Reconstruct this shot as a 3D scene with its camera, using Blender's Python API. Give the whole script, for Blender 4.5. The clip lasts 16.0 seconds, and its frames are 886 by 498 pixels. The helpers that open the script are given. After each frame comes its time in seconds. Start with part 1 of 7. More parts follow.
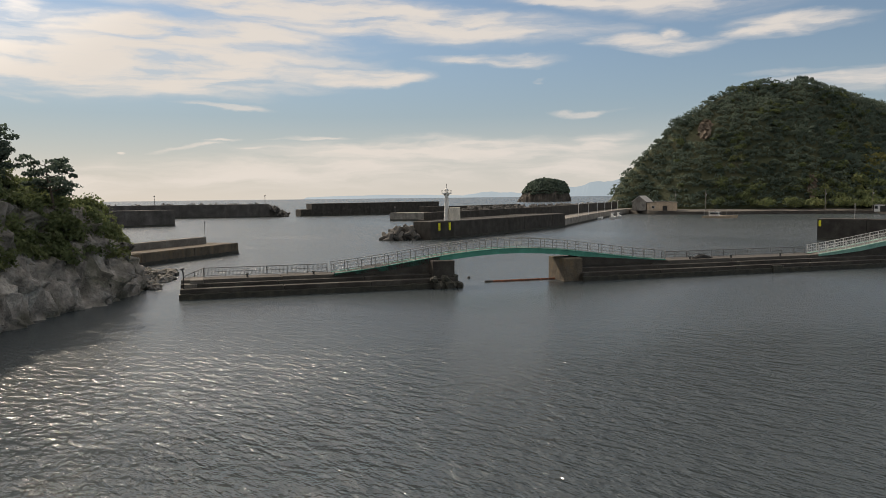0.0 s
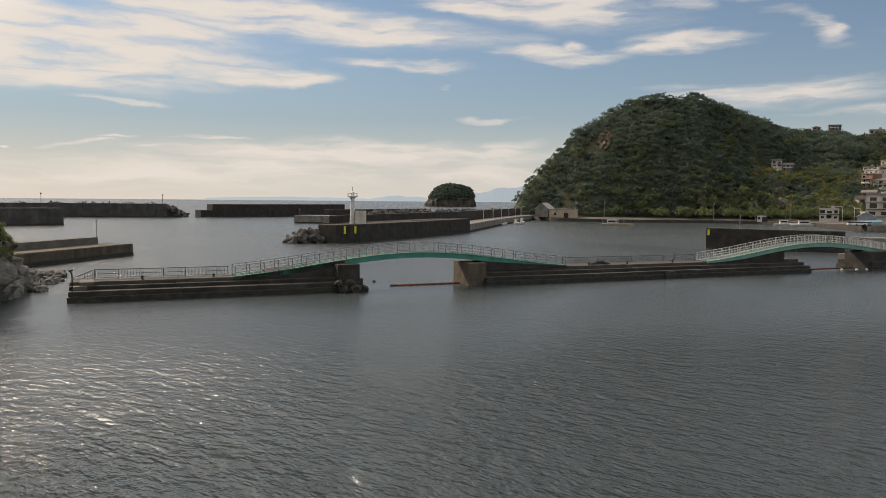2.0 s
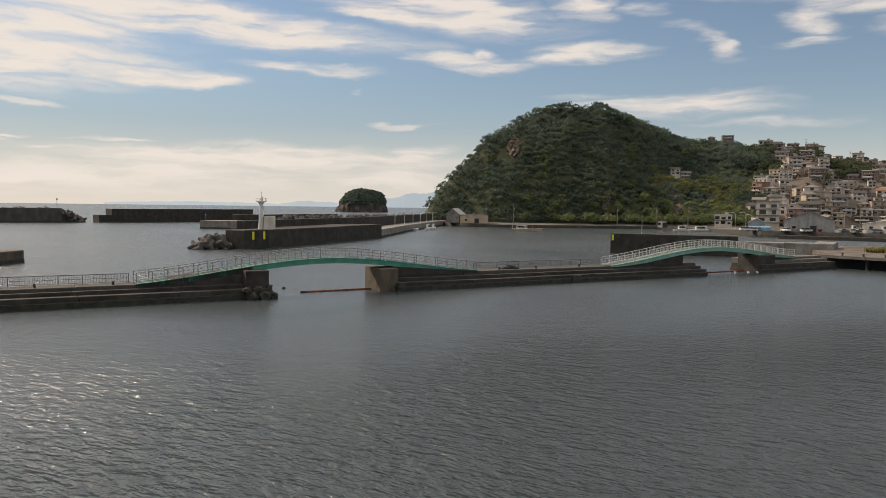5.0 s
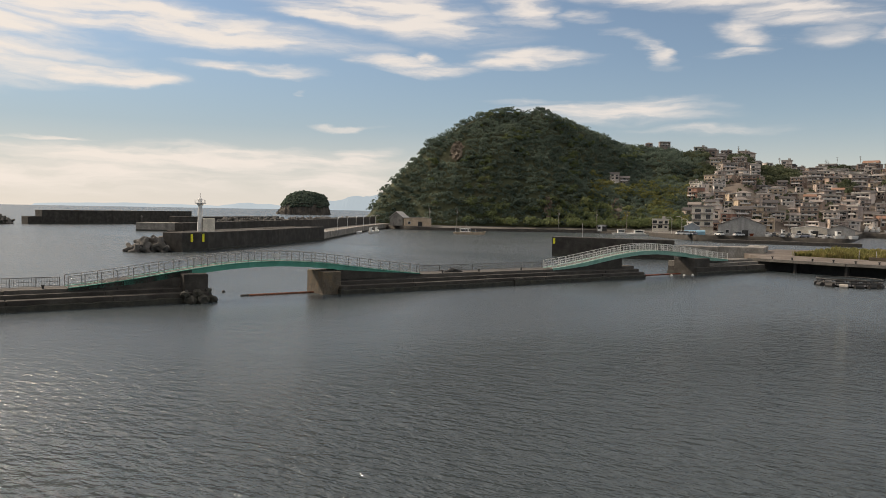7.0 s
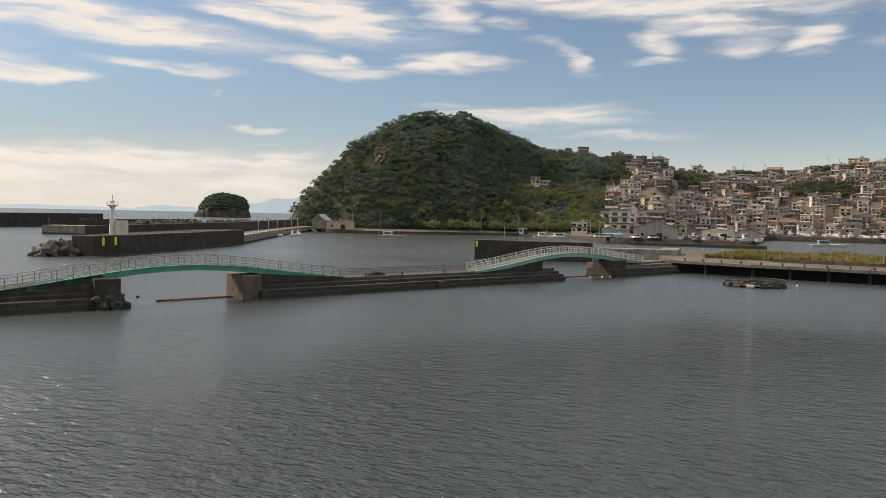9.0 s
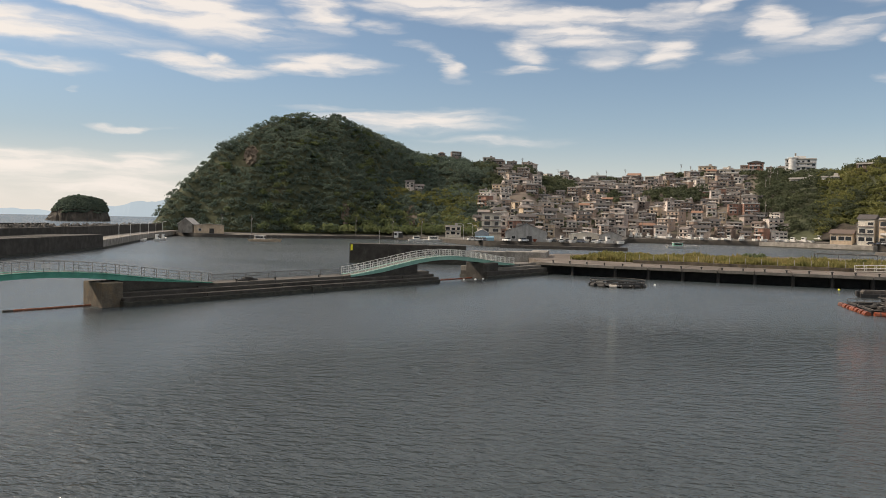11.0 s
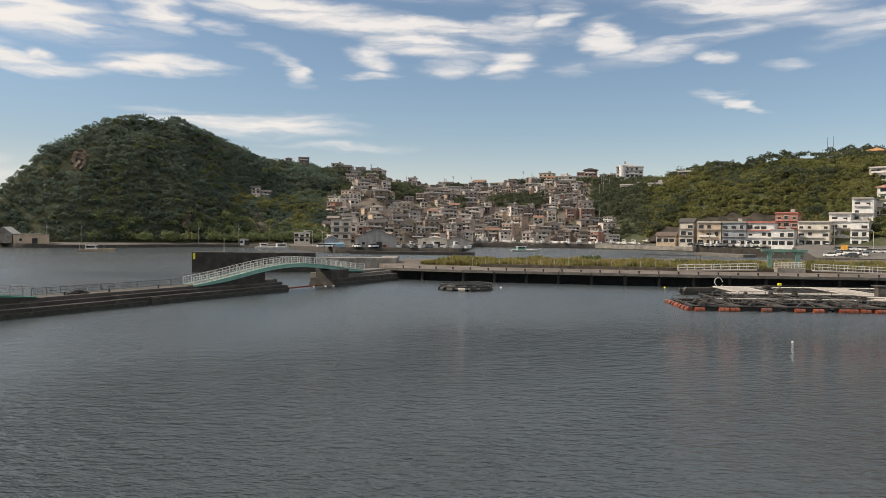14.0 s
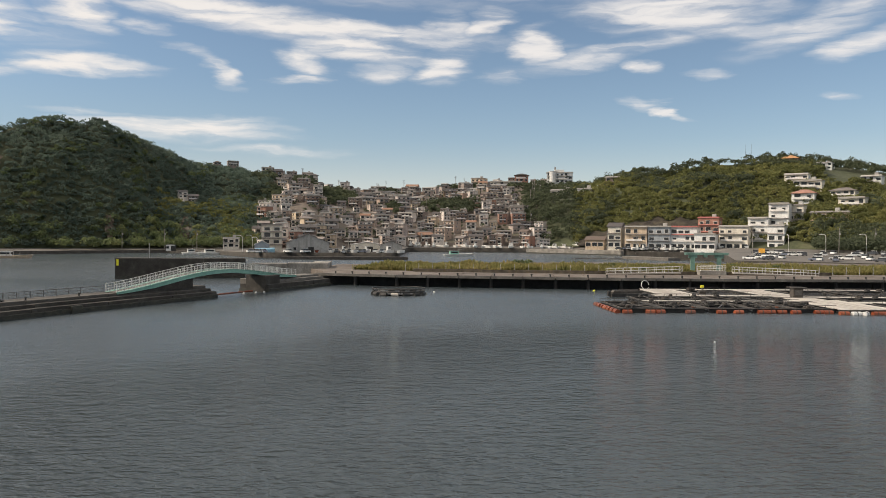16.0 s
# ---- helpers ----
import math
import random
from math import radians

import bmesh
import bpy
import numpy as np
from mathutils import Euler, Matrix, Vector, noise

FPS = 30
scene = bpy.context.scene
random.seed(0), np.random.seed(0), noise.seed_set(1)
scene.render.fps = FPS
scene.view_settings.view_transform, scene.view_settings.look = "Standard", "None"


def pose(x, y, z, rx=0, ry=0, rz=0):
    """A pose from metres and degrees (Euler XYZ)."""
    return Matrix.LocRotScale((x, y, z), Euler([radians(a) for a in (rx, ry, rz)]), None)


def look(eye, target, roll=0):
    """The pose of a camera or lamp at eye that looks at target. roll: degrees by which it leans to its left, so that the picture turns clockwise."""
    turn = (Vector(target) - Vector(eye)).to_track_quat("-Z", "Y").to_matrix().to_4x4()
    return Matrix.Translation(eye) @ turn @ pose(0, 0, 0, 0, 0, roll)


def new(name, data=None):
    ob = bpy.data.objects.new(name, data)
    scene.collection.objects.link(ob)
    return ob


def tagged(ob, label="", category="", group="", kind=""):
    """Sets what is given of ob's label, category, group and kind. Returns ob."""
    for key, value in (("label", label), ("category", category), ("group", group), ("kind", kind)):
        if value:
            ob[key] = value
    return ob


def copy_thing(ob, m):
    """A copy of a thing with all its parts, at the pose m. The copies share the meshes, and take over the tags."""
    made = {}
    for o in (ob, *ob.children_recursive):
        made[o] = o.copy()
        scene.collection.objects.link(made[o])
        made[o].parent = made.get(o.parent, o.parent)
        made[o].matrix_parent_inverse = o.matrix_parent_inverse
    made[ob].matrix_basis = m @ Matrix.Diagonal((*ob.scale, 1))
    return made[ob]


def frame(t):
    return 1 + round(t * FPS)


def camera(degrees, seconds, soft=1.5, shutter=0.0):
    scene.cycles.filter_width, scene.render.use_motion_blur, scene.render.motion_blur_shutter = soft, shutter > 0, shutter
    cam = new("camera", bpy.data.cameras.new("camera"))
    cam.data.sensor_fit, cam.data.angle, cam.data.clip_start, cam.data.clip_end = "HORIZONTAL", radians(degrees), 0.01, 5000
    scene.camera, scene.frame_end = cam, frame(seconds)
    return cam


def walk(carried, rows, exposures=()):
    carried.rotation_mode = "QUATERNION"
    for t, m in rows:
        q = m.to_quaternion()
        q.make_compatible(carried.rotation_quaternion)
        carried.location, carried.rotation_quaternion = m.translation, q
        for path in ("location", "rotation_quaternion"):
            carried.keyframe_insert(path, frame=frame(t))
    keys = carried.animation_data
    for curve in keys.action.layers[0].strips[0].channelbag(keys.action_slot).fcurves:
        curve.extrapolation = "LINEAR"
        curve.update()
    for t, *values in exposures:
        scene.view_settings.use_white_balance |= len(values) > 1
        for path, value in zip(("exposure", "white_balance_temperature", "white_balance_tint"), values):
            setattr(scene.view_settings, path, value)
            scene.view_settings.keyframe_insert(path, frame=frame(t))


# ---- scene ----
# ---- camera: stands on a high spot over the harbour and pans to the right ----
EYE = Vector((0.0, 0.0, 10.0))
cam = camera(61.13, 16.0, soft=0.8)


def aim(bearing, pitch, lean):
    b, p = radians(bearing), radians(pitch)
    return look(EYE, EYE + Vector((math.sin(b) * math.cos(p), math.cos(b) * math.cos(p), math.sin(p))), lean)


# seconds, bearing, pitch, lean
PATH = [
    (0.0, 0.0, -4.03, -0.65), (0.5, 1.71, -3.98, -0.39), (1.0, 3.98, -3.89, 0.02), (1.5, 5.89, -3.82, 0.39),
    (2.0, 7.21, -3.73, 0.52), (2.5, 8.43, -3.67, 0.58), (3.0, 9.73, -3.58, 0.55), (3.5, 10.88, -3.52, 0.56),
    (4.0, 11.85, -3.43, 0.61), (6.5, 17.27, -3.01, 0.95), (7.0, 18.28, -2.94, 1.04), (7.5, 19.31, -2.85, 1.06),
    (8.0, 20.63, -2.77, 1.13), (8.5, 22.35, -2.67, 1.17), (9.0, 24.13, -2.60, 1.17), (9.2, 24.98, -2.56, 1.17),
    (11.3, 34.90, -2.09, 1.16), (11.5, 35.67, -2.07, 1.15), (12.0, 37.82, -1.97, 1.07), (12.5, 40.05, -1.79, 0.84),
    (13.0, 41.93, -1.66, 0.73), (13.5, 43.66, -1.55, 0.68), (14.0, 45.06, -1.50, 0.61), (14.5, 46.36, -1.43, 0.58),
    (15.0, 47.70, -1.36, 0.54), (15.5, 49.05, -1.22, 0.53), (16.0, 50.17, -1.09, 0.48),
]
walk(cam, [(t, aim(b, p, r)) for t, b, p, r in PATH], exposures=[(0.0, -0.32, 6700, 11), (4.0, -0.22, 6800, 12), (9.0, -0.05, 6800, 12), (12.5, 0.02, 6600, 11), (16.0, 0.03, 6500, 10)])

# ---- world: late-day sky with drifting cirrus, sun ahead on the left ----
SUN_BEARING, SUN_HEIGHT = -44.0, 36.5
# bearing, height, half width, half height, slope (degrees) and density of each bank of cloud
CLOUDS_WEST = [
    (-22.2, 9.4, 15.8, 1.79, 0, 1), (-6.7, 13.1, 18.3, 1.11, -4, 1), (-18.4, 11.6, 12.8, 0.9, -2, 0.9), (-6.0, 8.9, 4.9, 0.56, 0, 0.95),
    (4.2, 10.0, 4.9, 0.34, -1, 0.85), (16.1, 10.7, 4.2, 0.46, -2, 0.95), (16.7, 11.1, 1.2, 0.5, 0, 0.8), (13.3, 13.8, 8.2, 0.38, -2, 1),
    (24.5, 11.2, 4.8, 0.47, 2, 0.95), (-16.6, 6.7, 3.6, 0.21, 0, 0.6), (10.9, 6.1, 2.7, 0.21, 0, 0.7), (7.4, 8.5, 0.8, 0.21, 20, 0.35),
    (-28.9, 12.3, 2.0, 0.6, 5, 0.7), (-29.2, 7.1, 2.0, 0.3, -10, 0.5),
]
CLOUDS_LOW = [
    (0.3, 3.4, 16.0, 0.86, 0, 1), (-11.1, 1.9, 18.7, 1.1, 0, 0.85), (11.7, 3.9, 2.9, 0.59, 8, 0.9), (-17.5, 3.8, 3.1, 0.16, 6, 0.9),
    (-15.5, 4.3, 1.6, 0.12, 3, 0.9), (-23.0, 3.4, 0.5, 0.12, 0, 0.9), (-9.4, 4.5, 3.4, 0.13, 2, 0.85), (-12.9, 3.5, 1.6, 0.13, 0, 0.9),
    (-26.4, 1.0, 6.9, 0.97, 0, 0.7), (9.3, 1.9, 6.7, 0.94, 0, 0.8),
]
CLOUDS_MID = [
    (13.8, 14.5, 10.1, 1.45, -7, 1), (23.5, 15.4, 3.0, 1.04, -15, 0.9), (41.1, 15.0, 16.5, 0.57, -3, 0.95), (43.4, 13.7, 5.0, 0.8, -8, 1),
    (29.0, 14.3, 2.1, 0.39, -3, 0.7), (15.1, 10.8, 4.0, 0.43, -8, 0.95), (16.6, 11.3, 1.1, 0.43, 0, 0.8), (24.9, 11.5, 4.5, 0.43, -3, 0.95),
    (32.9, 11.8, 3.0, 0.47, -24, 0.95), (39.8, 12.8, 2.3, 0.82, -8, 0.75), (39.3, 11.3, 2.3, 0.29, 3, 0.85), (45.6, 12.1, 2.5, 0.59, 5, 0.6),
    (50.1, 12.3, 2.8, 0.91, -6, 0.95), (31.3, 7.4, 7.6, 0.72, 0, 0.9), (37.5, 6.0, 6.4, 0.33, 0, 0.5), (25.4, 8.2, 3.9, 0.22, 0, 0.5),
]
CLOUDS_EAST = [
    (24.3, 14.9, 2.8, 0.93, -12, 0.95), (29.4, 14.2, 1.8, 0.36, -3, 0.7), (35.2, 15.6, 11.7, 0.92, -7, 0.95), (43.9, 13.8, 4.7, 0.64, -14, 1),
    (40.5, 12.7, 1.9, 0.85, -8, 0.75), (39.7, 11.4, 2.1, 0.3, 4, 0.85), (46.0, 12.0, 2.4, 0.39, 0, 0.6), (50.3, 12.2, 2.5, 0.65, -10, 0.95),
    (50.7, 14.8, 1.9, 1.81, 25, 0.6), (52.9, 15.7, 2.2, 0.86, 25, 0.8),
]
CLOUDS_FAR_EAST = [
    (56.9, 14.1, 1.9, 1.2, 12, 0.95), (62.6, 13.4, 7.8, 0.63, 9, 0.75), (65.0, 12.3, 2.0, 0.38, -8, 0.85), (67.3, 15.9, 7.9, 1.07, -3, 1),
    (72.3, 14.6, 5.5, 0.8, -6, 0.7), (78.9, 12.7, 3.0, 0.6, 10, 0.9), (76.6, 14.3, 5.9, 1.0, 16, 0.7), (55.0, 11.8, 1.6, 0.56, 10, 0.45),
    (65.4, 9.8, 1.6, 0.37, -10, 0.85), (67.2, 9.0, 1.7, 0.29, -25, 0.8), (69.9, 11.3, 1.9, 0.37, -3, 0.5), (77.5, 9.3, 1.2, 0.27, -3, 0.65),
    (30.5, 7.9, 7.3, 0.45, 2, 0.75),
]

world = bpy.data.worlds.new("world")
scene.world = world
world.use_nodes = True
WT = world.node_tree
WT.nodes.clear()


def nd(tree, kind, **values):
    n = tree.nodes.new(kind)
    for key, value in values.items():
        setattr(n, key, value)
    return n


def wmath(op, a, b=None, clamp=False):
    n = nd(WT, "ShaderNodeMath", operation=op, use_clamp=clamp)
    for i, v in enumerate((a, b)):
        if v is None:
            continue
        if isinstance(v, (int, float)):
            n.inputs[i].default_value = v
        else:
            WT.links.new(v, n.inputs[i])
    return n.outputs[0]


coord = nd(WT, "ShaderNodeTexCoord")
sep = nd(WT, "ShaderNodeSeparateXYZ")
WT.links.new(coord.outputs["Generated"], sep.inputs[0])
bearing = wmath("MULTIPLY", wmath("ARCTAN2", sep.outputs[0], sep.outputs[1]), 57.2958)
height = wmath("MULTIPLY", wmath("ARCSINE", sep.outputs[2]), 57.2958)
chart = nd(WT, "ShaderNodeCombineXYZ")
WT.links.new(bearing, chart.inputs[0])
WT.links.new(height, chart.inputs[1])
# soft billows push the banks' edges about
stretch = nd(WT, "ShaderNodeMapping")
stretch.inputs["Scale"].default_value = (0.15, 0.5, 1)
stretch.inputs["Rotation"].default_value = (0, 0, radians(5))
WT.links.new(chart.outputs[0], stretch.inputs[0])
swirl = nd(WT, "ShaderNodeTexNoise")
swirl.inputs["Scale"].default_value, swirl.inputs["Detail"].default_value, swirl.inputs["Roughness"].default_value = 1.0, 5.0, 0.55
WT.links.new(stretch.outputs[0], swirl.inputs["Vector"])
push = nd(WT, "ShaderNodeVectorMath", operation="SUBTRACT")
WT.links.new(swirl.outputs["Color"], push.inputs[0])
push.inputs[1].default_value = (0.5, 0.5, 0.5)
push2 = nd(WT, "ShaderNodeVectorMath", operation="MULTIPLY")
WT.links.new(push.outputs[0], push2.inputs[0])
push2.inputs[1].default_value = (7.0, 1.7, 0)
bent = nd(WT, "ShaderNodeVectorMath", operation="ADD")
WT.links.new(chart.outputs[0], bent.inputs[0])
WT.links.new(push2.outputs[0], bent.inputs[1])


def cloud_bank(banks, gain):
    total = None
    for b, h, rx, ry, slope, density in banks:
        m = nd(WT, "ShaderNodeMapping", vector_type="TEXTURE")
        m.inputs["Location"].default_value = (b, h, 0)
        m.inputs["Rotation"].default_value = (0, 0, radians(slope))
        m.inputs["Scale"].default_value = (rx * 1.35, ry * 1.7, 1)
        WT.links.new(bent.outputs[0], m.inputs[0])
        g = nd(WT, "ShaderNodeTexGradient", gradient_type="QUADRATIC_SPHERE")
        WT.links.new(m.outputs[0], g.inputs[0])
        soft_edge = wmath("MULTIPLY", wmath("MULTIPLY", wmath("POWER", g.outputs["Fac"], 0.5), gain, clamp=True), density)
        total = soft_edge if total is None else wmath("MAXIMUM", total, soft_edge)
    return total


banks = cloud_bank(CLOUDS_WEST, 1.7)
for more in (CLOUDS_LOW, CLOUDS_MID, CLOUDS_EAST, CLOUDS_FAR_EAST):
    banks = wmath("MAXIMUM", banks, cloud_bank(more, 1.35))
# the unseen upper sky is filled with added cloud that brightens water and land
rest = nd(WT, "ShaderNodeTexNoise")
rest.inputs["Scale"].default_value, rest.inputs["Detail"].default_value = 0.55, 5.0
WT.links.new(stretch.outputs[0], rest.inputs["Vector"])
far_side = nd(WT, "ShaderNodeMapRange")
far_side.inputs["From Min"].default_value, far_side.inputs["From Max"].default_value = 0.12, 0.42
far_side.inputs["To Max"].default_value = 0.95
WT.links.new(rest.outputs["Fac"], far_side.inputs["Value"])
high_up = nd(WT, "ShaderNodeMapRange")
high_up.inputs["From Min"].default_value, high_up.inputs["From Max"].default_value = 15.5, 20.0
WT.links.new(height, high_up.inputs["Value"])
banks = wmath("MAXIMUM", banks, wmath("MULTIPLY", far_side.outputs[0], high_up.outputs[0]))
streak_map = nd(WT, "ShaderNodeMapping")
streak_map.inputs["Scale"].default_value = (0.16, 1.15, 1)
streak_map.inputs["Rotation"].default_value = (0, 0, radians(7))
WT.links.new(bent.outputs[0], streak_map.inputs[0])
streaks = nd(WT, "ShaderNodeTexNoise")
streaks.inputs["Scale"].default_value, streaks.inputs["Detail"].default_value, streaks.inputs["Roughness"].default_value = 1.0, 6.0, 0.52
WT.links.new(streak_map.outputs[0], streaks.inputs["Vector"])
wisps = nd(WT, "ShaderNodeMapRange", interpolation_type="SMOOTHSTEP")
wisps.inputs["From Min"].default_value, wisps.inputs["From Max"].default_value = 0.08, 1.0
strength_of = nd(WT, "ShaderNodeMapRange")
strength_of.inputs["From Min"].default_value, strength_of.inputs["From Max"].default_value = 0.34, 0.66
strength_of.inputs["To Min"].default_value, strength_of.inputs["To Max"].default_value = 0.45, 1.25
WT.links.new(streaks.outputs["Fac"], strength_of.inputs["Value"])
WT.links.new(wmath("MULTIPLY", banks, strength_of.outputs[0]), wisps.inputs["Value"])
# a veil of haze lies low all round, thicker and creamier over the sea
veil = nd(WT, "ShaderNodeMapRange", interpolation_type="SMOOTHSTEP")
veil.inputs["From Min"].default_value, veil.inputs["From Max"].default_value = 15.0, -1.0
veil.inputs["To Max"].default_value = 0.96
WT.links.new(height, veil.inputs["Value"])
veil_side = nd(WT, "ShaderNodeMapRange", interpolation_type="SMOOTHSTEP")
veil_side.inputs["From Min"].default_value, veil_side.inputs["From Max"].default_value = 75.0, 0.0
veil_side.inputs["To Min"].default_value = 0.6
WT.links.new(bearing, veil_side.inputs["Value"])
veiled = wmath("MULTIPLY", veil.outputs[0], veil_side.outputs[0])
cover = wmath("MULTIPLY", wisps.outputs[0], 0.95, clamp=True)

sky = nd(WT, "ShaderNodeTexSky", sky_type="NISHITA", sun_disc=False)
sky.sun_elevation, sky.sun_rotation = radians(SUN_HEIGHT), radians(SUN_BEARING)
sky.air_density, sky.dust_density, sky.ozone_density = 1.0, 0.25, 1.0
clear = nd(WT, "ShaderNodeBackground")
clear.inputs["Strength"].default_value = 0.1
WT.links.new(sky.outputs[0], clear.inputs["Color"])
cloud = nd(WT, "ShaderNodeBackground")
# cloud is brighter and warmer on the sun's side
sun_side = nd(WT, "ShaderNodeMapRange")
sun_side.inputs["From Min"].default_value, sun_side.inputs["From Max"].default_value = 75.0, -30.0
WT.links.new(bearing, sun_side.inputs["Value"])
cloud_tone = nd(WT, "ShaderNodeMix", data_type="RGBA")
cloud_tone.inputs["A"].default_value, cloud_tone.inputs["B"].default_value = (0.84, 0.81, 0.79, 1), (0.98, 0.90, 0.81, 1)
WT.links.new(sun_side.outputs[0], cloud_tone.inputs["Factor"])
WT.links.new(cloud_tone.outputs["Result"], cloud.inputs["Color"])
haze_height = nd(WT, "ShaderNodeMapRange")
haze_height.inputs["From Max"].default_value = 12.0
WT.links.new(height, haze_height.inputs["Value"])
haze_west, haze_east = nd(WT, "ShaderNodeValToRGB"), nd(WT, "ShaderNodeValToRGB")
for ramp_, tones in ((haze_west, ((0.0, (0.86, 0.79, 0.70)), (0.25, (0.62, 0.615, 0.595)), (0.5, (0.31, 0.385, 0.45)), (1.0, (0.165, 0.255, 0.38)))), (haze_east, ((0.0, (0.72, 0.74, 0.73)), (0.3, (0.62, 0.665, 0.68)), (0.6, (0.345, 0.485, 0.63)), (1.0, (0.2, 0.35, 0.57))))):
    ramp_.color_ramp.elements.new(0.3)
    ramp_.color_ramp.elements.new(0.6)
    for e, (at_, tone_) in zip(ramp_.color_ramp.elements, tones):
        e.position, e.color = at_, (*tone_, 1)
    WT.links.new(haze_height.outputs[0], ramp_.inputs[0])
haze_tone = nd(WT, "ShaderNodeMix", data_type="RGBA")
WT.links.new(sun_side.outputs[0], haze_tone.inputs["Factor"])
WT.links.new(haze_east.outputs[0], haze_tone.inputs["A"])
WT.links.new(haze_west.outputs[0], haze_tone.inputs["B"])
hazy = nd(WT, "ShaderNodeBackground")
WT.links.new(haze_tone.outputs["Result"], hazy.inputs["Color"])
air = nd(WT, "ShaderNodeMixShader")
WT.links.new(veiled, air.inputs[0])
WT.links.new(clear.outputs[0], air.inputs[1])
WT.links.new(hazy.outputs[0], air.inputs[2])
# thin cloud glows round the sun
to_sun = nd(WT, "ShaderNodeVectorMath", operation="DOT_PRODUCT")
WT.links.new(coord.outputs["Generated"], to_sun.inputs[0])
to_sun.inputs[1].default_value = (math.sin(radians(SUN_BEARING)) * math.cos(radians(SUN_HEIGHT)), math.cos(radians(SUN_BEARING)) * math.cos(radians(SUN_HEIGHT)), math.sin(radians(SUN_HEIGHT)))
glow = nd(WT, "ShaderNodeMapRange", interpolation_type="SMOOTHSTEP")
glow.inputs["From Min"].default_value, glow.inputs["From Max"].default_value = 0.84, 1.0
glow.inputs["To Min"].default_value, glow.inputs["To Max"].default_value = 1.0, 3.0
WT.links.new(to_sun.outputs["Value"], glow.inputs["Value"])
WT.links.new(glow.outputs[0], cloud.inputs["Strength"])
both = nd(WT, "ShaderNodeMixShader")
WT.links.new(cover, both.inputs[0])
WT.links.new(air.outputs[0], both.inputs[1])
WT.links.new(cloud.outputs[0], both.inputs[2])
sky_out = nd(WT, "ShaderNodeOutputWorld")
WT.links.new(both.outputs[0], sky_out.inputs["Surface"])

sun = new("sun", bpy.data.lights.new("sun", "SUN"))
sun.data.energy, sun.data.angle, sun.data.color = 3.9, radians(1.0), (1.0, 0.86, 0.69)
sb, sh = radians(SUN_BEARING), radians(SUN_HEIGHT)
sun.matrix_world = look((0, 0, 60), Vector((0, 0, 60)) - Vector((math.sin(sb) * math.cos(sh), math.cos(sb) * math.cos(sh), math.sin(sh))))


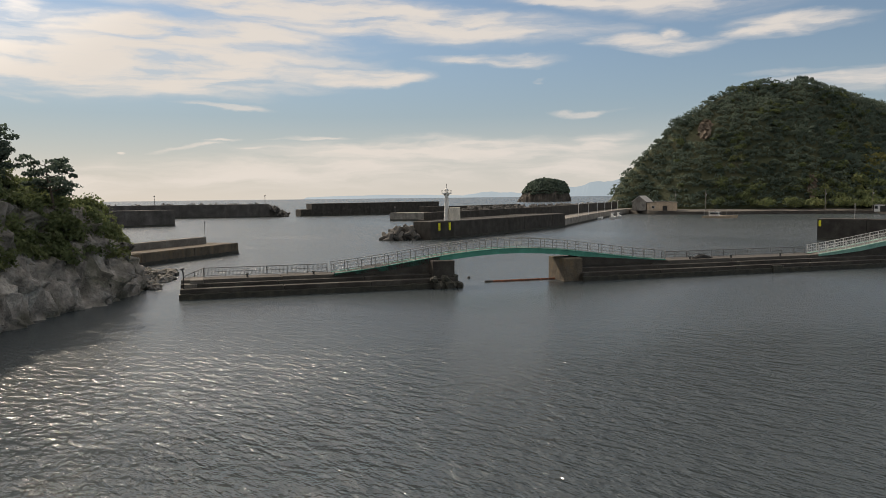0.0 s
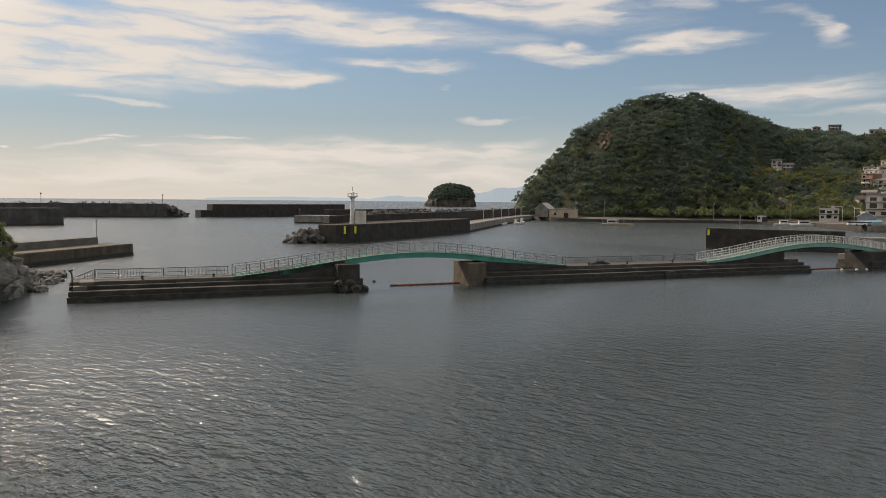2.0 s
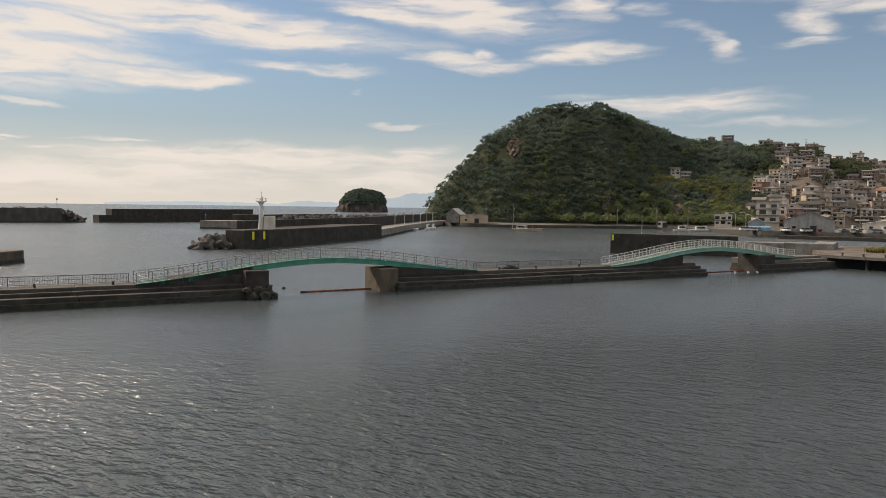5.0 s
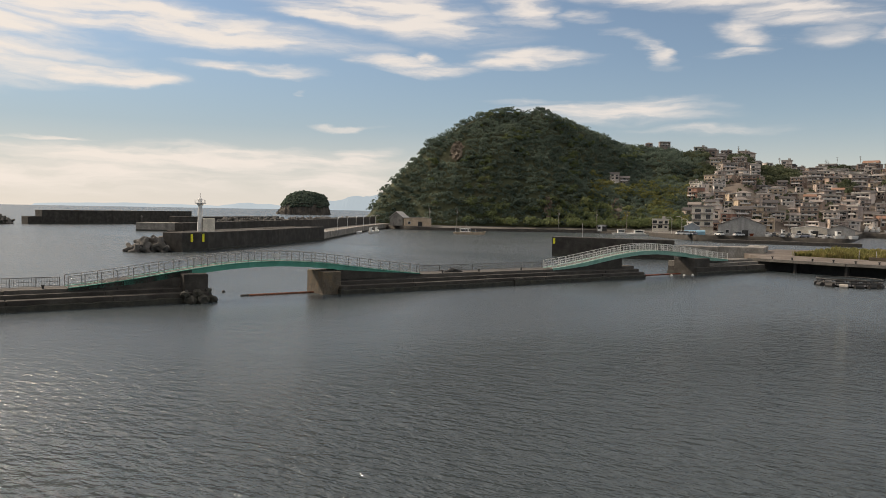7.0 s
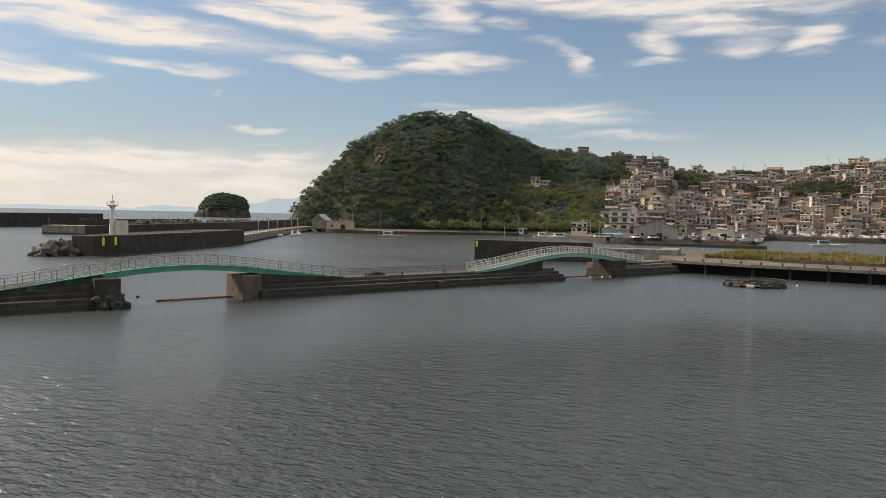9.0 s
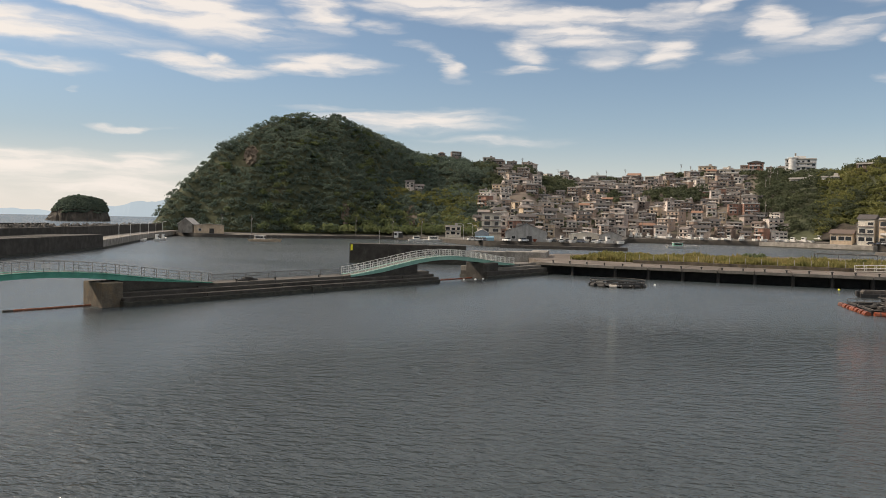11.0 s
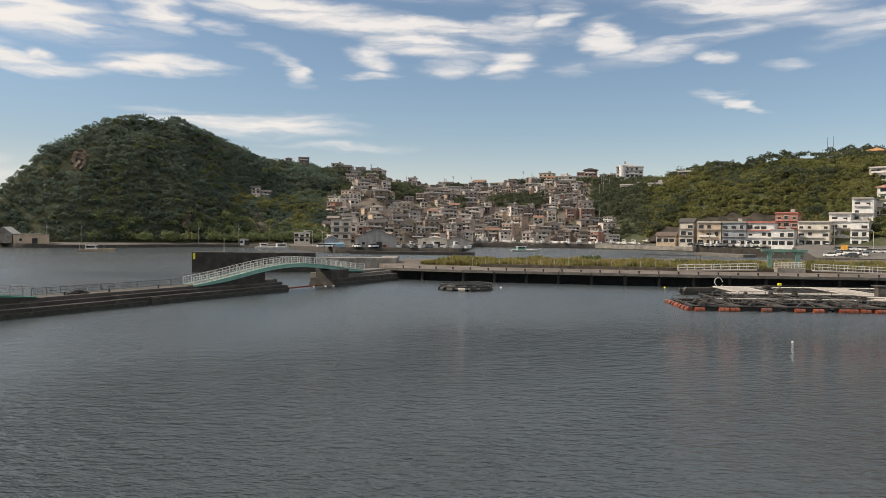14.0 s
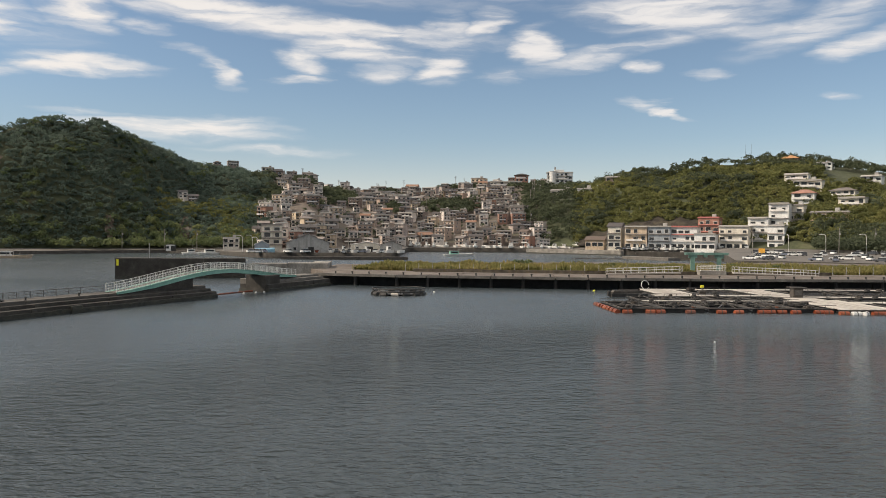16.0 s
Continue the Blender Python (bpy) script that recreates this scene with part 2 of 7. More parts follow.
# ---- materials ----
def surface(name, stops, scale=1.0, fine=8.0, rough=0.85, metal=0.0, bump=0.15, size=0.05, spread="noise", stretch_z=1.0, stain=0.0):
    """A worn surface: colours by a coarse and a fine noise, or by piece (island) or by object, with fine relief."""
    m = bpy.data.materials.new(name)
    m.use_nodes = True
    t = m.node_tree
    bsdf = t.nodes["Principled BSDF"]
    bsdf.inputs["Roughness"].default_value, bsdf.inputs["Metallic"].default_value = rough, metal
    c = nd(t, "ShaderNodeTexCoord")
    mp = nd(t, "ShaderNodeMapping")
    mp.inputs["Scale"].default_value = (1, 1, stretch_z)
    t.links.new(c.outputs["Object"], mp.inputs[0])
    coarse = nd(t, "ShaderNodeTexNoise")
    coarse.inputs["Scale"].default_value, coarse.inputs["Detail"].default_value = scale, 6.0
    t.links.new(mp.outputs[0], coarse.inputs["Vector"])
    grain = nd(t, "ShaderNodeTexNoise")
    grain.inputs["Scale"].default_value, grain.inputs["Detail"].default_value = scale * fine, 4.0
    t.links.new(mp.outputs[0], grain.inputs["Vector"])
    ramp = nd(t, "ShaderNodeValToRGB")
    while len(ramp.color_ramp.elements) < len(stops):
        ramp.color_ramp.elements.new(0.5)
    for e, (pos, col) in zip(ramp.color_ramp.elements, stops):
        e.position, e.color = pos, (*col, 1)
    if spread == "noise":
        t.links.new(coarse.outputs["Fac"], ramp.inputs[0])
    elif spread == "island":
        geo = nd(t, "ShaderNodeNewGeometry")
        t.links.new(geo.outputs["Random Per Island"], ramp.inputs[0])
    elif spread == "leaf":
        # broad patches of lighter and darker growth, each spray a little different
        geo = nd(t, "ShaderNodeNewGeometry")
        patchy = nd(t, "ShaderNodeMapRange")
        patchy.inputs["From Min"].default_value, patchy.inputs["From Max"].default_value = 0.3, 0.7
        t.links.new(coarse.outputs["Fac"], patchy.inputs["Value"])
        blend = nd(t, "ShaderNodeMix", data_type="FLOAT")
        blend.inputs["Factor"].default_value = 0.4
        t.links.new(patchy.outputs[0], blend.inputs["A"])
        t.links.new(geo.outputs["Random Per Island"], blend.inputs["B"])
        t.links.new(blend.outputs[0], ramp.inputs[0])
    else:
        ramp.color_ramp.interpolation = "CONSTANT"
        info = nd(t, "ShaderNodeObjectInfo")
        t.links.new(info.outputs["Random"], ramp.inputs[0])
    # grain and stains vary the tone
    tone = nd(t, "ShaderNodeMapRange")
    tone.inputs["From Min"].default_value, tone.inputs["From Max"].default_value = 0.3, 0.7
    tone.inputs["To Min"].default_value, tone.inputs["To Max"].default_value = 0.78, 1.18
    t.links.new(grain.outputs["Fac"], tone.inputs["Value"])
    mix = nd(t, "ShaderNodeMix", data_type="RGBA", blend_type="MULTIPLY")
    mix.inputs["Factor"].default_value = 1.0
    t.links.new(ramp.outputs[0], mix.inputs["A"])
    t.links.new(tone.outputs[0], mix.inputs["B"])
    col = mix.outputs["Result"]
    if stain:
        streak = nd(t, "ShaderNodeTexNoise")
        smap = nd(t, "ShaderNodeMapping")
        smap.inputs["Scale"].default_value = (0.7, 0.7, 0.1)
        t.links.new(c.outputs["Object"], smap.inputs[0])
        streak.inputs["Scale"].default_value, streak.inputs["Detail"].default_value = 1.0, 5.0
        t.links.new(smap.outputs[0], streak.inputs["Vector"])
        sr = nd(t, "ShaderNodeMapRange")
        sr.inputs["From Min"].default_value, sr.inputs["From Max"].default_value = 0.42, 0.7
        sr.inputs["To Min"].default_value, sr.inputs["To Max"].default_value = 1.0, 1.0 - stain
        t.links.new(streak.outputs["Fac"], sr.inputs["Value"])
        m2 = nd(t, "ShaderNodeMix", data_type="RGBA", blend_type="MULTIPLY")
        m2.inputs["Factor"].default_value = 1.0
        t.links.new(col, m2.inputs["A"])
        t.links.new(sr.outputs[0], m2.inputs["B"])
        col = m2.outputs["Result"]
    t.links.new(col, bsdf.inputs["Base Color"])
    if spread == "leaf":
        # light passes through the leaves
        glowing = nd(t, "ShaderNodeBsdfTranslucent")
        t.links.new(col, glowing.inputs["Color"])
        blend2 = nd(t, "ShaderNodeMixShader")
        blend2.inputs[0].default_value = 0.5
        t.links.new(bsdf.outputs[0], blend2.inputs[1])
        t.links.new(glowing.outputs[0], blend2.inputs[2])
        t.links.new(blend2.outputs[0], t.nodes["Material Output"].inputs["Surface"])
    if bump:
        b = nd(t, "ShaderNodeBump")
        b.inputs["Strength"].default_value, b.inputs["Distance"].default_value = bump, size
        t.links.new(grain.outputs["Fac"], b.inputs["Height"])
        t.links.new(b.outputs[0], bsdf.inputs["Normal"])
    return m


CONCRETE = surface("weathered_concrete", [(0.3, (0.16, 0.145, 0.125)), (0.55, (0.27, 0.25, 0.22)), (0.75, (0.36, 0.335, 0.3))], 0.5, 9, 0.9, bump=0.4, stain=0.25)
# wet concrete, its tone darkened further with the shade of the backlit faces
PIER = surface("old_backlit_concrete", [(0.3, (0.028, 0.024, 0.020)), (0.55, (0.051, 0.046, 0.039)), (0.75, (0.078, 0.072, 0.063))], 0.6, 9, 0.92, bump=0.5, stain=0.25)
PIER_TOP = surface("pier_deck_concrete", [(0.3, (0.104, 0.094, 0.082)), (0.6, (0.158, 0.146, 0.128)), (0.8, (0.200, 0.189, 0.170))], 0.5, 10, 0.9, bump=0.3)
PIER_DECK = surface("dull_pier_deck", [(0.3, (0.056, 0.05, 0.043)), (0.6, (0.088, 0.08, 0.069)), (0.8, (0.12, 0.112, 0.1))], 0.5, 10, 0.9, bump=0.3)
# lighter copy of the pier concrete: distance haze mixed into its colour
FAR_PIER = surface("hazed_breakwater_concrete", [(0.3, (0.06, 0.055, 0.051)), (0.55, (0.09, 0.084, 0.078)), (0.75, (0.13, 0.122, 0.114))], 0.3, 9, 0.92, bump=0.4, stain=0.25)
TIDE = surface("tide_line_weed", [(0.35, (0.016, 0.017, 0.012)), (0.6, (0.04, 0.038, 0.026)), (0.8, (0.075, 0.066, 0.045))], 1.5, 7, 0.6, bump=0.8, size=0.12)
RUST_RED = surface("rust_red_float", [(0.3, (0.14, 0.06, 0.035)), (0.7, (0.3, 0.11, 0.06))], 0.8, 7, 0.85, bump=0.2)
RUSTY = surface("stained_abutment", [(0.3, (0.078, 0.059, 0.039)), (0.5, (0.112, 0.094, 0.070)), (0.7, (0.150, 0.108, 0.062))], 0.8, 7, 0.9, bump=0.4, stain=0.4)
GREEN_PAINT = surface("green_paint", [(0.3, (0.045, 0.21, 0.15)), (0.6, (0.07, 0.3, 0.22)), (0.85, (0.13, 0.34, 0.26))], 0.9, 10, 0.5, bump=0.05)
GATE_GREEN = surface("weathered_gate_green", [(0.3, (0.1, 0.2, 0.165)), (0.7, (0.17, 0.3, 0.25))], 0.9, 10, 0.6, bump=0.05, stain=0.25)
PALE_GREEN = surface("faded_green_paint", [(0.3, (0.16, 0.34, 0.27)), (0.7, (0.26, 0.46, 0.38))], 0.9, 10, 0.5, bump=0.05)
RAIL = surface("galvanised_rail", [(0.3, (0.27, 0.26, 0.25)), (0.7, (0.42, 0.41, 0.39))], 2, 8, 0.55, 0.2, bump=0.0)
RAIL_WHITE = surface("white_rail_paint", [(0.3, (0.52, 0.51, 0.48)), (0.7, (0.68, 0.67, 0.64))], 2, 8, 0.5, bump=0.0)
RAIL_DARK = surface("dark_rail_metal", [(0.3, (0.075, 0.07, 0.065)), (0.7, (0.14, 0.13, 0.12))], 2, 8, 0.55, 0.3, bump=0.0)
YELLOW = surface("yellow_reflector", [(0.3, (0.72, 0.66, 0.02)), (0.7, (0.85, 0.8, 0.04))], 2, 8, 0.5, bump=0.0)
ORANGE = surface("orange_float", [(0.2, (0.2, 0.045, 0.016)), (0.5, (0.25, 0.065, 0.026)), (0.8, (0.15, 0.05, 0.03))], 1.2, 8, 0.5, spread="object", bump=0.05)
BLACK_RUBBER = surface("black_rubber", [(0.3, (0.018, 0.018, 0.018)), (0.7, (0.04, 0.038, 0.035))], 3, 6, 0.7, bump=0.2)
# for dark steel, and for the painted shade beneath the quay apron
DARK_STEEL_AND_SHADE = surface("dark_steel_and_shade", [(0.3, (0.012, 0.011, 0.01)), (0.7, (0.03, 0.027, 0.024))], 1, 8, 0.8, bump=0.2)
DARK_TIMBER = surface("wet_dark_timber", [(0.3, (0.035, 0.03, 0.026)), (0.7, (0.09, 0.078, 0.065))], 2, 8, 0.75, bump=0.3)
PALE_PLANK = surface("sun_bleached_planks", [(0.0, (0.34, 0.31, 0.27)), (0.35, (0.42, 0.385, 0.34)), (0.7, (0.48, 0.45, 0.4))], 1.5, 9, 0.85, spread="object", bump=0.2)
WHITE_PAINT = surface("white_paint", [(0.3, (0.62, 0.61, 0.58)), (0.7, (0.78, 0.77, 0.74))], 0.8, 9, 0.55, bump=0.03, stain=0.15)
ROCK = surface("shore_rock", [(0.3, (0.045, 0.042, 0.034)), (0.42, (0.13, 0.128, 0.1)), (0.54, (0.27, 0.25, 0.222)), (0.7, (0.5, 0.475, 0.43))], 0.32, 9, 0.9, bump=0.9, size=0.4, stain=0.45)
ISLE_ROCK = surface("dark_islet_rock", [(0.3, (0.03, 0.026, 0.022)), (0.5, (0.075, 0.064, 0.052)), (0.7, (0.14, 0.12, 0.1))], 0.12, 8, 0.95, bump=0.8, size=1.0)
BANK = surface("dark_bank_earth", [(0.3, (0.018, 0.014, 0.01)), (0.5, (0.04, 0.031, 0.021)), (0.72, (0.07, 0.06, 0.036))], 0.25, 10, 0.95, bump=0.8, size=0.4, stain=0.3)
SCAR = surface("bare_scar_rock", [(0.3, (0.072, 0.054, 0.039)), (0.5, (0.144, 0.114, 0.084)), (0.7, (0.216, 0.180, 0.138))], 0.12, 8, 0.95, bump=0.7, size=0.8)
ARMOUR = surface("armour_block_concrete", [(0.0, (0.056, 0.051, 0.044)), (0.5, (0.104, 0.096, 0.084)), (1.0, (0.160, 0.148, 0.132))], 1, 6, 0.92, spread="island", bump=0.5)
GROUND = surface("wooded_soil", [(0.3, (0.030, 0.039, 0.018)), (0.6, (0.068, 0.075, 0.036)), (0.8, (0.128, 0.112, 0.068))], 0.05, 12, 0.95, bump=0.6, size=0.5)
TOWN_GROUND = surface("town_ground", [(0.3, (0.075, 0.06, 0.048)), (0.55, (0.125, 0.102, 0.082)), (0.75, (0.07, 0.075, 0.04))], 0.06, 14, 0.95, bump=0.3)
ASPHALT = surface("quay_asphalt", [(0.3, (0.085, 0.078, 0.069)), (0.7, (0.155, 0.143, 0.127))], 0.08, 14, 0.92, bump=0.2)
QUAY_SOIL = surface("brown_quay_ground", [(0.3, (0.068, 0.054, 0.043)), (0.55, (0.129, 0.105, 0.085)), (0.75, (0.190, 0.167, 0.143))], 0.25, 12, 0.93, bump=0.3)
# leaf green lightened and greyed to carry the headland's haze in its colour
HEADLAND_LEAF = surface("haze_greyed_evergreen_leaves", [(0.0, (0.062, 0.092, 0.074)), (0.4, (0.100, 0.138, 0.107)), (0.7, (0.140, 0.180, 0.134)), (1.0, (0.198, 0.232, 0.166))], 0.05, 8, 0.8, spread="leaf", bump=0)
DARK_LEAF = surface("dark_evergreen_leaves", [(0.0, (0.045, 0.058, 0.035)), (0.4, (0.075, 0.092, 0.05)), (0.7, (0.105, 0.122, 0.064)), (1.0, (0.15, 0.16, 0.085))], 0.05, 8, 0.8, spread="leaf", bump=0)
MID_LEAF = surface("green_leaves", [(0.0, (0.07, 0.095, 0.045)), (0.4, (0.11, 0.14, 0.06)), (0.75, (0.15, 0.18, 0.072)), (1.0, (0.2, 0.21, 0.09))], 0.05, 8, 0.8, spread="leaf", bump=0)
OLIVE_LEAF = surface("olive_leaves", [(0.0, (0.085, 0.095, 0.034)), (0.4, (0.15, 0.158, 0.052)), (0.75, (0.215, 0.212, 0.07)), (1.0, (0.28, 0.255, 0.1))], 0.05, 8, 0.8, spread="leaf", bump=0)
BRIGHT_LEAF = surface("yellow_green_leaves", [(0.0, (0.11, 0.14, 0.06)), (0.4, (0.165, 0.195, 0.08)), (0.75, (0.22, 0.24, 0.1)), (1.0, (0.28, 0.28, 0.13))], 0.05, 8, 0.8, spread="leaf", bump=0)
WEEDS = surface("dry_grass_blades", [(0.0, (0.12, 0.125, 0.035)), (0.4, (0.2, 0.19, 0.06)), (0.7, (0.27, 0.23, 0.085)), (1.0, (0.34, 0.25, 0.12))], 0.1, 8, 0.8, spread="leaf", bump=0)
BARK = surface("bark", [(0.3, (0.05, 0.04, 0.03)), (0.7, (0.1, 0.08, 0.06))], 2, 6, 0.9, bump=0.3)
HOUSE_WALL = surface("house_render", [(0.0, (0.54, 0.44, 0.37)), (0.14, (0.22, 0.163, 0.132)), (0.28, (0.72, 0.637, 0.573)), (0.40, (0.41, 0.312, 0.25)), (0.52, (0.26, 0.212, 0.186)), (0.63, (0.56, 0.443, 0.317)), (0.69, (0.76, 0.69, 0.627)), (0.80, (0.44, 0.371, 0.33)), (0.95, (0.33, 0.183, 0.133))], 0.6, 6, 0.85, spread="object", bump=0.05, stain=0.3)
HOUSE_ROOF = surface("house_roof_tiles", [(0.0, (0.075, 0.066, 0.062)), (0.22, (0.15, 0.128, 0.115)), (0.42, (0.115, 0.085, 0.068)), (0.56, (0.22, 0.19, 0.17)), (0.74, (0.058, 0.053, 0.053)), (0.95, (0.25, 0.14, 0.09))], 1, 8, 0.7, spread="object", bump=0.2)
FLAT_ROOF = surface("flat_roof_slab", [(0.0, (0.3, 0.285, 0.26)), (0.3, (0.4, 0.38, 0.35)), (0.6, (0.24, 0.22, 0.2)), (0.8, (0.48, 0.46, 0.43))], 1, 8, 0.85, spread="object", bump=0.1)
WINDOW_TRIM = surface("window_trim", [(0.3, (0.58, 0.55, 0.52)), (0.7, (0.72, 0.69, 0.66))], 2, 4, 0.5, bump=0)
TIN = surface("grey_tin_sheet", [(0.3, (0.28, 0.275, 0.26)), (0.6, (0.38, 0.37, 0.35)), (0.8, (0.3, 0.24, 0.19))], 0.5, 8, 0.6, bump=0.1, stain=0.3)
RED_PAINT = surface("faded_red_paint", [(0.3, (0.36, 0.12, 0.1)), (0.7, (0.47, 0.19, 0.16))], 1, 8, 0.6, bump=0.05)
ORANGE_TILE = surface("orange_roof_tiles", [(0.3, (0.36, 0.17, 0.07)), (0.7, (0.5, 0.27, 0.12))], 1, 8, 0.7, bump=0.2)
BLUE_GREY = surface("blue_grey_render", [(0.3, (0.287, 0.310, 0.333)), (0.7, (0.380, 0.408, 0.431))], 0.6, 8, 0.85, bump=0.05, stain=0.25)
TAN = surface("tan_render", [(0.3, (0.50, 0.385, 0.275)), (0.7, (0.61, 0.485, 0.35))], 0.6, 8, 0.85, bump=0.05, stain=0.25)
CREAM = surface("cream_render", [(0.3, (0.616, 0.561, 0.473)), (0.7, (0.726, 0.671, 0.572))], 0.6, 8, 0.85, bump=0.05, stain=0.2)
BRICK_RED = surface("brick_red_render", [(0.3, (0.3, 0.15, 0.11)), (0.7, (0.4, 0.215, 0.16))], 0.6, 8, 0.85, bump=0.05, stain=0.2)
CAR_PAINT = surface("car_paint", [(0.0, (0.75, 0.75, 0.74)), (0.35, (0.4, 0.41, 0.42)), (0.55, (0.06, 0.065, 0.075)), (0.7, (0.7, 0.7, 0.68)), (0.9, (0.15, 0.17, 0.22))], 1, 4, 0.3, spread="object", bump=0)
BLUE_TARP = surface("blue_tarpaulin", [(0.3, (0.12, 0.26, 0.36)), (0.7, (0.22, 0.38, 0.48))], 0.8, 6, 0.6, bump=0.3)
AMBER = surface("amber_panel", [(0.3, (0.62, 0.3, 0.03)), (0.7, (0.75, 0.4, 0.06))], 1, 6, 0.5, bump=0)

GLASS = bpy.data.materials.new("dark_window_glass")
GLASS.use_nodes = True
gb = GLASS.node_tree.nodes["Principled BSDF"]
gb.inputs["Base Color"].default_value, gb.inputs["Roughness"].default_value = (0.025, 0.028, 0.03, 1), 0.08

# emission on the mountains stands in for the haze before them
HAZE_GLOW = bpy.data.materials.new("far_mountain_haze_glow")
HAZE_GLOW.use_nodes = True
hb = HAZE_GLOW.node_tree.nodes["Principled BSDF"]
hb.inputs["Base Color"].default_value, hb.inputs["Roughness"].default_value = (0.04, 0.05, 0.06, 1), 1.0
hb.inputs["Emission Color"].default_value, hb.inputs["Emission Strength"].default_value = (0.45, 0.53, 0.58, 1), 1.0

# turn of the crests, their length, scale, height and detail of each set of wavelets
WAVES = ((-45, 2.2, 2.3, 0.58, 3.0), (-28, 1.8, 0.8, 0.6, 2.0), (-62, 2.0, 5.5, 0.21, 3.0))
WAVE_HEIGHT, LEE = 0.58, 0.14
WATER = bpy.data.materials.new("harbour_water")
WATER.use_nodes = True
wt = WATER.node_tree
wb = wt.nodes["Principled BSDF"]
wb.inputs["Base Color"].default_value = (0.049, 0.062, 0.069, 1)
wb.inputs["Roughness"].default_value, wb.inputs["IOR"].default_value = 0.06, 1.333
wc = nd(wt, "ShaderNodeTexCoord")


def wt_math(op, a, b=None, clamp=False):
    n = nd(wt, "ShaderNodeMath", operation=op, use_clamp=clamp)
    for i, v in enumerate((a, b)):
        if isinstance(v, (int, float)):
            n.inputs[i].default_value = v
        elif v is not None:
            wt.links.new(v, n.inputs[i])
    return n.outputs[0]


def wt_noise(turn, long_, scale, detail, rough=0.5):
    """Noise drawn out along the crests of the wavelets."""
    m = nd(wt, "ShaderNodeMapping", vector_type="TEXTURE")
    m.inputs["Rotation"].default_value, m.inputs["Scale"].default_value = (0, 0, radians(turn)), (long_, 1, 1)
    wt.links.new(wc.outputs["Object"], m.inputs[0])
    n = nd(wt, "ShaderNodeTexNoise")
    n.inputs["Scale"].default_value, n.inputs["Detail"].default_value, n.inputs["Roughness"].default_value = scale, detail, rough
    wt.links.new(m.outputs[0], n.inputs["Vector"])
    return n.outputs["Fac"]


def wt_range(v, a, b, lo, hi):
    n = nd(wt, "ShaderNodeMapRange", interpolation_type="SMOOTHSTEP")
    for key, value in (("From Min", a), ("From Max", b), ("To Min", lo), ("To Max", hi)):
        n.inputs[key].default_value = value
    wt.links.new(v, n.inputs["Value"])
    return n.outputs[0]


# wind wavelets of several lengths, crests across the wind from the south-west
waves = None
for turn, long_, scale, amount, detail in WAVES:
    w = wt_math("MULTIPLY", wt_noise(turn, long_, scale, detail), amount)
    waves = w if waves is None else wt_math("ADD", waves, w)
# gusts: broad patches of rougher and calmer water
waves = wt_math("MULTIPLY", waves, wt_range(wt_noise(20, 1.6, 0.03, 3.0), 0.36, 0.64, 0.55, 1.15))
# a smooth lee lies along the breakwater and the grassy quay
w_at = nd(wt, "ShaderNodeSeparateXYZ")
wt.links.new(wc.outputs["Object"], w_at.inputs[0])
cat_paws = None
for nx_, ny_, off, a_w, b_w in ((-0.281, 0.960, 78.2, -52.0, -6.0), (0.835, 0.55, 140.8, -30.0, -2.0)):
    past = wt_math("SUBTRACT", wt_math("ADD", wt_math("MULTIPLY", w_at.outputs[0], nx_), wt_math("MULTIPLY", w_at.outputs[1], ny_)), off)
    waves = wt_math("MULTIPLY", waves, wt_range(past, a_w, b_w, 1.0, LEE))
    # past the wall the water is open to the wind again
    waves = wt_math("MULTIPLY", waves, wt_range(past, 2.0, 12.0, 1.0, 0.75 / LEE))
    fine = wt_range(past, a_w - (45.0 if nx_ > 0 else 0.0), b_w - (42.0 if nx_ > 0 else 15.0), 0.055, 0.27)
    cat_paws = fine if cat_paws is None else wt_math("MAXIMUM", cat_paws, fine)
wbump = nd(wt, "ShaderNodeBump")
wbump.inputs["Strength"].default_value, wbump.inputs["Distance"].default_value = 1.0, WAVE_HEIGHT
# ripples too small to see blur what the lee mirrors
wt.links.new(cat_paws, wb.inputs["Roughness"])
wt.links.new(waves, wbump.inputs["Height"])
wt.links.new(wbump.outputs[0], wb.inputs["Normal"])


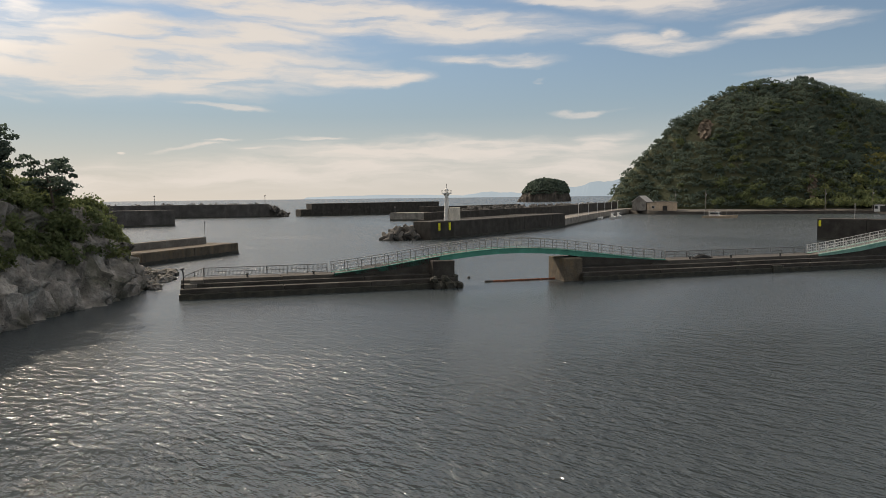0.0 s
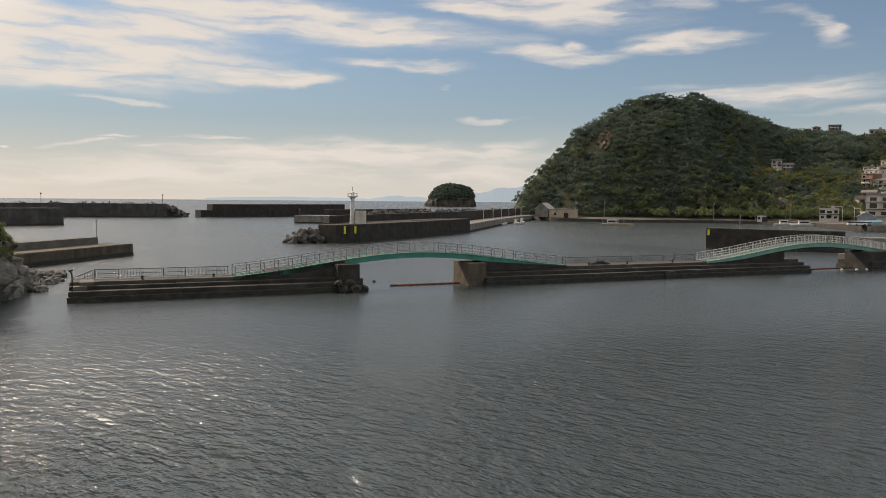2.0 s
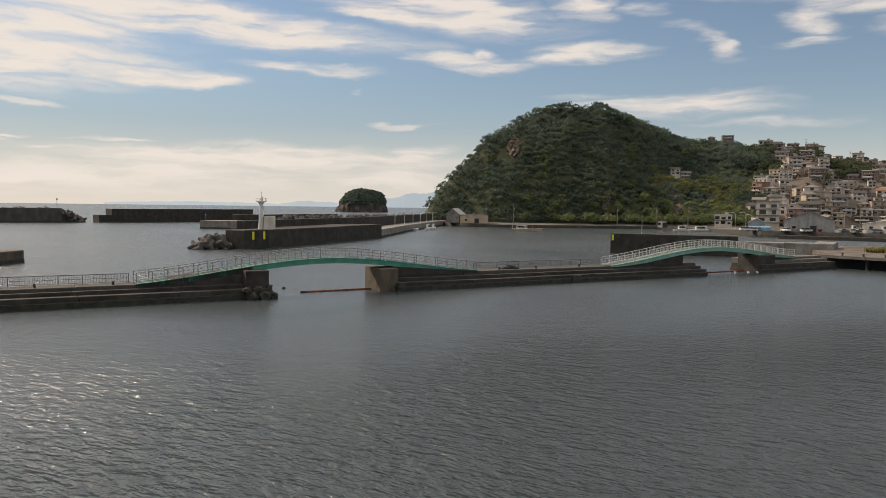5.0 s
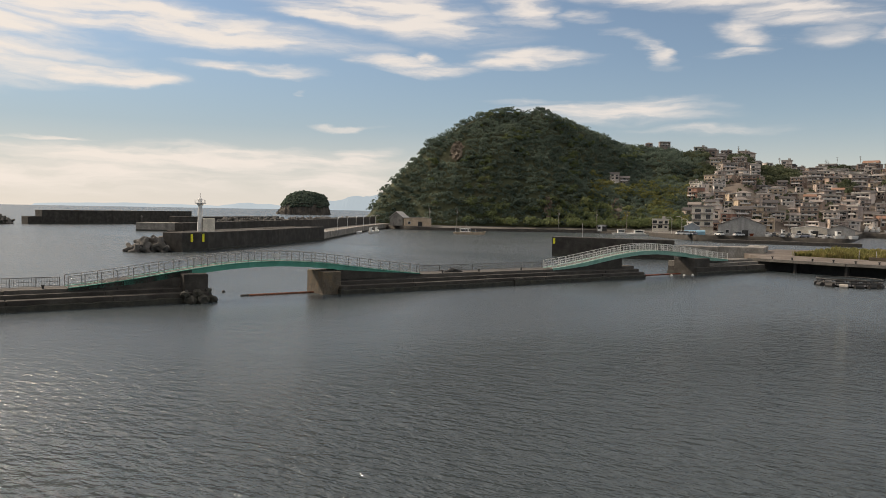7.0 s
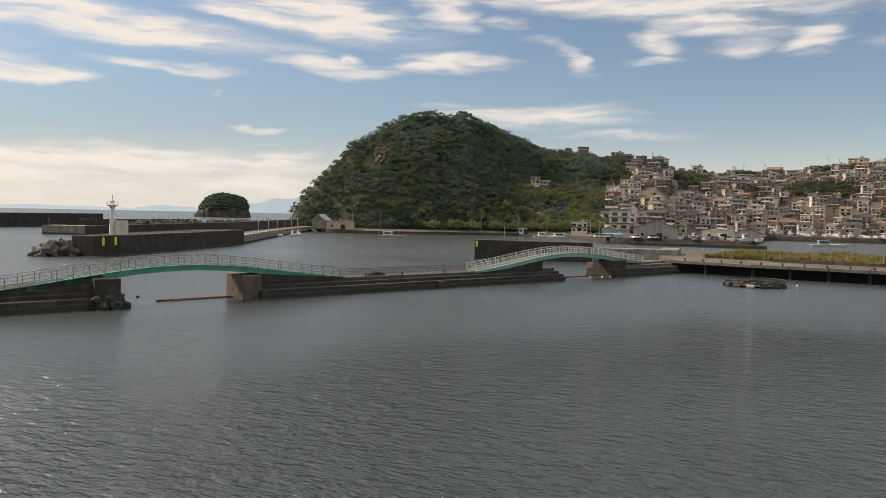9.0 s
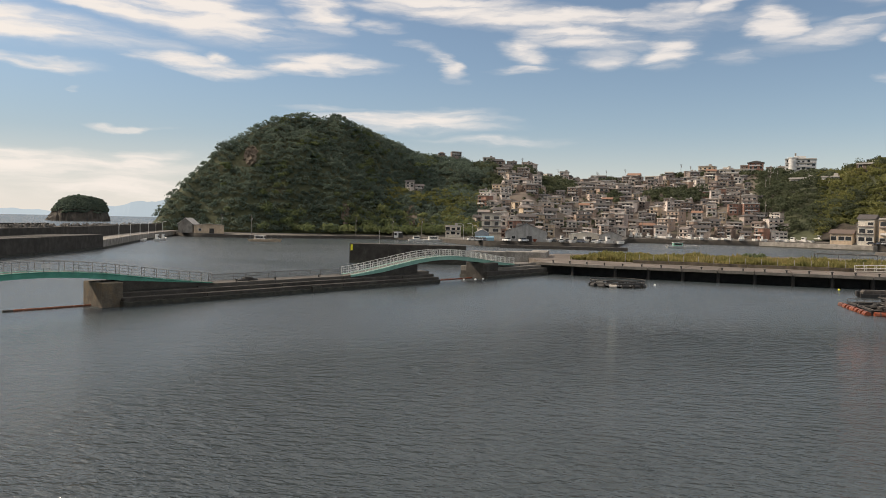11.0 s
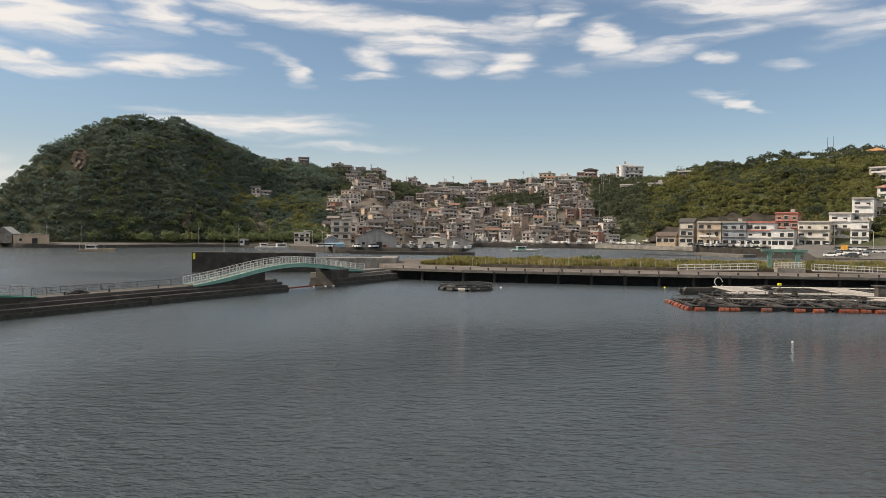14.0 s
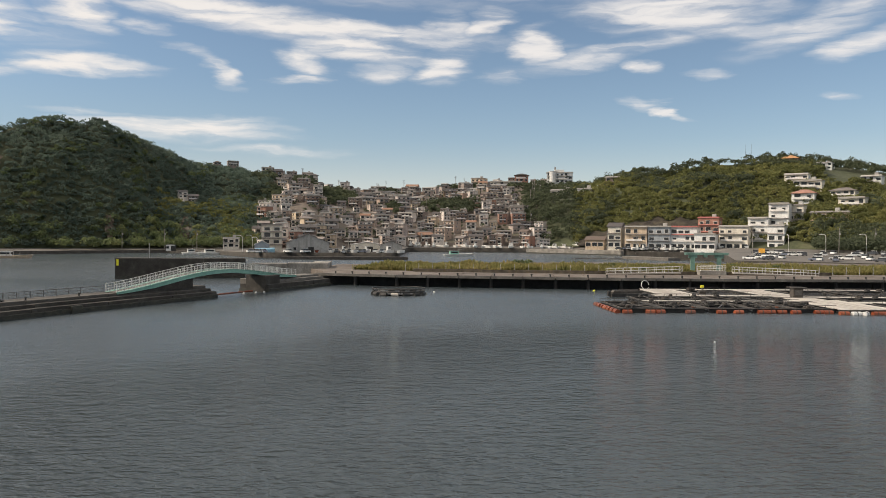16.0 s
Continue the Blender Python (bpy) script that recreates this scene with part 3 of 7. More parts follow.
# ---- building helpers ----
class Solid:
    """Collects boxes, prisms and tubes into one mesh."""

    def __init__(self):
        self.v, self.f, self.m = [], [], []

    def add(self, verts, faces, slot=0):
        n = len(self.v)
        self.v += [tuple(p) for p in verts]
        self.f += [tuple(i + n for i in q) for q in faces]
        self.m += [slot] * len(faces)
        return self

    def box(self, x0, y0, z0, x1, y1, z1, slot=0, cut=0.0):
        if cut:
            return self.prism([(x0 + cut, y0), (x1 - cut, y0), (x1, y0 + cut), (x1, y1 - cut), (x1 - cut, y1), (x0 + cut, y1), (x0, y1 - cut), (x0, y0 + cut)], z0, z1, slot, cut)
        v = [(x, y, z) for z in (z0, z1) for x, y in ((x0, y0), (x1, y0), (x1, y1), (x0, y1))]
        return self.add(v, [(3, 2, 1, 0), (4, 5, 6, 7), (0, 1, 5, 4), (1, 2, 6, 5), (2, 3, 7, 6), (3, 0, 4, 7)], slot)

    def prism(self, outline, z0, z1, slot=0, cut=0.0):
        """A column on a plan outline (anticlockwise); z0 and z1 may be one height or one for each corner. cut: a chamfered top edge."""
        n = len(outline)
        lo = z0 if isinstance(z0, (list, tuple)) else [z0] * n
        hi = z1 if isinstance(z1, (list, tuple)) else [z1] * n
        v = [(x, y, z) for (x, y), z in zip(outline, lo)] + [(x, y, z - cut) for (x, y), z in zip(outline, hi)]
        f = [tuple(reversed(range(n)))] + [(i, (i + 1) % n, n + (i + 1) % n, n + i) for i in range(n)]
        if cut:
            cx, cy = sum(p[0] for p in outline) / n, sum(p[1] for p in outline) / n
            top = []
            for (x, y), z in zip(outline, hi):
                d = math.hypot(cx - x, cy - y) or 1
                top.append((x + (cx - x) / d * cut, y + (cy - y) / d * cut, z))
            v += top
            f += [(n + i, n + (i + 1) % n, 2 * n + (i + 1) % n, 2 * n + i) for i in range(n)] + [tuple(range(2 * n, 3 * n))]
        else:
            f.append(tuple(range(n, 2 * n)))
        return self.add(v, f, slot)

    def tube(self, points, r, n=6, slot=0, r1=None):
        pts = [Vector(p) for p in points]
        v, f = [], []
        for i, p in enumerate(pts):
            way = (pts[min(i + 1, len(pts) - 1)] - pts[max(i - 1, 0)]).normalized()
            side = way.cross(Vector((0, 0, 1)))
            side = side.normalized() if side.length > 0.01 else Vector((1, 0, 0))
            up = side.cross(way)
            rr = r if r1 is None else r + (r1 - r) * i / (len(pts) - 1)
            v += [p + (side * math.cos(a) + up * math.sin(a)) * rr for a in (2 * math.pi * k / n for k in range(n))]
        for i in range(len(pts) - 1):
            f += [(i * n + k, i * n + (k + 1) % n, (i + 1) * n + (k + 1) % n, (i + 1) * n + k) for k in range(n)]
        f += [tuple(reversed(range(n))), tuple(range((len(pts) - 1) * n, len(pts) * n))]
        return self.add(v, f, slot)

    def ring(self, rings, n=12, slot=0):
        """A turned shape on the z axis: (radius, height) pairs from the bottom up."""
        v = [(r * math.cos(2 * math.pi * k / n), r * math.sin(2 * math.pi * k / n), z) for r, z in rings for k in range(n)]
        f = [(i * n + k, i * n + (k + 1) % n, (i + 1) * n + (k + 1) % n, (i + 1) * n + k) for i in range(len(rings) - 1) for k in range(n)]
        f += [tuple(reversed(range(n))), tuple(range((len(rings) - 1) * n, len(rings) * n))]
        return self.add(v, f, slot)

    def mesh(self, name, mats):
        me = bpy.data.meshes.new(name)
        me.from_pydata(self.v, [], self.f)
        for mt in mats:
            me.materials.append(mt)
        if len(mats) > 1:
            me.polygons.foreach_set("material_index", self.m)
        me.update()
        return me


def part(name, solid, mats, parent=None, label=""):
    """One mesh object, under a thing or part if a parent is given."""
    me = solid if isinstance(solid, bpy.types.Mesh) else solid.mesh(name, mats if isinstance(mats, (list, tuple)) else [mats])
    ob = new(name, me)
    if parent:
        ob.parent = parent
    return tagged(ob, label) if label else ob


def thing(name, m, label, category, group="", kind=""):
    ob = new(name)
    ob.empty_display_size = 0.3
    ob.matrix_basis = m
    return tagged(ob, label, category, group, kind)


def pol(b, d, z=0.0):
    return Vector((d * math.sin(radians(b)), d * math.cos(radians(b)), z))


def facing(b, d, z=0.0, turn=0.0, size=1.0):
    """A place at a bearing and distance whose front (-y) turns to the harbour."""
    return pose(*pol(b, d, z), 0, 0, -b + turn) @ Matrix.Scale(size, 4)


def fast_mesh(name, verts, faces_per, mat, count_corner):
    """A mesh from numpy vertices where every run of count_corner vertices is one face."""
    n = len(verts) // count_corner
    me = bpy.data.meshes.new(name)
    me.vertices.add(len(verts))
    me.vertices.foreach_set("co", np.asarray(verts, dtype=np.float32).ravel())
    me.loops.add(n * count_corner)
    me.loops.foreach_set("vertex_index", np.arange(n * count_corner, dtype=np.int32))
    me.polygons.add(n)
    me.polygons.foreach_set("loop_start", np.arange(0, n * count_corner, count_corner, dtype=np.int32))
    me.materials.append(mat)
    me.update(calc_edges=True)
    me.validate()
    return me


RNG = np.random.default_rng(7)


def leaf_cards(centres, radii, cards, size, flat=0.75, upper=0.25):
    """Clumps of folded leaf sprays on uneven crowns; returns vertices, four to a spray."""
    centres, radii = np.asarray(centres, float), np.asarray(radii, float)
    n = len(centres) * cards
    c, r = np.repeat(centres, cards, 0), np.repeat(radii, cards)
    d = RNG.normal(size=(n, 3))
    d /= np.linalg.norm(d, axis=1, keepdims=True)
    d[:, 2] = np.where(d[:, 2] < -upper, -d[:, 2], d[:, 2])
    # each crown bulges its own way
    phase = np.repeat(RNG.uniform(0, 6.28, (len(centres), 3)), cards, 0)
    bulge = 0.8 + 0.16 * np.sin(3 * d[:, 0] + phase[:, 0]) + 0.16 * np.sin(4 * d[:, 1] + phase[:, 1]) + 0.12 * np.sin(5 * d[:, 2] + phase[:, 2])
    p = c + d * (r * bulge * RNG.uniform(0.72, 1.08, n))[:, None] * np.array([1, 1, flat])
    normal = d + RNG.normal(scale=0.75, size=(n, 3))
    normal /= np.linalg.norm(normal, axis=1, keepdims=True)
    a = np.cross(normal, RNG.normal(size=(n, 3)))
    a /= np.linalg.norm(a, axis=1, keepdims=True)
    b = np.cross(normal, a)
    s = (size * RNG.uniform(0.6, 1.3, n))[:, None]
    a, b = a * s, b * s * 0.75
    lift = normal * s * 0.25
    return np.stack([p - a, p - b * 0.9 + lift, p + a * 1.1, p + b + lift], 1).reshape(-1, 3)

# ---- the sea, one sheet to the horizon ----
sea = Solid()
rings_r = [0.0, 30, 80, 200, 500, 1200, 2500, 4800]
n_seg = 96
sv = [(0, 0, 0)] + [(r * math.cos(2 * math.pi * k / n_seg), r * math.sin(2 * math.pi * k / n_seg), 0) for r in rings_r[1:] for k in range(n_seg)]
sf = [(0, 1 + k, 1 + (k + 1) % n_seg) for k in range(n_seg)]
for i in range(len(rings_r) - 2):
    sf += [(1 + i * n_seg + k, 1 + (i + 1) * n_seg + k, 1 + (i + 1) * n_seg + (k + 1) % n_seg, 1 + i * n_seg + (k + 1) % n_seg) for k in range(n_seg)]
sea.add(sv, sf)
tagged(part("water", sea, WATER), "rippled grey-green harbour water reaching the horizon", "water", kind="structure")

# ---- land round the harbour: a shore, a flat strip, a slope and a ridge, by bearing ----
RIDGE_B = [11.5, 12.4, 12.8, 13.2, 13.85, 14.9, 15.7, 16.5, 16.9, 17.8, 18.6, 19.4, 20.7, 21.9, 23.1, 24.2, 25.4, 26.2, 27.1, 27.9, 28.9, 30.2, 31.0, 32.0, 33.1, 34.9, 35.9, 37.0, 38.1, 40.0, 40.7, 42.0, 44.1, 45.8, 48.0, 51.3, 53.7, 56.0, 58.0, 60.0, 61.2, 62.7, 64.4, 66.8, 68.0, 69.5, 71.6, 74.2, 76.3, 78.3, 80.6, 90.0, 104.0]
RIDGE_E = [-1.2, -0.6, -0.15, 0.75, 1.5, 2.65, 3.5, 4.25, 4.85, 5.25, 5.75, 6.35, 6.98, 7.4, 7.48, 7.2, 7.45, 7.15, 6.7, 6.5, 6.0, 5.5, 5.08, 4.8, 4.6, 4.5, 4.15, 4.2, 4.05, 4.0, 3.5, 3.2, 2.98, 3.15, 3.2, 3.45, 3.65, 3.8, 3.8, 3.65, 3.6, 4.05, 4.6, 4.5, 4.9, 5.15, 5.1, 5.35, 5.15, 4.75, 4.3, 4.0, 3.0]
RIDGE_D = ([11.5, 17, 22, 26, 31, 36, 42, 55, 60, 64, 72, 82, 104], [424, 440, 470, 480, 520, 570, 640, 650, 590, 540, 560, 560, 520])
FOOT_D = ([11.5, 15, 18, 25, 30, 34, 37, 40, 48, 58, 62, 66, 74, 80, 104], [419, 408, 394, 398, 405, 402, 385, 350, 445, 455, 428, 414, 402, 372, 300])
SHORE_D = ([11.5, 13, 15.5, 20, 25, 30, 33, 35, 37, 46.9, 47.1, 60, 64, 70, 71.5, 104], [416, 404, 378, 372, 383, 390, 372, 330, 309, 303, 434, 440, 405, 400, 262, 262])
FOOT_Z = ([11.5, 16, 34, 40, 60, 66, 104], [1.6, 2.2, 2.4, 3.0, 3.8, 4.6, 4.6])
SHORE_Z = ([11.5, 15, 18, 33, 36, 60, 64, 70.5, 71.5, 104], [1.2, 1.9, 1.3, 1.3, 2.2, 2.4, 3.0, 3.0, 2.3, 2.3])


def land(b, d):
    """Height of the land at a bearing and distance."""
    ds, df, dr = np.interp(b, *SHORE_D), np.interp(b, *FOOT_D), np.interp(b, *RIDGE_D)
    zf = np.interp(b, *FOOT_Z)
    zr = max(10 + dr * math.tan(radians(np.interp(b, RIDGE_B, RIDGE_E))), zf - 2.5)
    if d <= df:
        zs = float(np.interp(b, *SHORE_Z))
        return zs + (zf - zs) * max(0.0, (d - ds) / max(df - ds, 1))
    if d <= dr:
        s = (d - df) / (dr - df)
        k = 0.5 * s + 0.5 * (1 - (1 - s) ** 1.7)
        x, y = d * math.sin(radians(b)), d * math.cos(radians(b))
        rough = (9.0 * noise.noise(Vector((x * 0.017, y * 0.017, 3.1))) + 3.5 * noise.noise(Vector((x * 0.05, y * 0.05, 6.1)))) * math.sin(math.pi * s)
        return zf + (zr - zf) * k + rough * min(1, zr / 40) * (0.35 if 37.5 < b < 57.5 else 1.0)
    return max(zr - (d - dr) * 0.28, -1.0)


def land_sheet(name, b0, b1, step, rows, mat, label, category):
    s = Solid()
    nb = int(round((b1 - b0) / step)) + 1
    for i in range(nb):
        b = b0 + step * i
        for d, z in rows(b):
            s.v.append(tuple(pol(b, d, z)))
    nr = len(s.v) // nb
    for i in range(nb - 1):
        for j in range(nr - 1):
            s.f.append((i * nr + j, (i + 1) * nr + j, (i + 1) * nr + j + 1, i * nr + j + 1))
            s.m.append(0)
    ob = part(name, s, mat)
    for p in ob.data.polygons:
        p.use_smooth = True
    return tagged(ob, label, category, kind="structure")


def strip_rows(b):
    ds, df = float(np.interp(b, *SHORE_D)), float(np.interp(b, *FOOT_D))
    return [(ds + (df + 3 - ds) * k / 5, land(b, ds + (df - ds) * k / 5)) for k in range(6)]


def slope_rows(b):
    df, dr = float(np.interp(b, *FOOT_D)), float(np.interp(b, *RIDGE_D))
    out = [(df + (dr - df) * k / 26, land(b, df + (dr - df) * k / 26)) for k in range(27)]
    return out + [(dr + k, land(b, dr + k)) for k in (15, 40, 80, 140, 220)]


def quay_face(b):
    ds = float(np.interp(b, *SHORE_D))
    return [(ds - 0.25, -1.5), (ds - 0.25, land(b, ds) + 0.12), (ds + 0.35, land(b, ds) + 0.12), (ds + 0.35, land(b, ds) - 0.4)]


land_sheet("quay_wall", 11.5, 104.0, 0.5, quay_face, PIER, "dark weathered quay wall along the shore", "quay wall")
land_sheet("ground", 11.5, 104.0, 0.5, strip_rows, ASPHALT, "worn grey quay ground along the harbour shore", "ground")
land_sheet("ground_hill", 11.5, 37.0, 0.4, slope_rows, GROUND, "steep soil of the wooded headland", "hillside")
land_sheet("ground_town", 37.0, 58.0, 0.5, slope_rows, TOWN_GROUND, "stepped ground of the hillside town", "hillside")
land_sheet("ground_ridge", 58.0, 104.0, 0.5, slope_rows, GROUND, "overgrown slope above the waterfront road", "hillside")

# far mountains across the bay, their pale haze put on as glow
far_line = Solid()
for b0, b1, top, seed in ((-10.5, 2.2, 0.18, 1), (1.5, 6.6, 0.42, 5), (6.0, 22.0, 1.32, 2)):
    n = 60
    base = len(far_line.v)
    for i in range(n + 1):
        b, u = b0 + (b1 - b0) * i / n, i / n
        e = top * max(0.0, math.sin(math.pi * min(1, u * 1.0))) ** 0.8 * (0.75 + 0.5 * noise.noise(Vector((b * 0.55, seed, 0))) + 0.12 * noise.noise(Vector((b * 2.2, seed, 4))))
        for d, z in ((4600, -2), (4660, 10 + 4660 * math.tan(radians(max(e, 0.0))) if e > 0 else -2), (4780, -2)):
            far_line.v.append(tuple(pol(b, d, z)))
    for i in range(n):
        for j in range(2):
            far_line.f.append((base + i * 3 + j, base + (i + 1) * 3 + j, base + (i + 1) * 3 + j + 1, base + i * 3 + j + 1))
            far_line.m.append(0)
tagged(part("backdrop", far_line, HAZE_GLOW), "pale blue mountains far across the bay", "mountains", kind="structure")


# ---- woods ----
def bank_top(b):
    """How far up the slope the bare bank behind the waterfront reaches."""
    return 0.27 * math.sin(math.pi * min(1, max(0.0, (b - 60.2) / 12.2))) ** 0.45 + 0.09 * noise.noise(Vector((b * 0.9, 4, 0)))


def woods(name, places, mat, label, cards=46, size=1.15, flat=0.8):
    """places: (x, y, ground height, crown radius). Trunks, dark hearts and leaf sprays in one mass."""
    pl = np.array(places, float)
    c = pl[:, :3].copy()
    c[:, 2] += pl[:, 3] * 0.75
    v = leaf_cards(c, pl[:, 3], cards, size, flat)
    me = fast_mesh(name, v, None, mat, 4)
    ob = new(name, me)
    return tagged(ob, label, "woods", kind="stuff")


def scatter(b0, b1, f0, f1, gap, keep=None, r=(2.2, 3.8), seed=1):
    """Uneven planting between two fractions of the slope (0: foot, 1: ridge)."""
    rnd = random.Random(seed)
    out = []
    b = b0
    while b < b1:
        df, dr = float(np.interp(b, *FOOT_D)), float(np.interp(b, *RIDGE_D))
        d = df + (dr - df) * f0
        while d < df + (dr - df) * f1:
            bb, dd = b + rnd.uniform(-0.5, 0.5) * gap / 7.5, d + rnd.uniform(-0.5, 0.5) * gap
            if b0 <= bb <= b1 and (keep is None or keep(bb, (dd - df) / (dr - df))):
                x, y, _ = pol(bb, dd)
                out.append((x, y, land(bb, dd), rnd.uniform(*r) * (1.25 if rnd.random() < 0.12 else 1)))
            d += gap
        b += gap / 7.6
    return out


def off_scar(b, s):
    return not (18.3 < b < 20.0 and 0.5 < s < 0.72) and not (30.6 < b < 32.1 and 0.36 < s < 0.46)


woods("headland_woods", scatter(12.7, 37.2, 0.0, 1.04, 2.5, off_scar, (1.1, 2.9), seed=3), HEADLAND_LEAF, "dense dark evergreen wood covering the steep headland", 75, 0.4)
woods("headland_light_trees", scatter(20.0, 36.3, -0.13, 0.1, 4.6, lambda b, s: noise.noise(Vector((b * 0.9, s * 3, 1))) > -0.12, (2.4, 4.3), 5), MID_LEAF, "lighter green trees along the foot of the headland", 110, 0.48)
woods("headland_foot_trees", scatter(24.6, 36.6, -0.1, 0.12, 5.4, lambda b, s: noise.noise(Vector((b * 0.8, s * 2, 21))) > 0.12, (2.4, 4.2), 25), BRIGHT_LEAF, "yellow-green trees along the foot of the headland", 150, 0.5)
woods("headland_flank_crowns", scatter(32.0, 36.8, 0.05, 0.42, 5.0, lambda b, s: off_scar(b, s) and noise.noise(Vector((b * 0.7, s * 4, 31))) > 0.2, (1.8, 3.0), 26), BRIGHT_LEAF, "yellow-green crowns on the headland's flank", 120, 0.48)
woods("headland_light_crowns", scatter(17.0, 36.5, 0.12, 0.95, 4.5, lambda b, s: off_scar(b, s) and noise.noise(Vector((b * 0.45, s * 5, 7))) > 0.1, (1.4, 2.8), 8), MID_LEAF, "paler crowns scattered through the headland wood", 100, 0.5)
woods("headland_flank_trees", scatter(29.3, 36.8, 0.02, 0.4, 3.8, lambda b, s: off_scar(b, s) and noise.noise(Vector((b * 0.6, s * 5, 2))) > -0.1, (2.0, 3.2), 9), OLIVE_LEAF, "olive green bushes on the headland's sunny flank", 110, 0.48)
woods("ridge_scrub", scatter(60.0, 82.5, 0.04, 0.92, 3.0, lambda b, s: s > bank_top(b) - 0.03 and not (74.2 < b and s > 0.4 and noise.noise(Vector((b * 0.3, s * 3, 5))) < -0.12), (1.5, 3.0), 11), OLIVE_LEAF, "sunlit olive scrub and bamboo over the ridge", 110, 0.48)
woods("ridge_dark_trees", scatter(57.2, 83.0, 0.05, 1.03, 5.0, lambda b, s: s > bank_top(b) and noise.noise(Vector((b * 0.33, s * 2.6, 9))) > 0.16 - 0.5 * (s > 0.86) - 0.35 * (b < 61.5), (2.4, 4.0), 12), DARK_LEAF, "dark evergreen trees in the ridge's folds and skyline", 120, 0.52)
woods("roadside_trees", scatter(76.6, 84.0, -0.2, 0.16, 4.2, None, (2.6, 4.2), 13), DARK_LEAF, "dark trees beside the waterfront road", 130, 0.5)


def patch(bs, s):
    return any(((bs - b) / wb_) ** 2 + ((s - c) / wc_) ** 2 < 1 for b, c, wb_, wc_ in ((42.2, 0.72, 1.4, 0.2), (50.8, 0.5, 2.3, 0.13), (36.8, 0.88, 1.0, 0.16), (45.8, 0.95, 0.7, 0.07), (51.4, 0.97, 1.8, 0.06), (39.8, 0.83, 0.9, 0.08), (37.2, 0.55, 0.9, 0.14), (55.6, 0.9, 1.2, 0.06), (57.3, 0.58, 1.2, 0.42), (46.4, 0.42, 0.6, 0.06), (40.6, 0.45, 0.5, 0.05)))


woods("town_trees", scatter(35.8, 58.6, 0.1, 1.02, 4.2, patch, (2.2, 3.6), 15), DARK_LEAF, "dark garden trees among the hillside houses", 120, 0.52)

def between(b, s):
    return noise.noise(Vector((b * 1.7, s * 9, 21))) > 0.02


woods("garden_shrubs", scatter(36.6, 58.0, 0.05, 0.98, 4.6, between, (0.8, 1.7), 16), DARK_LEAF, "dark garden shrubs between the hillside houses", 50, 0.42)

knob = [(*pol(17.15 + 0.25 * k, 441 + 2 * k)[:2], 10 + 441 * math.tan(radians(5.0)) - 1.5 * abs(k - 0.6), 2.6) for k in range(3)]
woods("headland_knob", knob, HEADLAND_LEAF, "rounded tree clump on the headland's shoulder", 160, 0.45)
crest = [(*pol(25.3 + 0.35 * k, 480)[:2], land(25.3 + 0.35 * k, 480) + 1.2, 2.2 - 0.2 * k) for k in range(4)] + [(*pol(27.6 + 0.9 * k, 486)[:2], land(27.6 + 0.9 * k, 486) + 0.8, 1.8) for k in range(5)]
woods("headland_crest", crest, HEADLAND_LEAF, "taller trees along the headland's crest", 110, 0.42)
tufts = [(*pol(b_, d_)[:2], land(b_, d_) + 0.5, r_) for b_, d_, r_ in ((62.2, 560, 3.2), (64.4, 545, 3.4), (65.2, 545, 3.0), (67.3, 545, 4.2), (68.4, 546, 4.6), (69.4, 548, 4.2), (70.4, 552, 3.2), (73.4, 560, 4.2), (74.4, 560, 3.4), (77.2, 560, 3.2), (79.0, 555, 3.6))]
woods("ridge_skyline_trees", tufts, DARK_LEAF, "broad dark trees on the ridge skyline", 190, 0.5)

# bare cliff faces showing through the wood
for b, s0, s1, wide, lab in ((19.2, 0.52, 0.72, 1.3, "bare tan rock scar high on the headland"), (31.2, 0.05, 0.2, 1.0, "small bare rock face among the bushes"), (26.2, 0.03, 0.14, 0.7, "grey rock outcrop by the headland shore")):
    s = Solid()
    n = 14
    df, dr = float(np.interp(b, *FOOT_D)), float(np.interp(b, *RIDGE_D))
    for i in range(n + 1):
        for j in range(n + 1):
            u, w = i / n - 0.5, j / n
            bb = b + u * wide * math.sqrt(max(0.05, 1 - (2 * w - 1) ** 2)) * 0.75 + 0.3 * noise.noise(Vector((i, j * 0.6, b)))
            d = df + (dr - df) * (s0 + (s1 - s0) * w) - 1.0 + 2.6 * noise.noise(Vector((i * 0.5, j * 0.5, b)))
            z = land(bb, df + (dr - df) * (s0 + (s1 - s0) * w)) + 1.5 + 1.5 * noise.noise(Vector((i * 0.7, j * 0.7, b + 5)))
            s.v.append(tuple(pol(bb, d, z)))
    for i in range(n):
        for j in range(n):
            s.f.append((i * (n + 1) + j, (i + 1) * (n + 1) + j, (i + 1) * (n + 1) + j + 1, i * (n + 1) + j + 1))
            s.m.append(0)
    tagged(part("rock_face", s, SCAR), lab, "rock face")


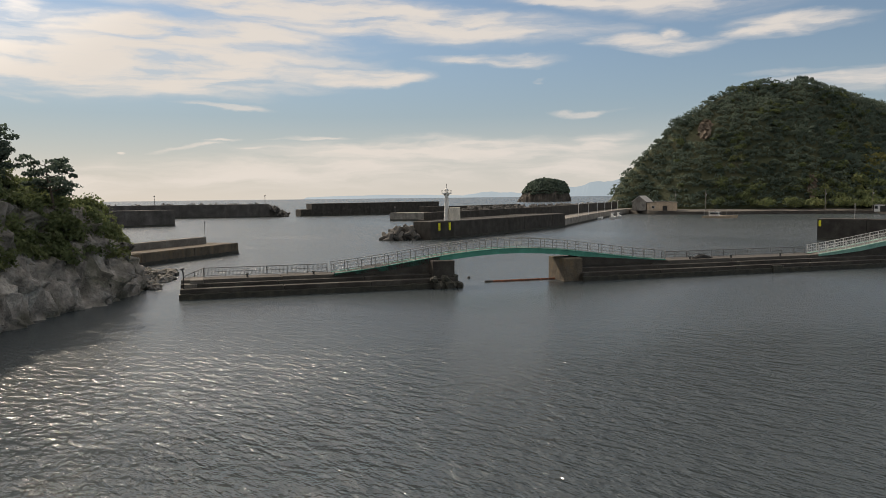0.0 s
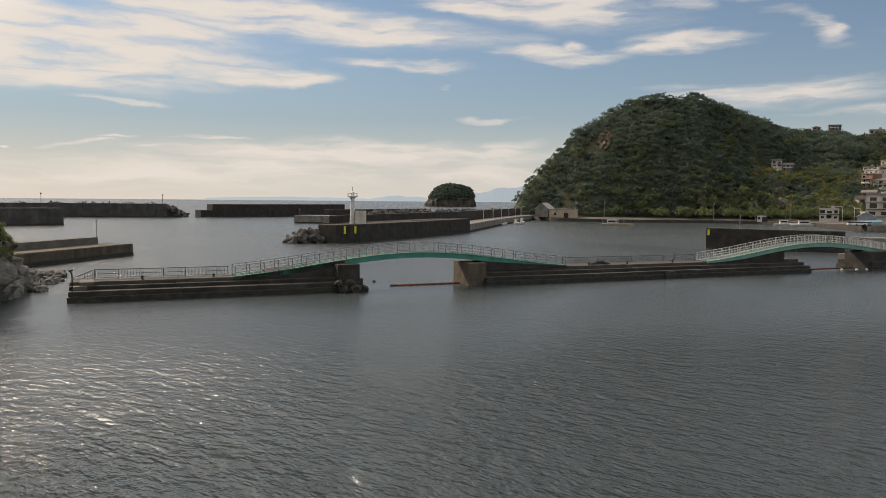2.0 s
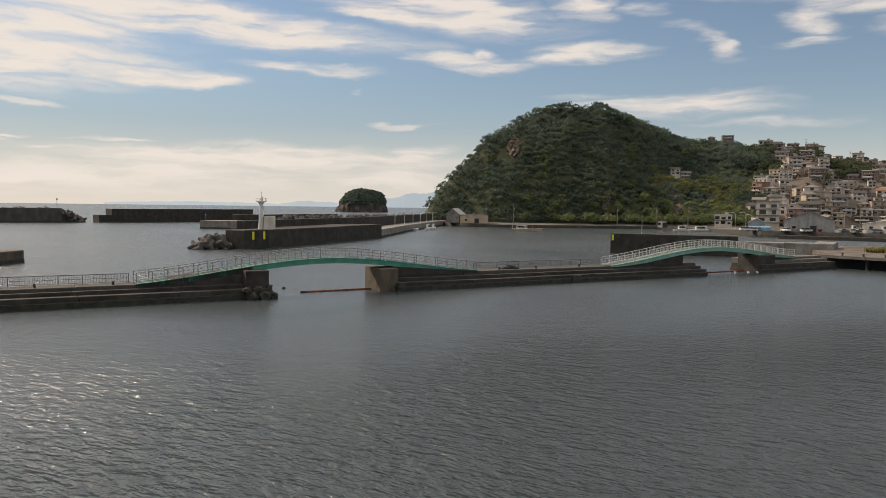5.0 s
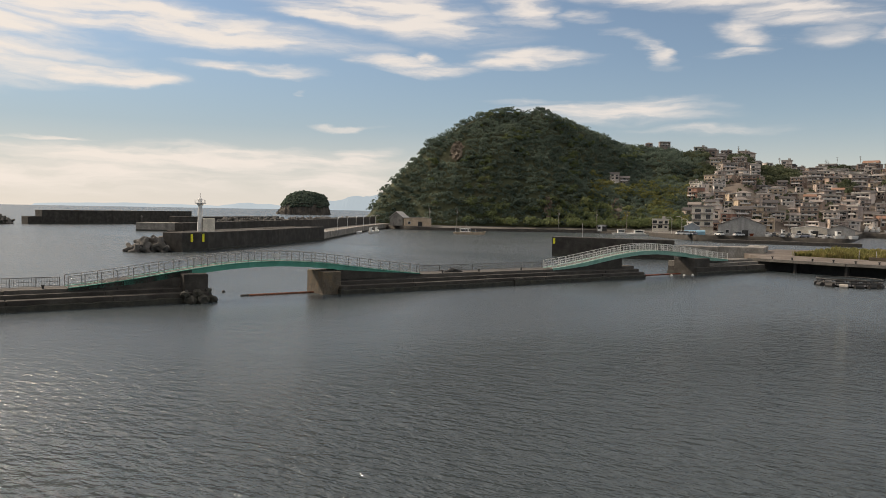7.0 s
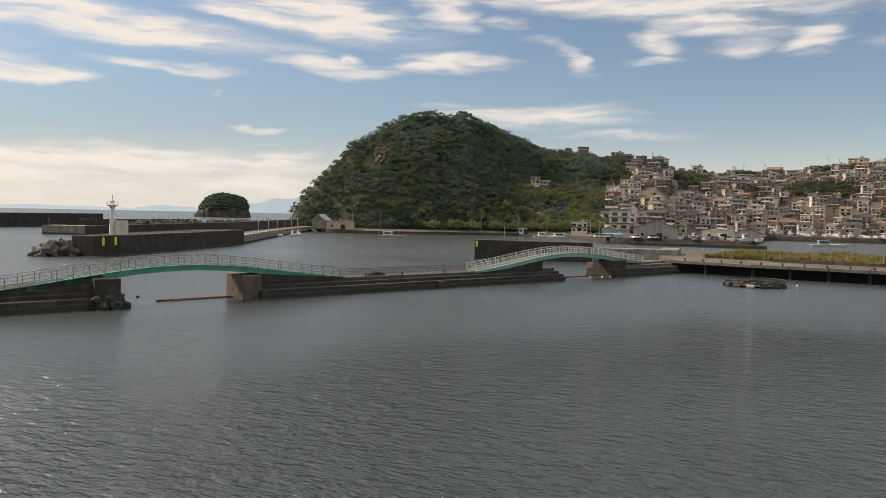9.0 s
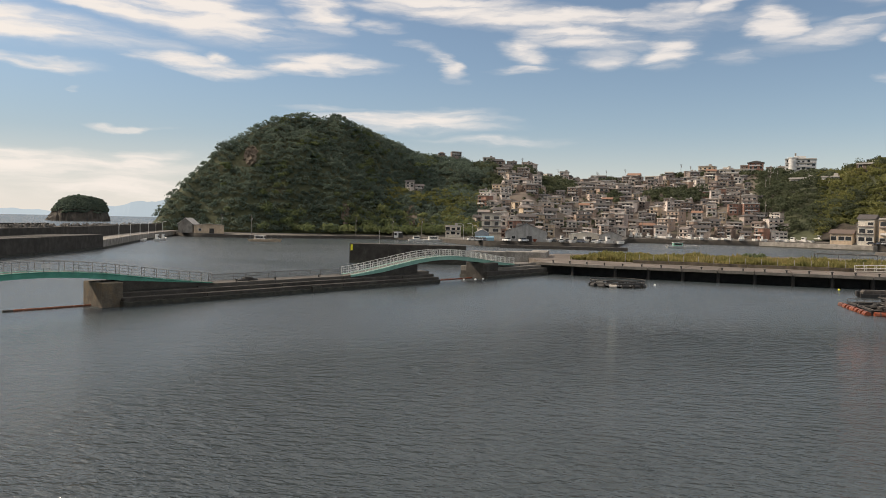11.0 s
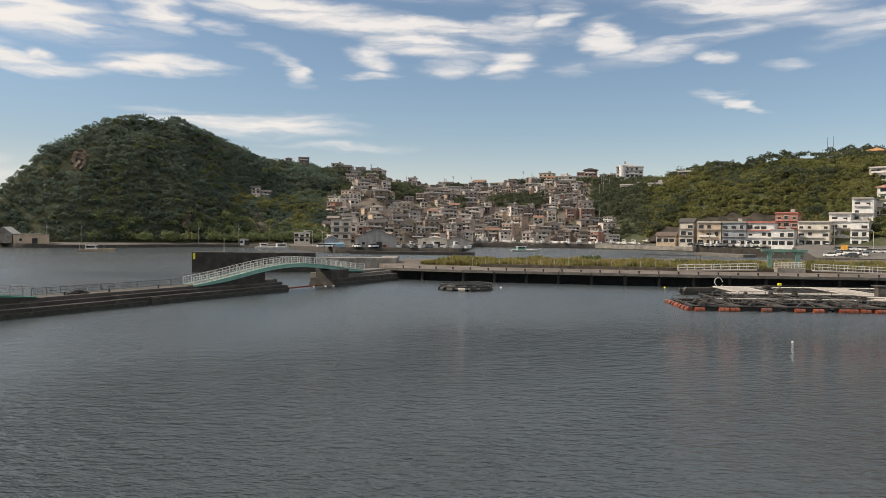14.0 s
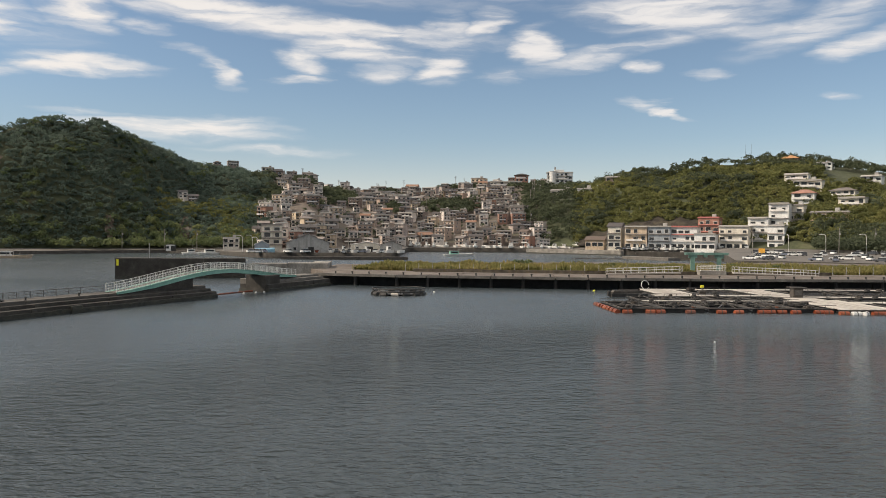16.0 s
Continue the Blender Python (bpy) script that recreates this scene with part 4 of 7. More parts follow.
# ---- rocky islet in the bay ----
ISLE_B, ISLE_D = 7.7, 1180.0
islet = thing("islet", pose(*pol(ISLE_B, ISLE_D), 0, 0, -ISLE_B), "small rocky islet with a wooded top", "islet")
s = Solid()
n, mrow = 56, 12
PROFILE = [(-1.0, 0.0), (-0.92, 0.16), (-0.75, 0.45), (-0.55, 0.78), (-0.3, 0.93), (0.0, 1.0), (0.4, 0.93), (0.75, 0.82), (0.9, 0.55), (0.97, 0.12), (1.0, 0.0)]
for i in range(n + 1):
    u = -1 + 2 * i / n
    top = 34 * float(np.interp(u, [p[0] for p in PROFILE], [p[1] for p in PROFILE]))
    for j in range(mrow + 1):
        w = j / mrow
        y = -38 * math.sqrt(max(0.02, 1 - u * u * 0.9)) * (1 - w)
        z = top * min(1, (w * 1.15) ** 0.42) if w > 0 else -1
        s.v.append((u * 41 + 2 * noise.noise(Vector((i * 0.5, j * 0.6, 1))), y + 3 * noise.noise(Vector((i * 0.4, j * 0.8, 4))), z + (2.0 * noise.noise(Vector((i * 0.6, j, 7))) if 0 < w else 0)))
for i in range(n):
    for j in range(mrow):
        s.f.append((i * (mrow + 1) + j, (i + 1) * (mrow + 1) + j, (i + 1) * (mrow + 1) + j + 1, i * (mrow + 1) + j + 1))
        s.m.append(0)
part("rock", s, ISLE_ROCK, islet)
tops = [(x, y, z) for x, y, z in s.v if z > 12 + 6 * noise.noise(Vector((x * 0.1, y * 0.1, 0)))]
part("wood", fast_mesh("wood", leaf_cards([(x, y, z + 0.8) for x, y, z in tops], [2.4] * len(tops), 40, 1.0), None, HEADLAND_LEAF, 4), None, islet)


# ---- near rocky shore with bushes ----
FOOT_X = ([30, 45, 55, 65, 75, 82, 90, 99, 108, 118, 130], [-31, -32, -32.6, -33.0, -31.4, -32.4, -35.0, -37.5, -45, -50, -54])
TOP_H = ([30, 45, 56, 62, 68, 74, 80, 86, 89, 92, 96, 100, 112], [11.5, 11.5, 11.0, 10.2, 9.6, 9.0, 7.8, 6.6, 4.8, 2.8, 1.7, 1.4, 1.0])


def crag(x, y):
    w = float(np.interp(y, *FOOT_X)) - x
    h = float(np.interp(y, *TOP_H))
    k = min(1.0, max(0.0, w / 4.6))
    ledge = 0.5 * math.floor(k * 5) / 5 + 0.5 * k
    z = -0.8 + (h + 0.8) * ledge ** 0.8 + max(0.0, w - 4.6) * 0.3
    z += 1.6 * (abs(noise.noise(Vector((x * 0.22, y * 0.22, 12)))) - 0.25) * 2 * min(1, max(0, w) / 2)
    z += (1.3 * noise.noise(Vector((x * 0.3, y * 0.3, 0))) + 0.8 * noise.noise(Vector((x * 0.8, y * 0.8, 5))) + 0.4 * noise.noise(Vector((x * 2, y * 2, 9)))) * min(1, max(0, w) / 1.5 + 0.2)
    return z


shore = thing("rocky_shore", pose(-36, 70, 0), "rugged grey rock shore with bushes on top", "rock shore")
s = Solid()
xs, ys = np.concatenate([np.linspace(-70, -48, 12), np.linspace(-47, -29.5, 120)]), np.linspace(30, 118, 330)
for x in xs:
    for y in ys:
        zz = crag(x, y)
        jx = 1.5 * noise.noise(Vector((x * 0.35, y * 0.35, zz * 0.45))) + 0.8 * noise.noise(Vector((x * 0.9, y * 0.9, zz * 1.1))) + 0.35 * noise.noise(Vector((x * 2.2, y * 2.2, zz * 2.4)))
        jx += 1.1 * (abs(noise.noise(Vector((x * 0.55, y * 0.4, zz * 0.8 + 30)))) - 0.2) - 0.7 * (abs(noise.noise(Vector((x * 1.3, y * 1.1, zz * 1.6 + 50)))) - 0.2)
        s.v.append((x + jx + 36, y + 0.5 * noise.noise(Vector((y * 0.7, x * 0.7, 2))) - 70, crag(x, y)))
ny = len(ys)
for i in range(len(xs) - 1):
    for j in range(ny - 1):
        s.f.append((i * ny + j, (i + 1) * ny + j, (i + 1) * ny + j + 1, i * ny + j + 1))
        s.m.append(0)
for f_ in part("rock", s, ROCK, shore).data.polygons:
    f_.use_smooth = True
rnd = random.Random(4)
bush_c, bush_r, low_c, low_r = [], [], [], []
for _ in range(2600):
    x, y = rnd.uniform(-58, -32), rnd.uniform(42, 98)
    w = float(np.interp(y, *FOOT_X)) - x
    z = crag(x, y)
    if (w > 3.6 and z > 5.0 and noise.noise(Vector((x * 0.25, y * 0.25, 3))) > -0.2) or (w > 2.0 and z > 3.6 and noise.noise(Vector((x * 0.2, y * 0.2, 6))) > (-0.3 if y < 74 else 0.0)):
        r = rnd.uniform(0.7, 1.5)
        bush_c.append((x + 36, y - 70, z + r * 0.4))
        bush_r.append(r)
    elif w > 2.2 and z > 3.2 and noise.noise(Vector((x * 0.3, y * 0.3, 8))) > -0.05:
        r = rnd.uniform(0.4, 0.8)
        low_c.append((x + 36, y - 70, z + r * 0.3))
        low_r.append(r)
part("bushes", fast_mesh("bushes", leaf_cards(bush_c, bush_r, 110, 0.17, 0.8), None, MID_LEAF, 4), None, shore, "dense green bushes")
part("low_shrubs", fast_mesh("low_shrubs", leaf_cards(low_c, low_r, 110, 0.14, 0.8), None, BRIGHT_LEAF, 4), None, shore, "low lighter green shrubs")


def pine(x, y, tall, seed, lab, spread=1.0):
    """A leaning tree: tapered trunk, limbs, and an uneven crown of leaf clumps."""
    rnd = random.Random(seed)
    z = crag(x, y) - 0.3
    t = thing("tree", pose(x, y, z), lab, "tree")
    lean = rnd.uniform(-0.12, 0.12)
    spine = [(lean * tall * k * k + 0.12 * math.sin(5 * k + seed), 0.1 * math.sin(4 * k), tall * k) for k in (0, 0.25, 0.5, 0.75, 1.0)]
    s = Solid().tube(spine, 0.16, 8, 0, 0.05)
    clumps, radii = [], []
    for k in range(11):
        u = 0.42 + 0.58 * k / 10
        a = k * 2.4 + seed
        reach = tall * 0.33 * (1.15 - 0.55 * u / spread) * spread
        base = Vector((lean * tall * u * u, 0, tall * u))
        tip = base + Vector((math.cos(a) * reach, math.sin(a) * reach, tall * 0.1))
        s.tube([base, base.lerp(tip, 0.5) + Vector((0, 0, 0.1)), tip], 0.05, 5, 0, 0.02)
        for f in (0.55, 0.85, 1.05):
            clumps.append(tuple(base.lerp(tip, f) + Vector((rnd.uniform(-0.4, 0.4), rnd.uniform(-0.4, 0.4), rnd.uniform(-0.4, 0.5)))))
            radii.append(rnd.uniform(0.45, 0.85) * tall / 4.5)
    part("trunk", s, BARK, t)
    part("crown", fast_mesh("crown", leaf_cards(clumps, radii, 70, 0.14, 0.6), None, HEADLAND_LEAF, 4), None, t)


pine(-36.9, 71.0, 4.6, 1, "wind-bent evergreen tree with a spreading crown", 1.5)
pine(-38.2, 73.5, 3.4, 3, "small evergreen tree on the rock's shoulder", 1.2)
pine(-40.2, 67.5, 4.6, 2, "bushy evergreen tree above the rocks")
pine(-41.6, 68.5, 5.4, 6, "dark evergreen tree on the rock's crest")
pine(-43.0, 66.5, 6.2, 7, "tall dark evergreen tree on the rock's crest")

# loose boulders at the waterline
rnd = random.Random(21)
for k in range(26):
    u = k / 25
    y = 84 + 24 * u + rnd.uniform(-1, 1)
    x = float(np.interp(y, *FOOT_X)) + rnd.uniform(-2.5, 2.2)
    r = rnd.uniform(0.4, 1.1)
    bm = bmesh.new()
    bmesh.ops.create_icosphere(bm, subdivisions=3, radius=r)
    for v in bm.verts:
        q = v.co.normalized()
        v.co *= 0.85 + 0.4 * noise.noise(q * 1.4 + Vector((k, 0, 0))) + 0.18 * noise.noise(q * 4 + Vector((0, k, 0)))
        v.co.z *= 0.7
    me = bpy.data.meshes.new("boulder")
    bm.to_mesh(me)
    bm.free()
    me.materials.append(ROCK)
    ob = new("boulder", me)
    ob.location = (x, y, r * 0.2)
    tagged(ob, "rough grey boulder at the water's edge", "boulder", "shore boulders")


# ---- the inner breakwater with its two footbridges ----
LINE = pose(-26.1, 73.8, 0, 0, 0, 16.31)


def pier(s0, s1, levels, lab, blocks, rough_end=True):
    """A stepped concrete pier along the line: levels are (front, back, bottom, top) courses, laid in blocks."""
    p = thing("pier", LINE, lab, "pier", "breakwater piers")
    rnd = random.Random(int(s0 * 10))
    for li, (v0, v1, z0, z1, mat) in enumerate(levels):
        k = s0
        while k < s1 - 0.5:
            e = min(s1, k + blocks * rnd.uniform(0.9, 1.1))
            if s1 - e < 2:
                e = s1
            j = rnd.uniform(-0.05, 0.05)
            part("block", Solid().box(k + 0.02, v0 + j, z0, e - 0.02, v1, z1 + rnd.uniform(-0.03, 0.03), 0, 0.06), mat, p)
            k = e
    # weed-covered foot
    foot = Solid()
    n = int((s1 - s0) / 0.8)
    va, vb = levels[0][0] - 0.14, levels[-1][1] + 0.1
    for k in range(n + 1):
        s_ = s0 - 0.1 + (s1 - s0 + 0.2) * k / n
        h = 0.5 + 0.16 * noise.noise(Vector((s_ * 0.9, s0, 0)))
        foot.v += [(s_, va, -1.6), (s_, va, h), (s_, va + 0.12, h + 0.08), (s_, vb, h), (s_, vb, -1.6)]
    for k in range(n):
        foot.f += [(k * 5 + j, (k + 1) * 5 + j, (k + 1) * 5 + j + 1, k * 5 + j + 1) for j in range(4)]
        foot.m += [0] * 4
    foot.f += [tuple(range(5)), tuple(reversed(range(n * 5, n * 5 + 5)))]
    foot.m += [0, 0]
    part("weedy_foot", foot, TIDE, p, "dark weed along the tide line")
    return p


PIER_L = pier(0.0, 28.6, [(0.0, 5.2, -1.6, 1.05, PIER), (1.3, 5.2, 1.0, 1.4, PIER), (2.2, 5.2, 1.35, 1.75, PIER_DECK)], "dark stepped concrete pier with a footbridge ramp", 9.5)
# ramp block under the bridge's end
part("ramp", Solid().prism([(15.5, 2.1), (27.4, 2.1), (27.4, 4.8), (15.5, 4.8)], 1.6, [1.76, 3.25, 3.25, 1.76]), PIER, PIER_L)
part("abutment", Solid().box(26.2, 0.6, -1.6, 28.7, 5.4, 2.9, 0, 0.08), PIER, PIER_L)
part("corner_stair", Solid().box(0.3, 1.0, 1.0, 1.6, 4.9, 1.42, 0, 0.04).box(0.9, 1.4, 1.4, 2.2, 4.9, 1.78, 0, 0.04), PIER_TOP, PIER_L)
# a heap of broken concrete and rubber at the pier's head
for k, (sx, vy, r) in enumerate(((26.6, -0.5, 0.75), (27.8, -0.4, 0.85), (28.9, -0.1, 0.6), (27.3, -0.3, 0.6), (28.6, 1.0, 0.7), (26.0, -0.5, 0.5))):
    bm = bmesh.new()
    bmesh.ops.create_icosphere(bm, subdivisions=2, radius=r)
    for v in bm.verts:
        v.co *= 0.85 + 0.45 * noise.noise(v.co.normalized() * 1.6 + Vector((k, 3, 0)))
    me = bpy.data.meshes.new("rubble")
    bm.to_mesh(me)
    bm.free()
    me.materials.append(TIDE)
    ob = new("rubble", me)
    ob.matrix_basis = LINE @ pose(sx, vy, 0.25 + (0.7 if k > 2 else 0.0))
    tagged(ob, "dark weedy lump of broken concrete at the pier's head", "rubble", "pier rubble")

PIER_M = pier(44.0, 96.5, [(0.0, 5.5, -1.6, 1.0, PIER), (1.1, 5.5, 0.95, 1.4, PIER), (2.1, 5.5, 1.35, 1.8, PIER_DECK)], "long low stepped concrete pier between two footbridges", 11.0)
part("abutment", Solid().box(42.0, 0.7, -1.6, 44.3, 5.2, 2.65, 0, 0.08), RUSTY, PIER_M, "rust-stained pale abutment")
part("ramp", Solid().prism([(44.3, 2.0), (56.5, 2.0), (56.5, 4.7), (44.3, 4.7)], 1.6, [2.75, 1.84, 1.84, 2.75]), PIER, PIER_M)
part("ramp", Solid().prism([(79.0, 2.0), (93.5, 2.0), (93.5, 4.2), (79.0, 4.2)], 1.6, [1.84, 3.0, 3.0, 1.84]), PIER, PIER_M)
part("landing_step", Solid().box(70.0, -0.35, -1.6, 71.6, 0.2, 0.9, 0, 0.05), TIDE, PIER_M)
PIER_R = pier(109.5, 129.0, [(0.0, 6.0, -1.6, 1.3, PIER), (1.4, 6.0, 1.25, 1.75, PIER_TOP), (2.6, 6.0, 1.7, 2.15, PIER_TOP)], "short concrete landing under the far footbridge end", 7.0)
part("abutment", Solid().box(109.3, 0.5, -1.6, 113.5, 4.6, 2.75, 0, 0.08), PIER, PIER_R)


def railing(name, s0, s1, v, z_of, gap, tall, mat, lab, pickets=0, group="harbour railings"):
    """Posts, two or three rails and, where it has them, pickets, following a height along the line."""
    r = thing(name, LINE, lab, "railing", group)
    n = max(1, int(round((s1 - s0) / gap)))
    at_ = [s0 + (s1 - s0) * k / n for k in range(n + 1)]
    for k in at_:
        part("post", Solid().tube([(k, v, z_of(k) - 0.02), (k, v, z_of(k) + tall)], 0.035, 6), mat, r)
    for h, rr in ((tall, 0.035), (tall * 0.55, 0.022), (0.12, 0.022)):
        part("rail", Solid().tube([(k, v, z_of(k) + h) for k in at_], rr, 6), mat, r)
    if pickets:
        bar = Solid().tube([(0, 0, 0.12), (0, 0, tall)], 0.014, 4).mesh("picket", [mat])
        m = int((s1 - s0) / pickets)
        for k in range(m):
            x = s0 + (s1 - s0) * (k + 0.5) / m
            part("picket", bar, None, r).location = (x, v, z_of(x))
    return r


railing("railing", 2.2, 15.2, 4.7, lambda s: 1.75, 2.15, 0.95, RAIL_DARK, "dark metal railing with thin pickets on the pier", 0.14)
railing("railing", 0.3, 2.2, 4.7, lambda s: 1.0 + 0.75 * (s - 0.3) / 1.9, 1.0, 0.95, RAIL_DARK, "short sloping railing down the pier's corner steps", 0.14)
railing("railing", 57.5, 79.5, 5.0, lambda s: 1.8, 1.9, 0.85, RAIL_DARK, "low dark metal railing along the middle pier", 0.16)


def arch(s, s0, s1, z0, z1, rise):
    u = (s - s0) / (s1 - s0)
    bell = 0.62 * (0.5 - 0.5 * math.cos(2 * math.pi * u)) + 0.38 * (1 - (2 * u - 1) ** 2)
    return z0 + (z1 - z0) * u + rise * bell


def footbridge(s0, s1, z0, z1, rise, v0, v1, girder_mat, rail_mat, gap, pickets, lab):
    b = thing("footbridge", LINE, lab, "footbridge", "green footbridges")
    n = 48
    ss = [s0 + (s1 - s0) * k / n for k in range(n + 1)]
    for v in (v0, v1):
        g = Solid()
        for s_ in ss:
            z = arch(s_, s0, s1, z0, z1, rise)
            u = (s_ - s0) / (s1 - s0)
            deep = 0.22 + 0.34 * min(1, 6 * u, 6 * (1 - u))
            g.v += [(s_, v - 0.1, z - deep), (s_, v + 0.1, z - deep), (s_, v + 0.1, z + 0.05), (s_, v - 0.1, z + 0.05)]
        for k in range(n):
            g.f += [(k * 4 + j, (k + 1) * 4 + j, (k + 1) * 4 + (j + 1) % 4, k * 4 + (j + 1) % 4) for j in range(4)]
        g.f += [(3, 2, 1, 0), tuple(range(n * 4, n * 4 + 4))]
        g.m = [0] * len(g.f)
        part("girder", g, girder_mat, b, "green painted steel girder")
        fl = Solid()
        for s_ in ss:
            z = arch(s_, s0, s1, z0, z1, rise)
            fl.v += [(s_, v - 0.2, z + 0.0), (s_, v + 0.2, z + 0.0), (s_, v + 0.2, z + 0.06), (s_, v - 0.2, z + 0.06)]
        for k in range(n):
            fl.f += [(k * 4 + j, (k + 1) * 4 + j, (k + 1) * 4 + (j + 1) % 4, k * 4 + (j + 1) % 4) for j in range(4)]
        fl.m = [0] * len(fl.f)
        part("flange", fl, girder_mat, b)
    d = Solid()
    for s_ in ss:
        z = arch(s_, s0, s1, z0, z1, rise)
        d.v += [(s_, v0 + 0.1, z - 0.12), (s_, v1 - 0.1, z - 0.12), (s_, v1 - 0.1, z + 0.02), (s_, v0 + 0.1, z + 0.02)]
    for k in range(n):
        d.f += [(k * 4 + j, (k + 1) * 4 + j, (k + 1) * 4 + (j + 1) % 4, k * 4 + (j + 1) % 4) for j in range(4)]
    d.m = [0] * len(d.f)
    part("deck", d, PIER_TOP, b, "concrete walkway")
    posts = int(round((s1 - s0) / gap))
    for v in (v0, v1):
        for k in range(posts + 1):
            s_ = s0 + (s1 - s0) * k / posts
            z = arch(s_, s0, s1, z0, z1, rise)
            part("post", Solid().tube([(s_, v, z), (s_, v, z + 1.15)], 0.05, 6), rail_mat, b)
        for h, rr in ((1.15, 0.04), (0.8, 0.02), (0.45, 0.02), (0.15, 0.025)):
            part("rail", Solid().tube([(s_, v, arch(s_, s0, s1, z0, z1, rise) + h) for s_ in ss], rr, 6), rail_mat, b)
        if not pickets:
            continue
        bar = Solid().tube([(0, 0, 0.15), (0, 0, 1.15)], 0.018, 4).mesh("picket", [rail_mat])
        m = int((s1 - s0) / pickets)
        for k in range(m):
            x = s0 + (s1 - s0) * (k + 0.5) / m
            part("picket", bar, None, b).location = (x, v, arch(x, s0, s1, z0, z1, rise))
    for s_ in (s0 + (s1 - s0) * 0.3, s0 + (s1 - s0) * 0.7):
        z = arch(s_, s0, s1, z0, z1, rise)
        part("cross_beam", Solid().box(s_ - 0.12, v0, z - 0.45, s_ + 0.12, v1, z - 0.14), girder_mat, b)
    return b


BRIDGE_1 = footbridge(15.6, 56.2, 1.8, 1.92, 2.05, 2.2, 4.4, GREEN_PAINT, RAIL, 1.5, 0, "arched green steel footbridge with pale railings")
part("sign_plate", Solid().box(36.4, 2.12, 4.35, 37.3, 2.16, 4.75), RAIL_WHITE, BRIDGE_1, "small pale plate on the rail")
BRIDGE_2 = footbridge(79.0, 120.5, 1.85, 2.25, 2.05, 2.0, 4.0, PALE_GREEN, RAIL_WHITE, 1.5, 0.28, "arched pale green footbridge with white picket railings")

# mooring post, bollards and other bits on the piers
mast = thing("lamp_post", LINE @ pose(0.35, 0.5, 1.0), "short dark lamp post at the pier's corner", "lamp post")
part("pole", Solid().tube([(0, 0, 0), (0, 0, 1.7), (-0.12, 0, 1.95), (-0.3, 0, 2.05)], 0.07, 8), BLACK_RUBBER, mast)
part("lamp_head", Solid().ring([(0.02, 1.98), (0.16, 2.0), (0.15, 2.1), (0.04, 2.16)], 10), BLACK_RUBBER, mast)
for k, s_ in enumerate((6.6, 13.5, 60.0, 66.0, 73.5)):
    bo = thing("bollard", LINE @ pose(s_, 2.9 if s_ < 40 else 2.6, 1.75 if s_ < 40 else 1.8), "small dark iron mooring bollard on the pier", "bollard", "pier bollards")
    part("body", Solid().ring([(0.16, 0), (0.11, 0.06), (0.1, 0.25), (0.17, 0.3), (0.16, 0.38), (0.06, 0.41)], 12), BLACK_RUBBER, bo)
heap = thing("rope_heap", LINE @ pose(62.2, 3.3, 1.8), "dark heap of nets and rope on the pier", "rope heap")
for k in range(14):
    a = k * 0.9
    part("coil", Solid().tube([(math.cos(a + j * 0.7) * (0.4 + 0.06 * k) * 1.3, math.sin(a + j * 0.7) * 0.5, 0.05 + 0.025 * (14 - k) + 0.03 * math.sin(j)) for j in range(8)], 0.06, 5), BLACK_RUBBER, heap)

# floating booms and float balls
for s0, s1, v, lab in ((33.2, 42.2, 3.4, "rust-brown floating boom across the gap"), (97.0, 109.4, 3.2, "orange floating boom under the far footbridge")):
    bmn = thing("floating_boom", LINE @ pose(s0, v, 0), lab, "floating boom", "floating booms")
    n = int((s1 - s0) / 1.0)
    for k in range(n):
        a, e = (s1 - s0) * k / n, (s1 - s0) * (k + 1) / n - 0.08
        part("float", Solid().tube([(a, 0, 0.06), (a + 0.08, 0, 0.08), (e - 0.08, 0, 0.08), (e, 0, 0.06)], 0.12, 8), DARK_TIMBER if k < 1 and s0 < 50 else RUST_RED if s0 < 50 else ORANGE, bmn)
for k, (x, y, lab, mt) in enumerate(((74.0, 104.5, "white float ball", WHITE_PAINT), (76.2, 104.2, "white float ball", WHITE_PAINT), (78.0, 104.4, "white float ball", WHITE_PAINT), (98.4, 84.0, "white float ball beside the raft", WHITE_PAINT), (122.0, 66.0, "yellow float ball by the quay", YELLOW), (71.0, 25.6, "white mooring ball alone on the water", WHITE_PAINT), (3.1, 90.8, "black float ball in the gap", BLACK_RUBBER))):
    bo = thing("float_ball", pose(x, y, 0), lab + " floating on the water", "buoy", "float balls")
    w = 0.5 if "alone" in lab else 1.0
    part("ball", Solid().ring([(0.03 * w, -0.15 * w), (0.16 * w, -0.08 * w), (0.2 * w, 0.06 * w), (0.15 * w, 0.2 * w), (0.03 * w, 0.26 * w)], 12), mt, bo)


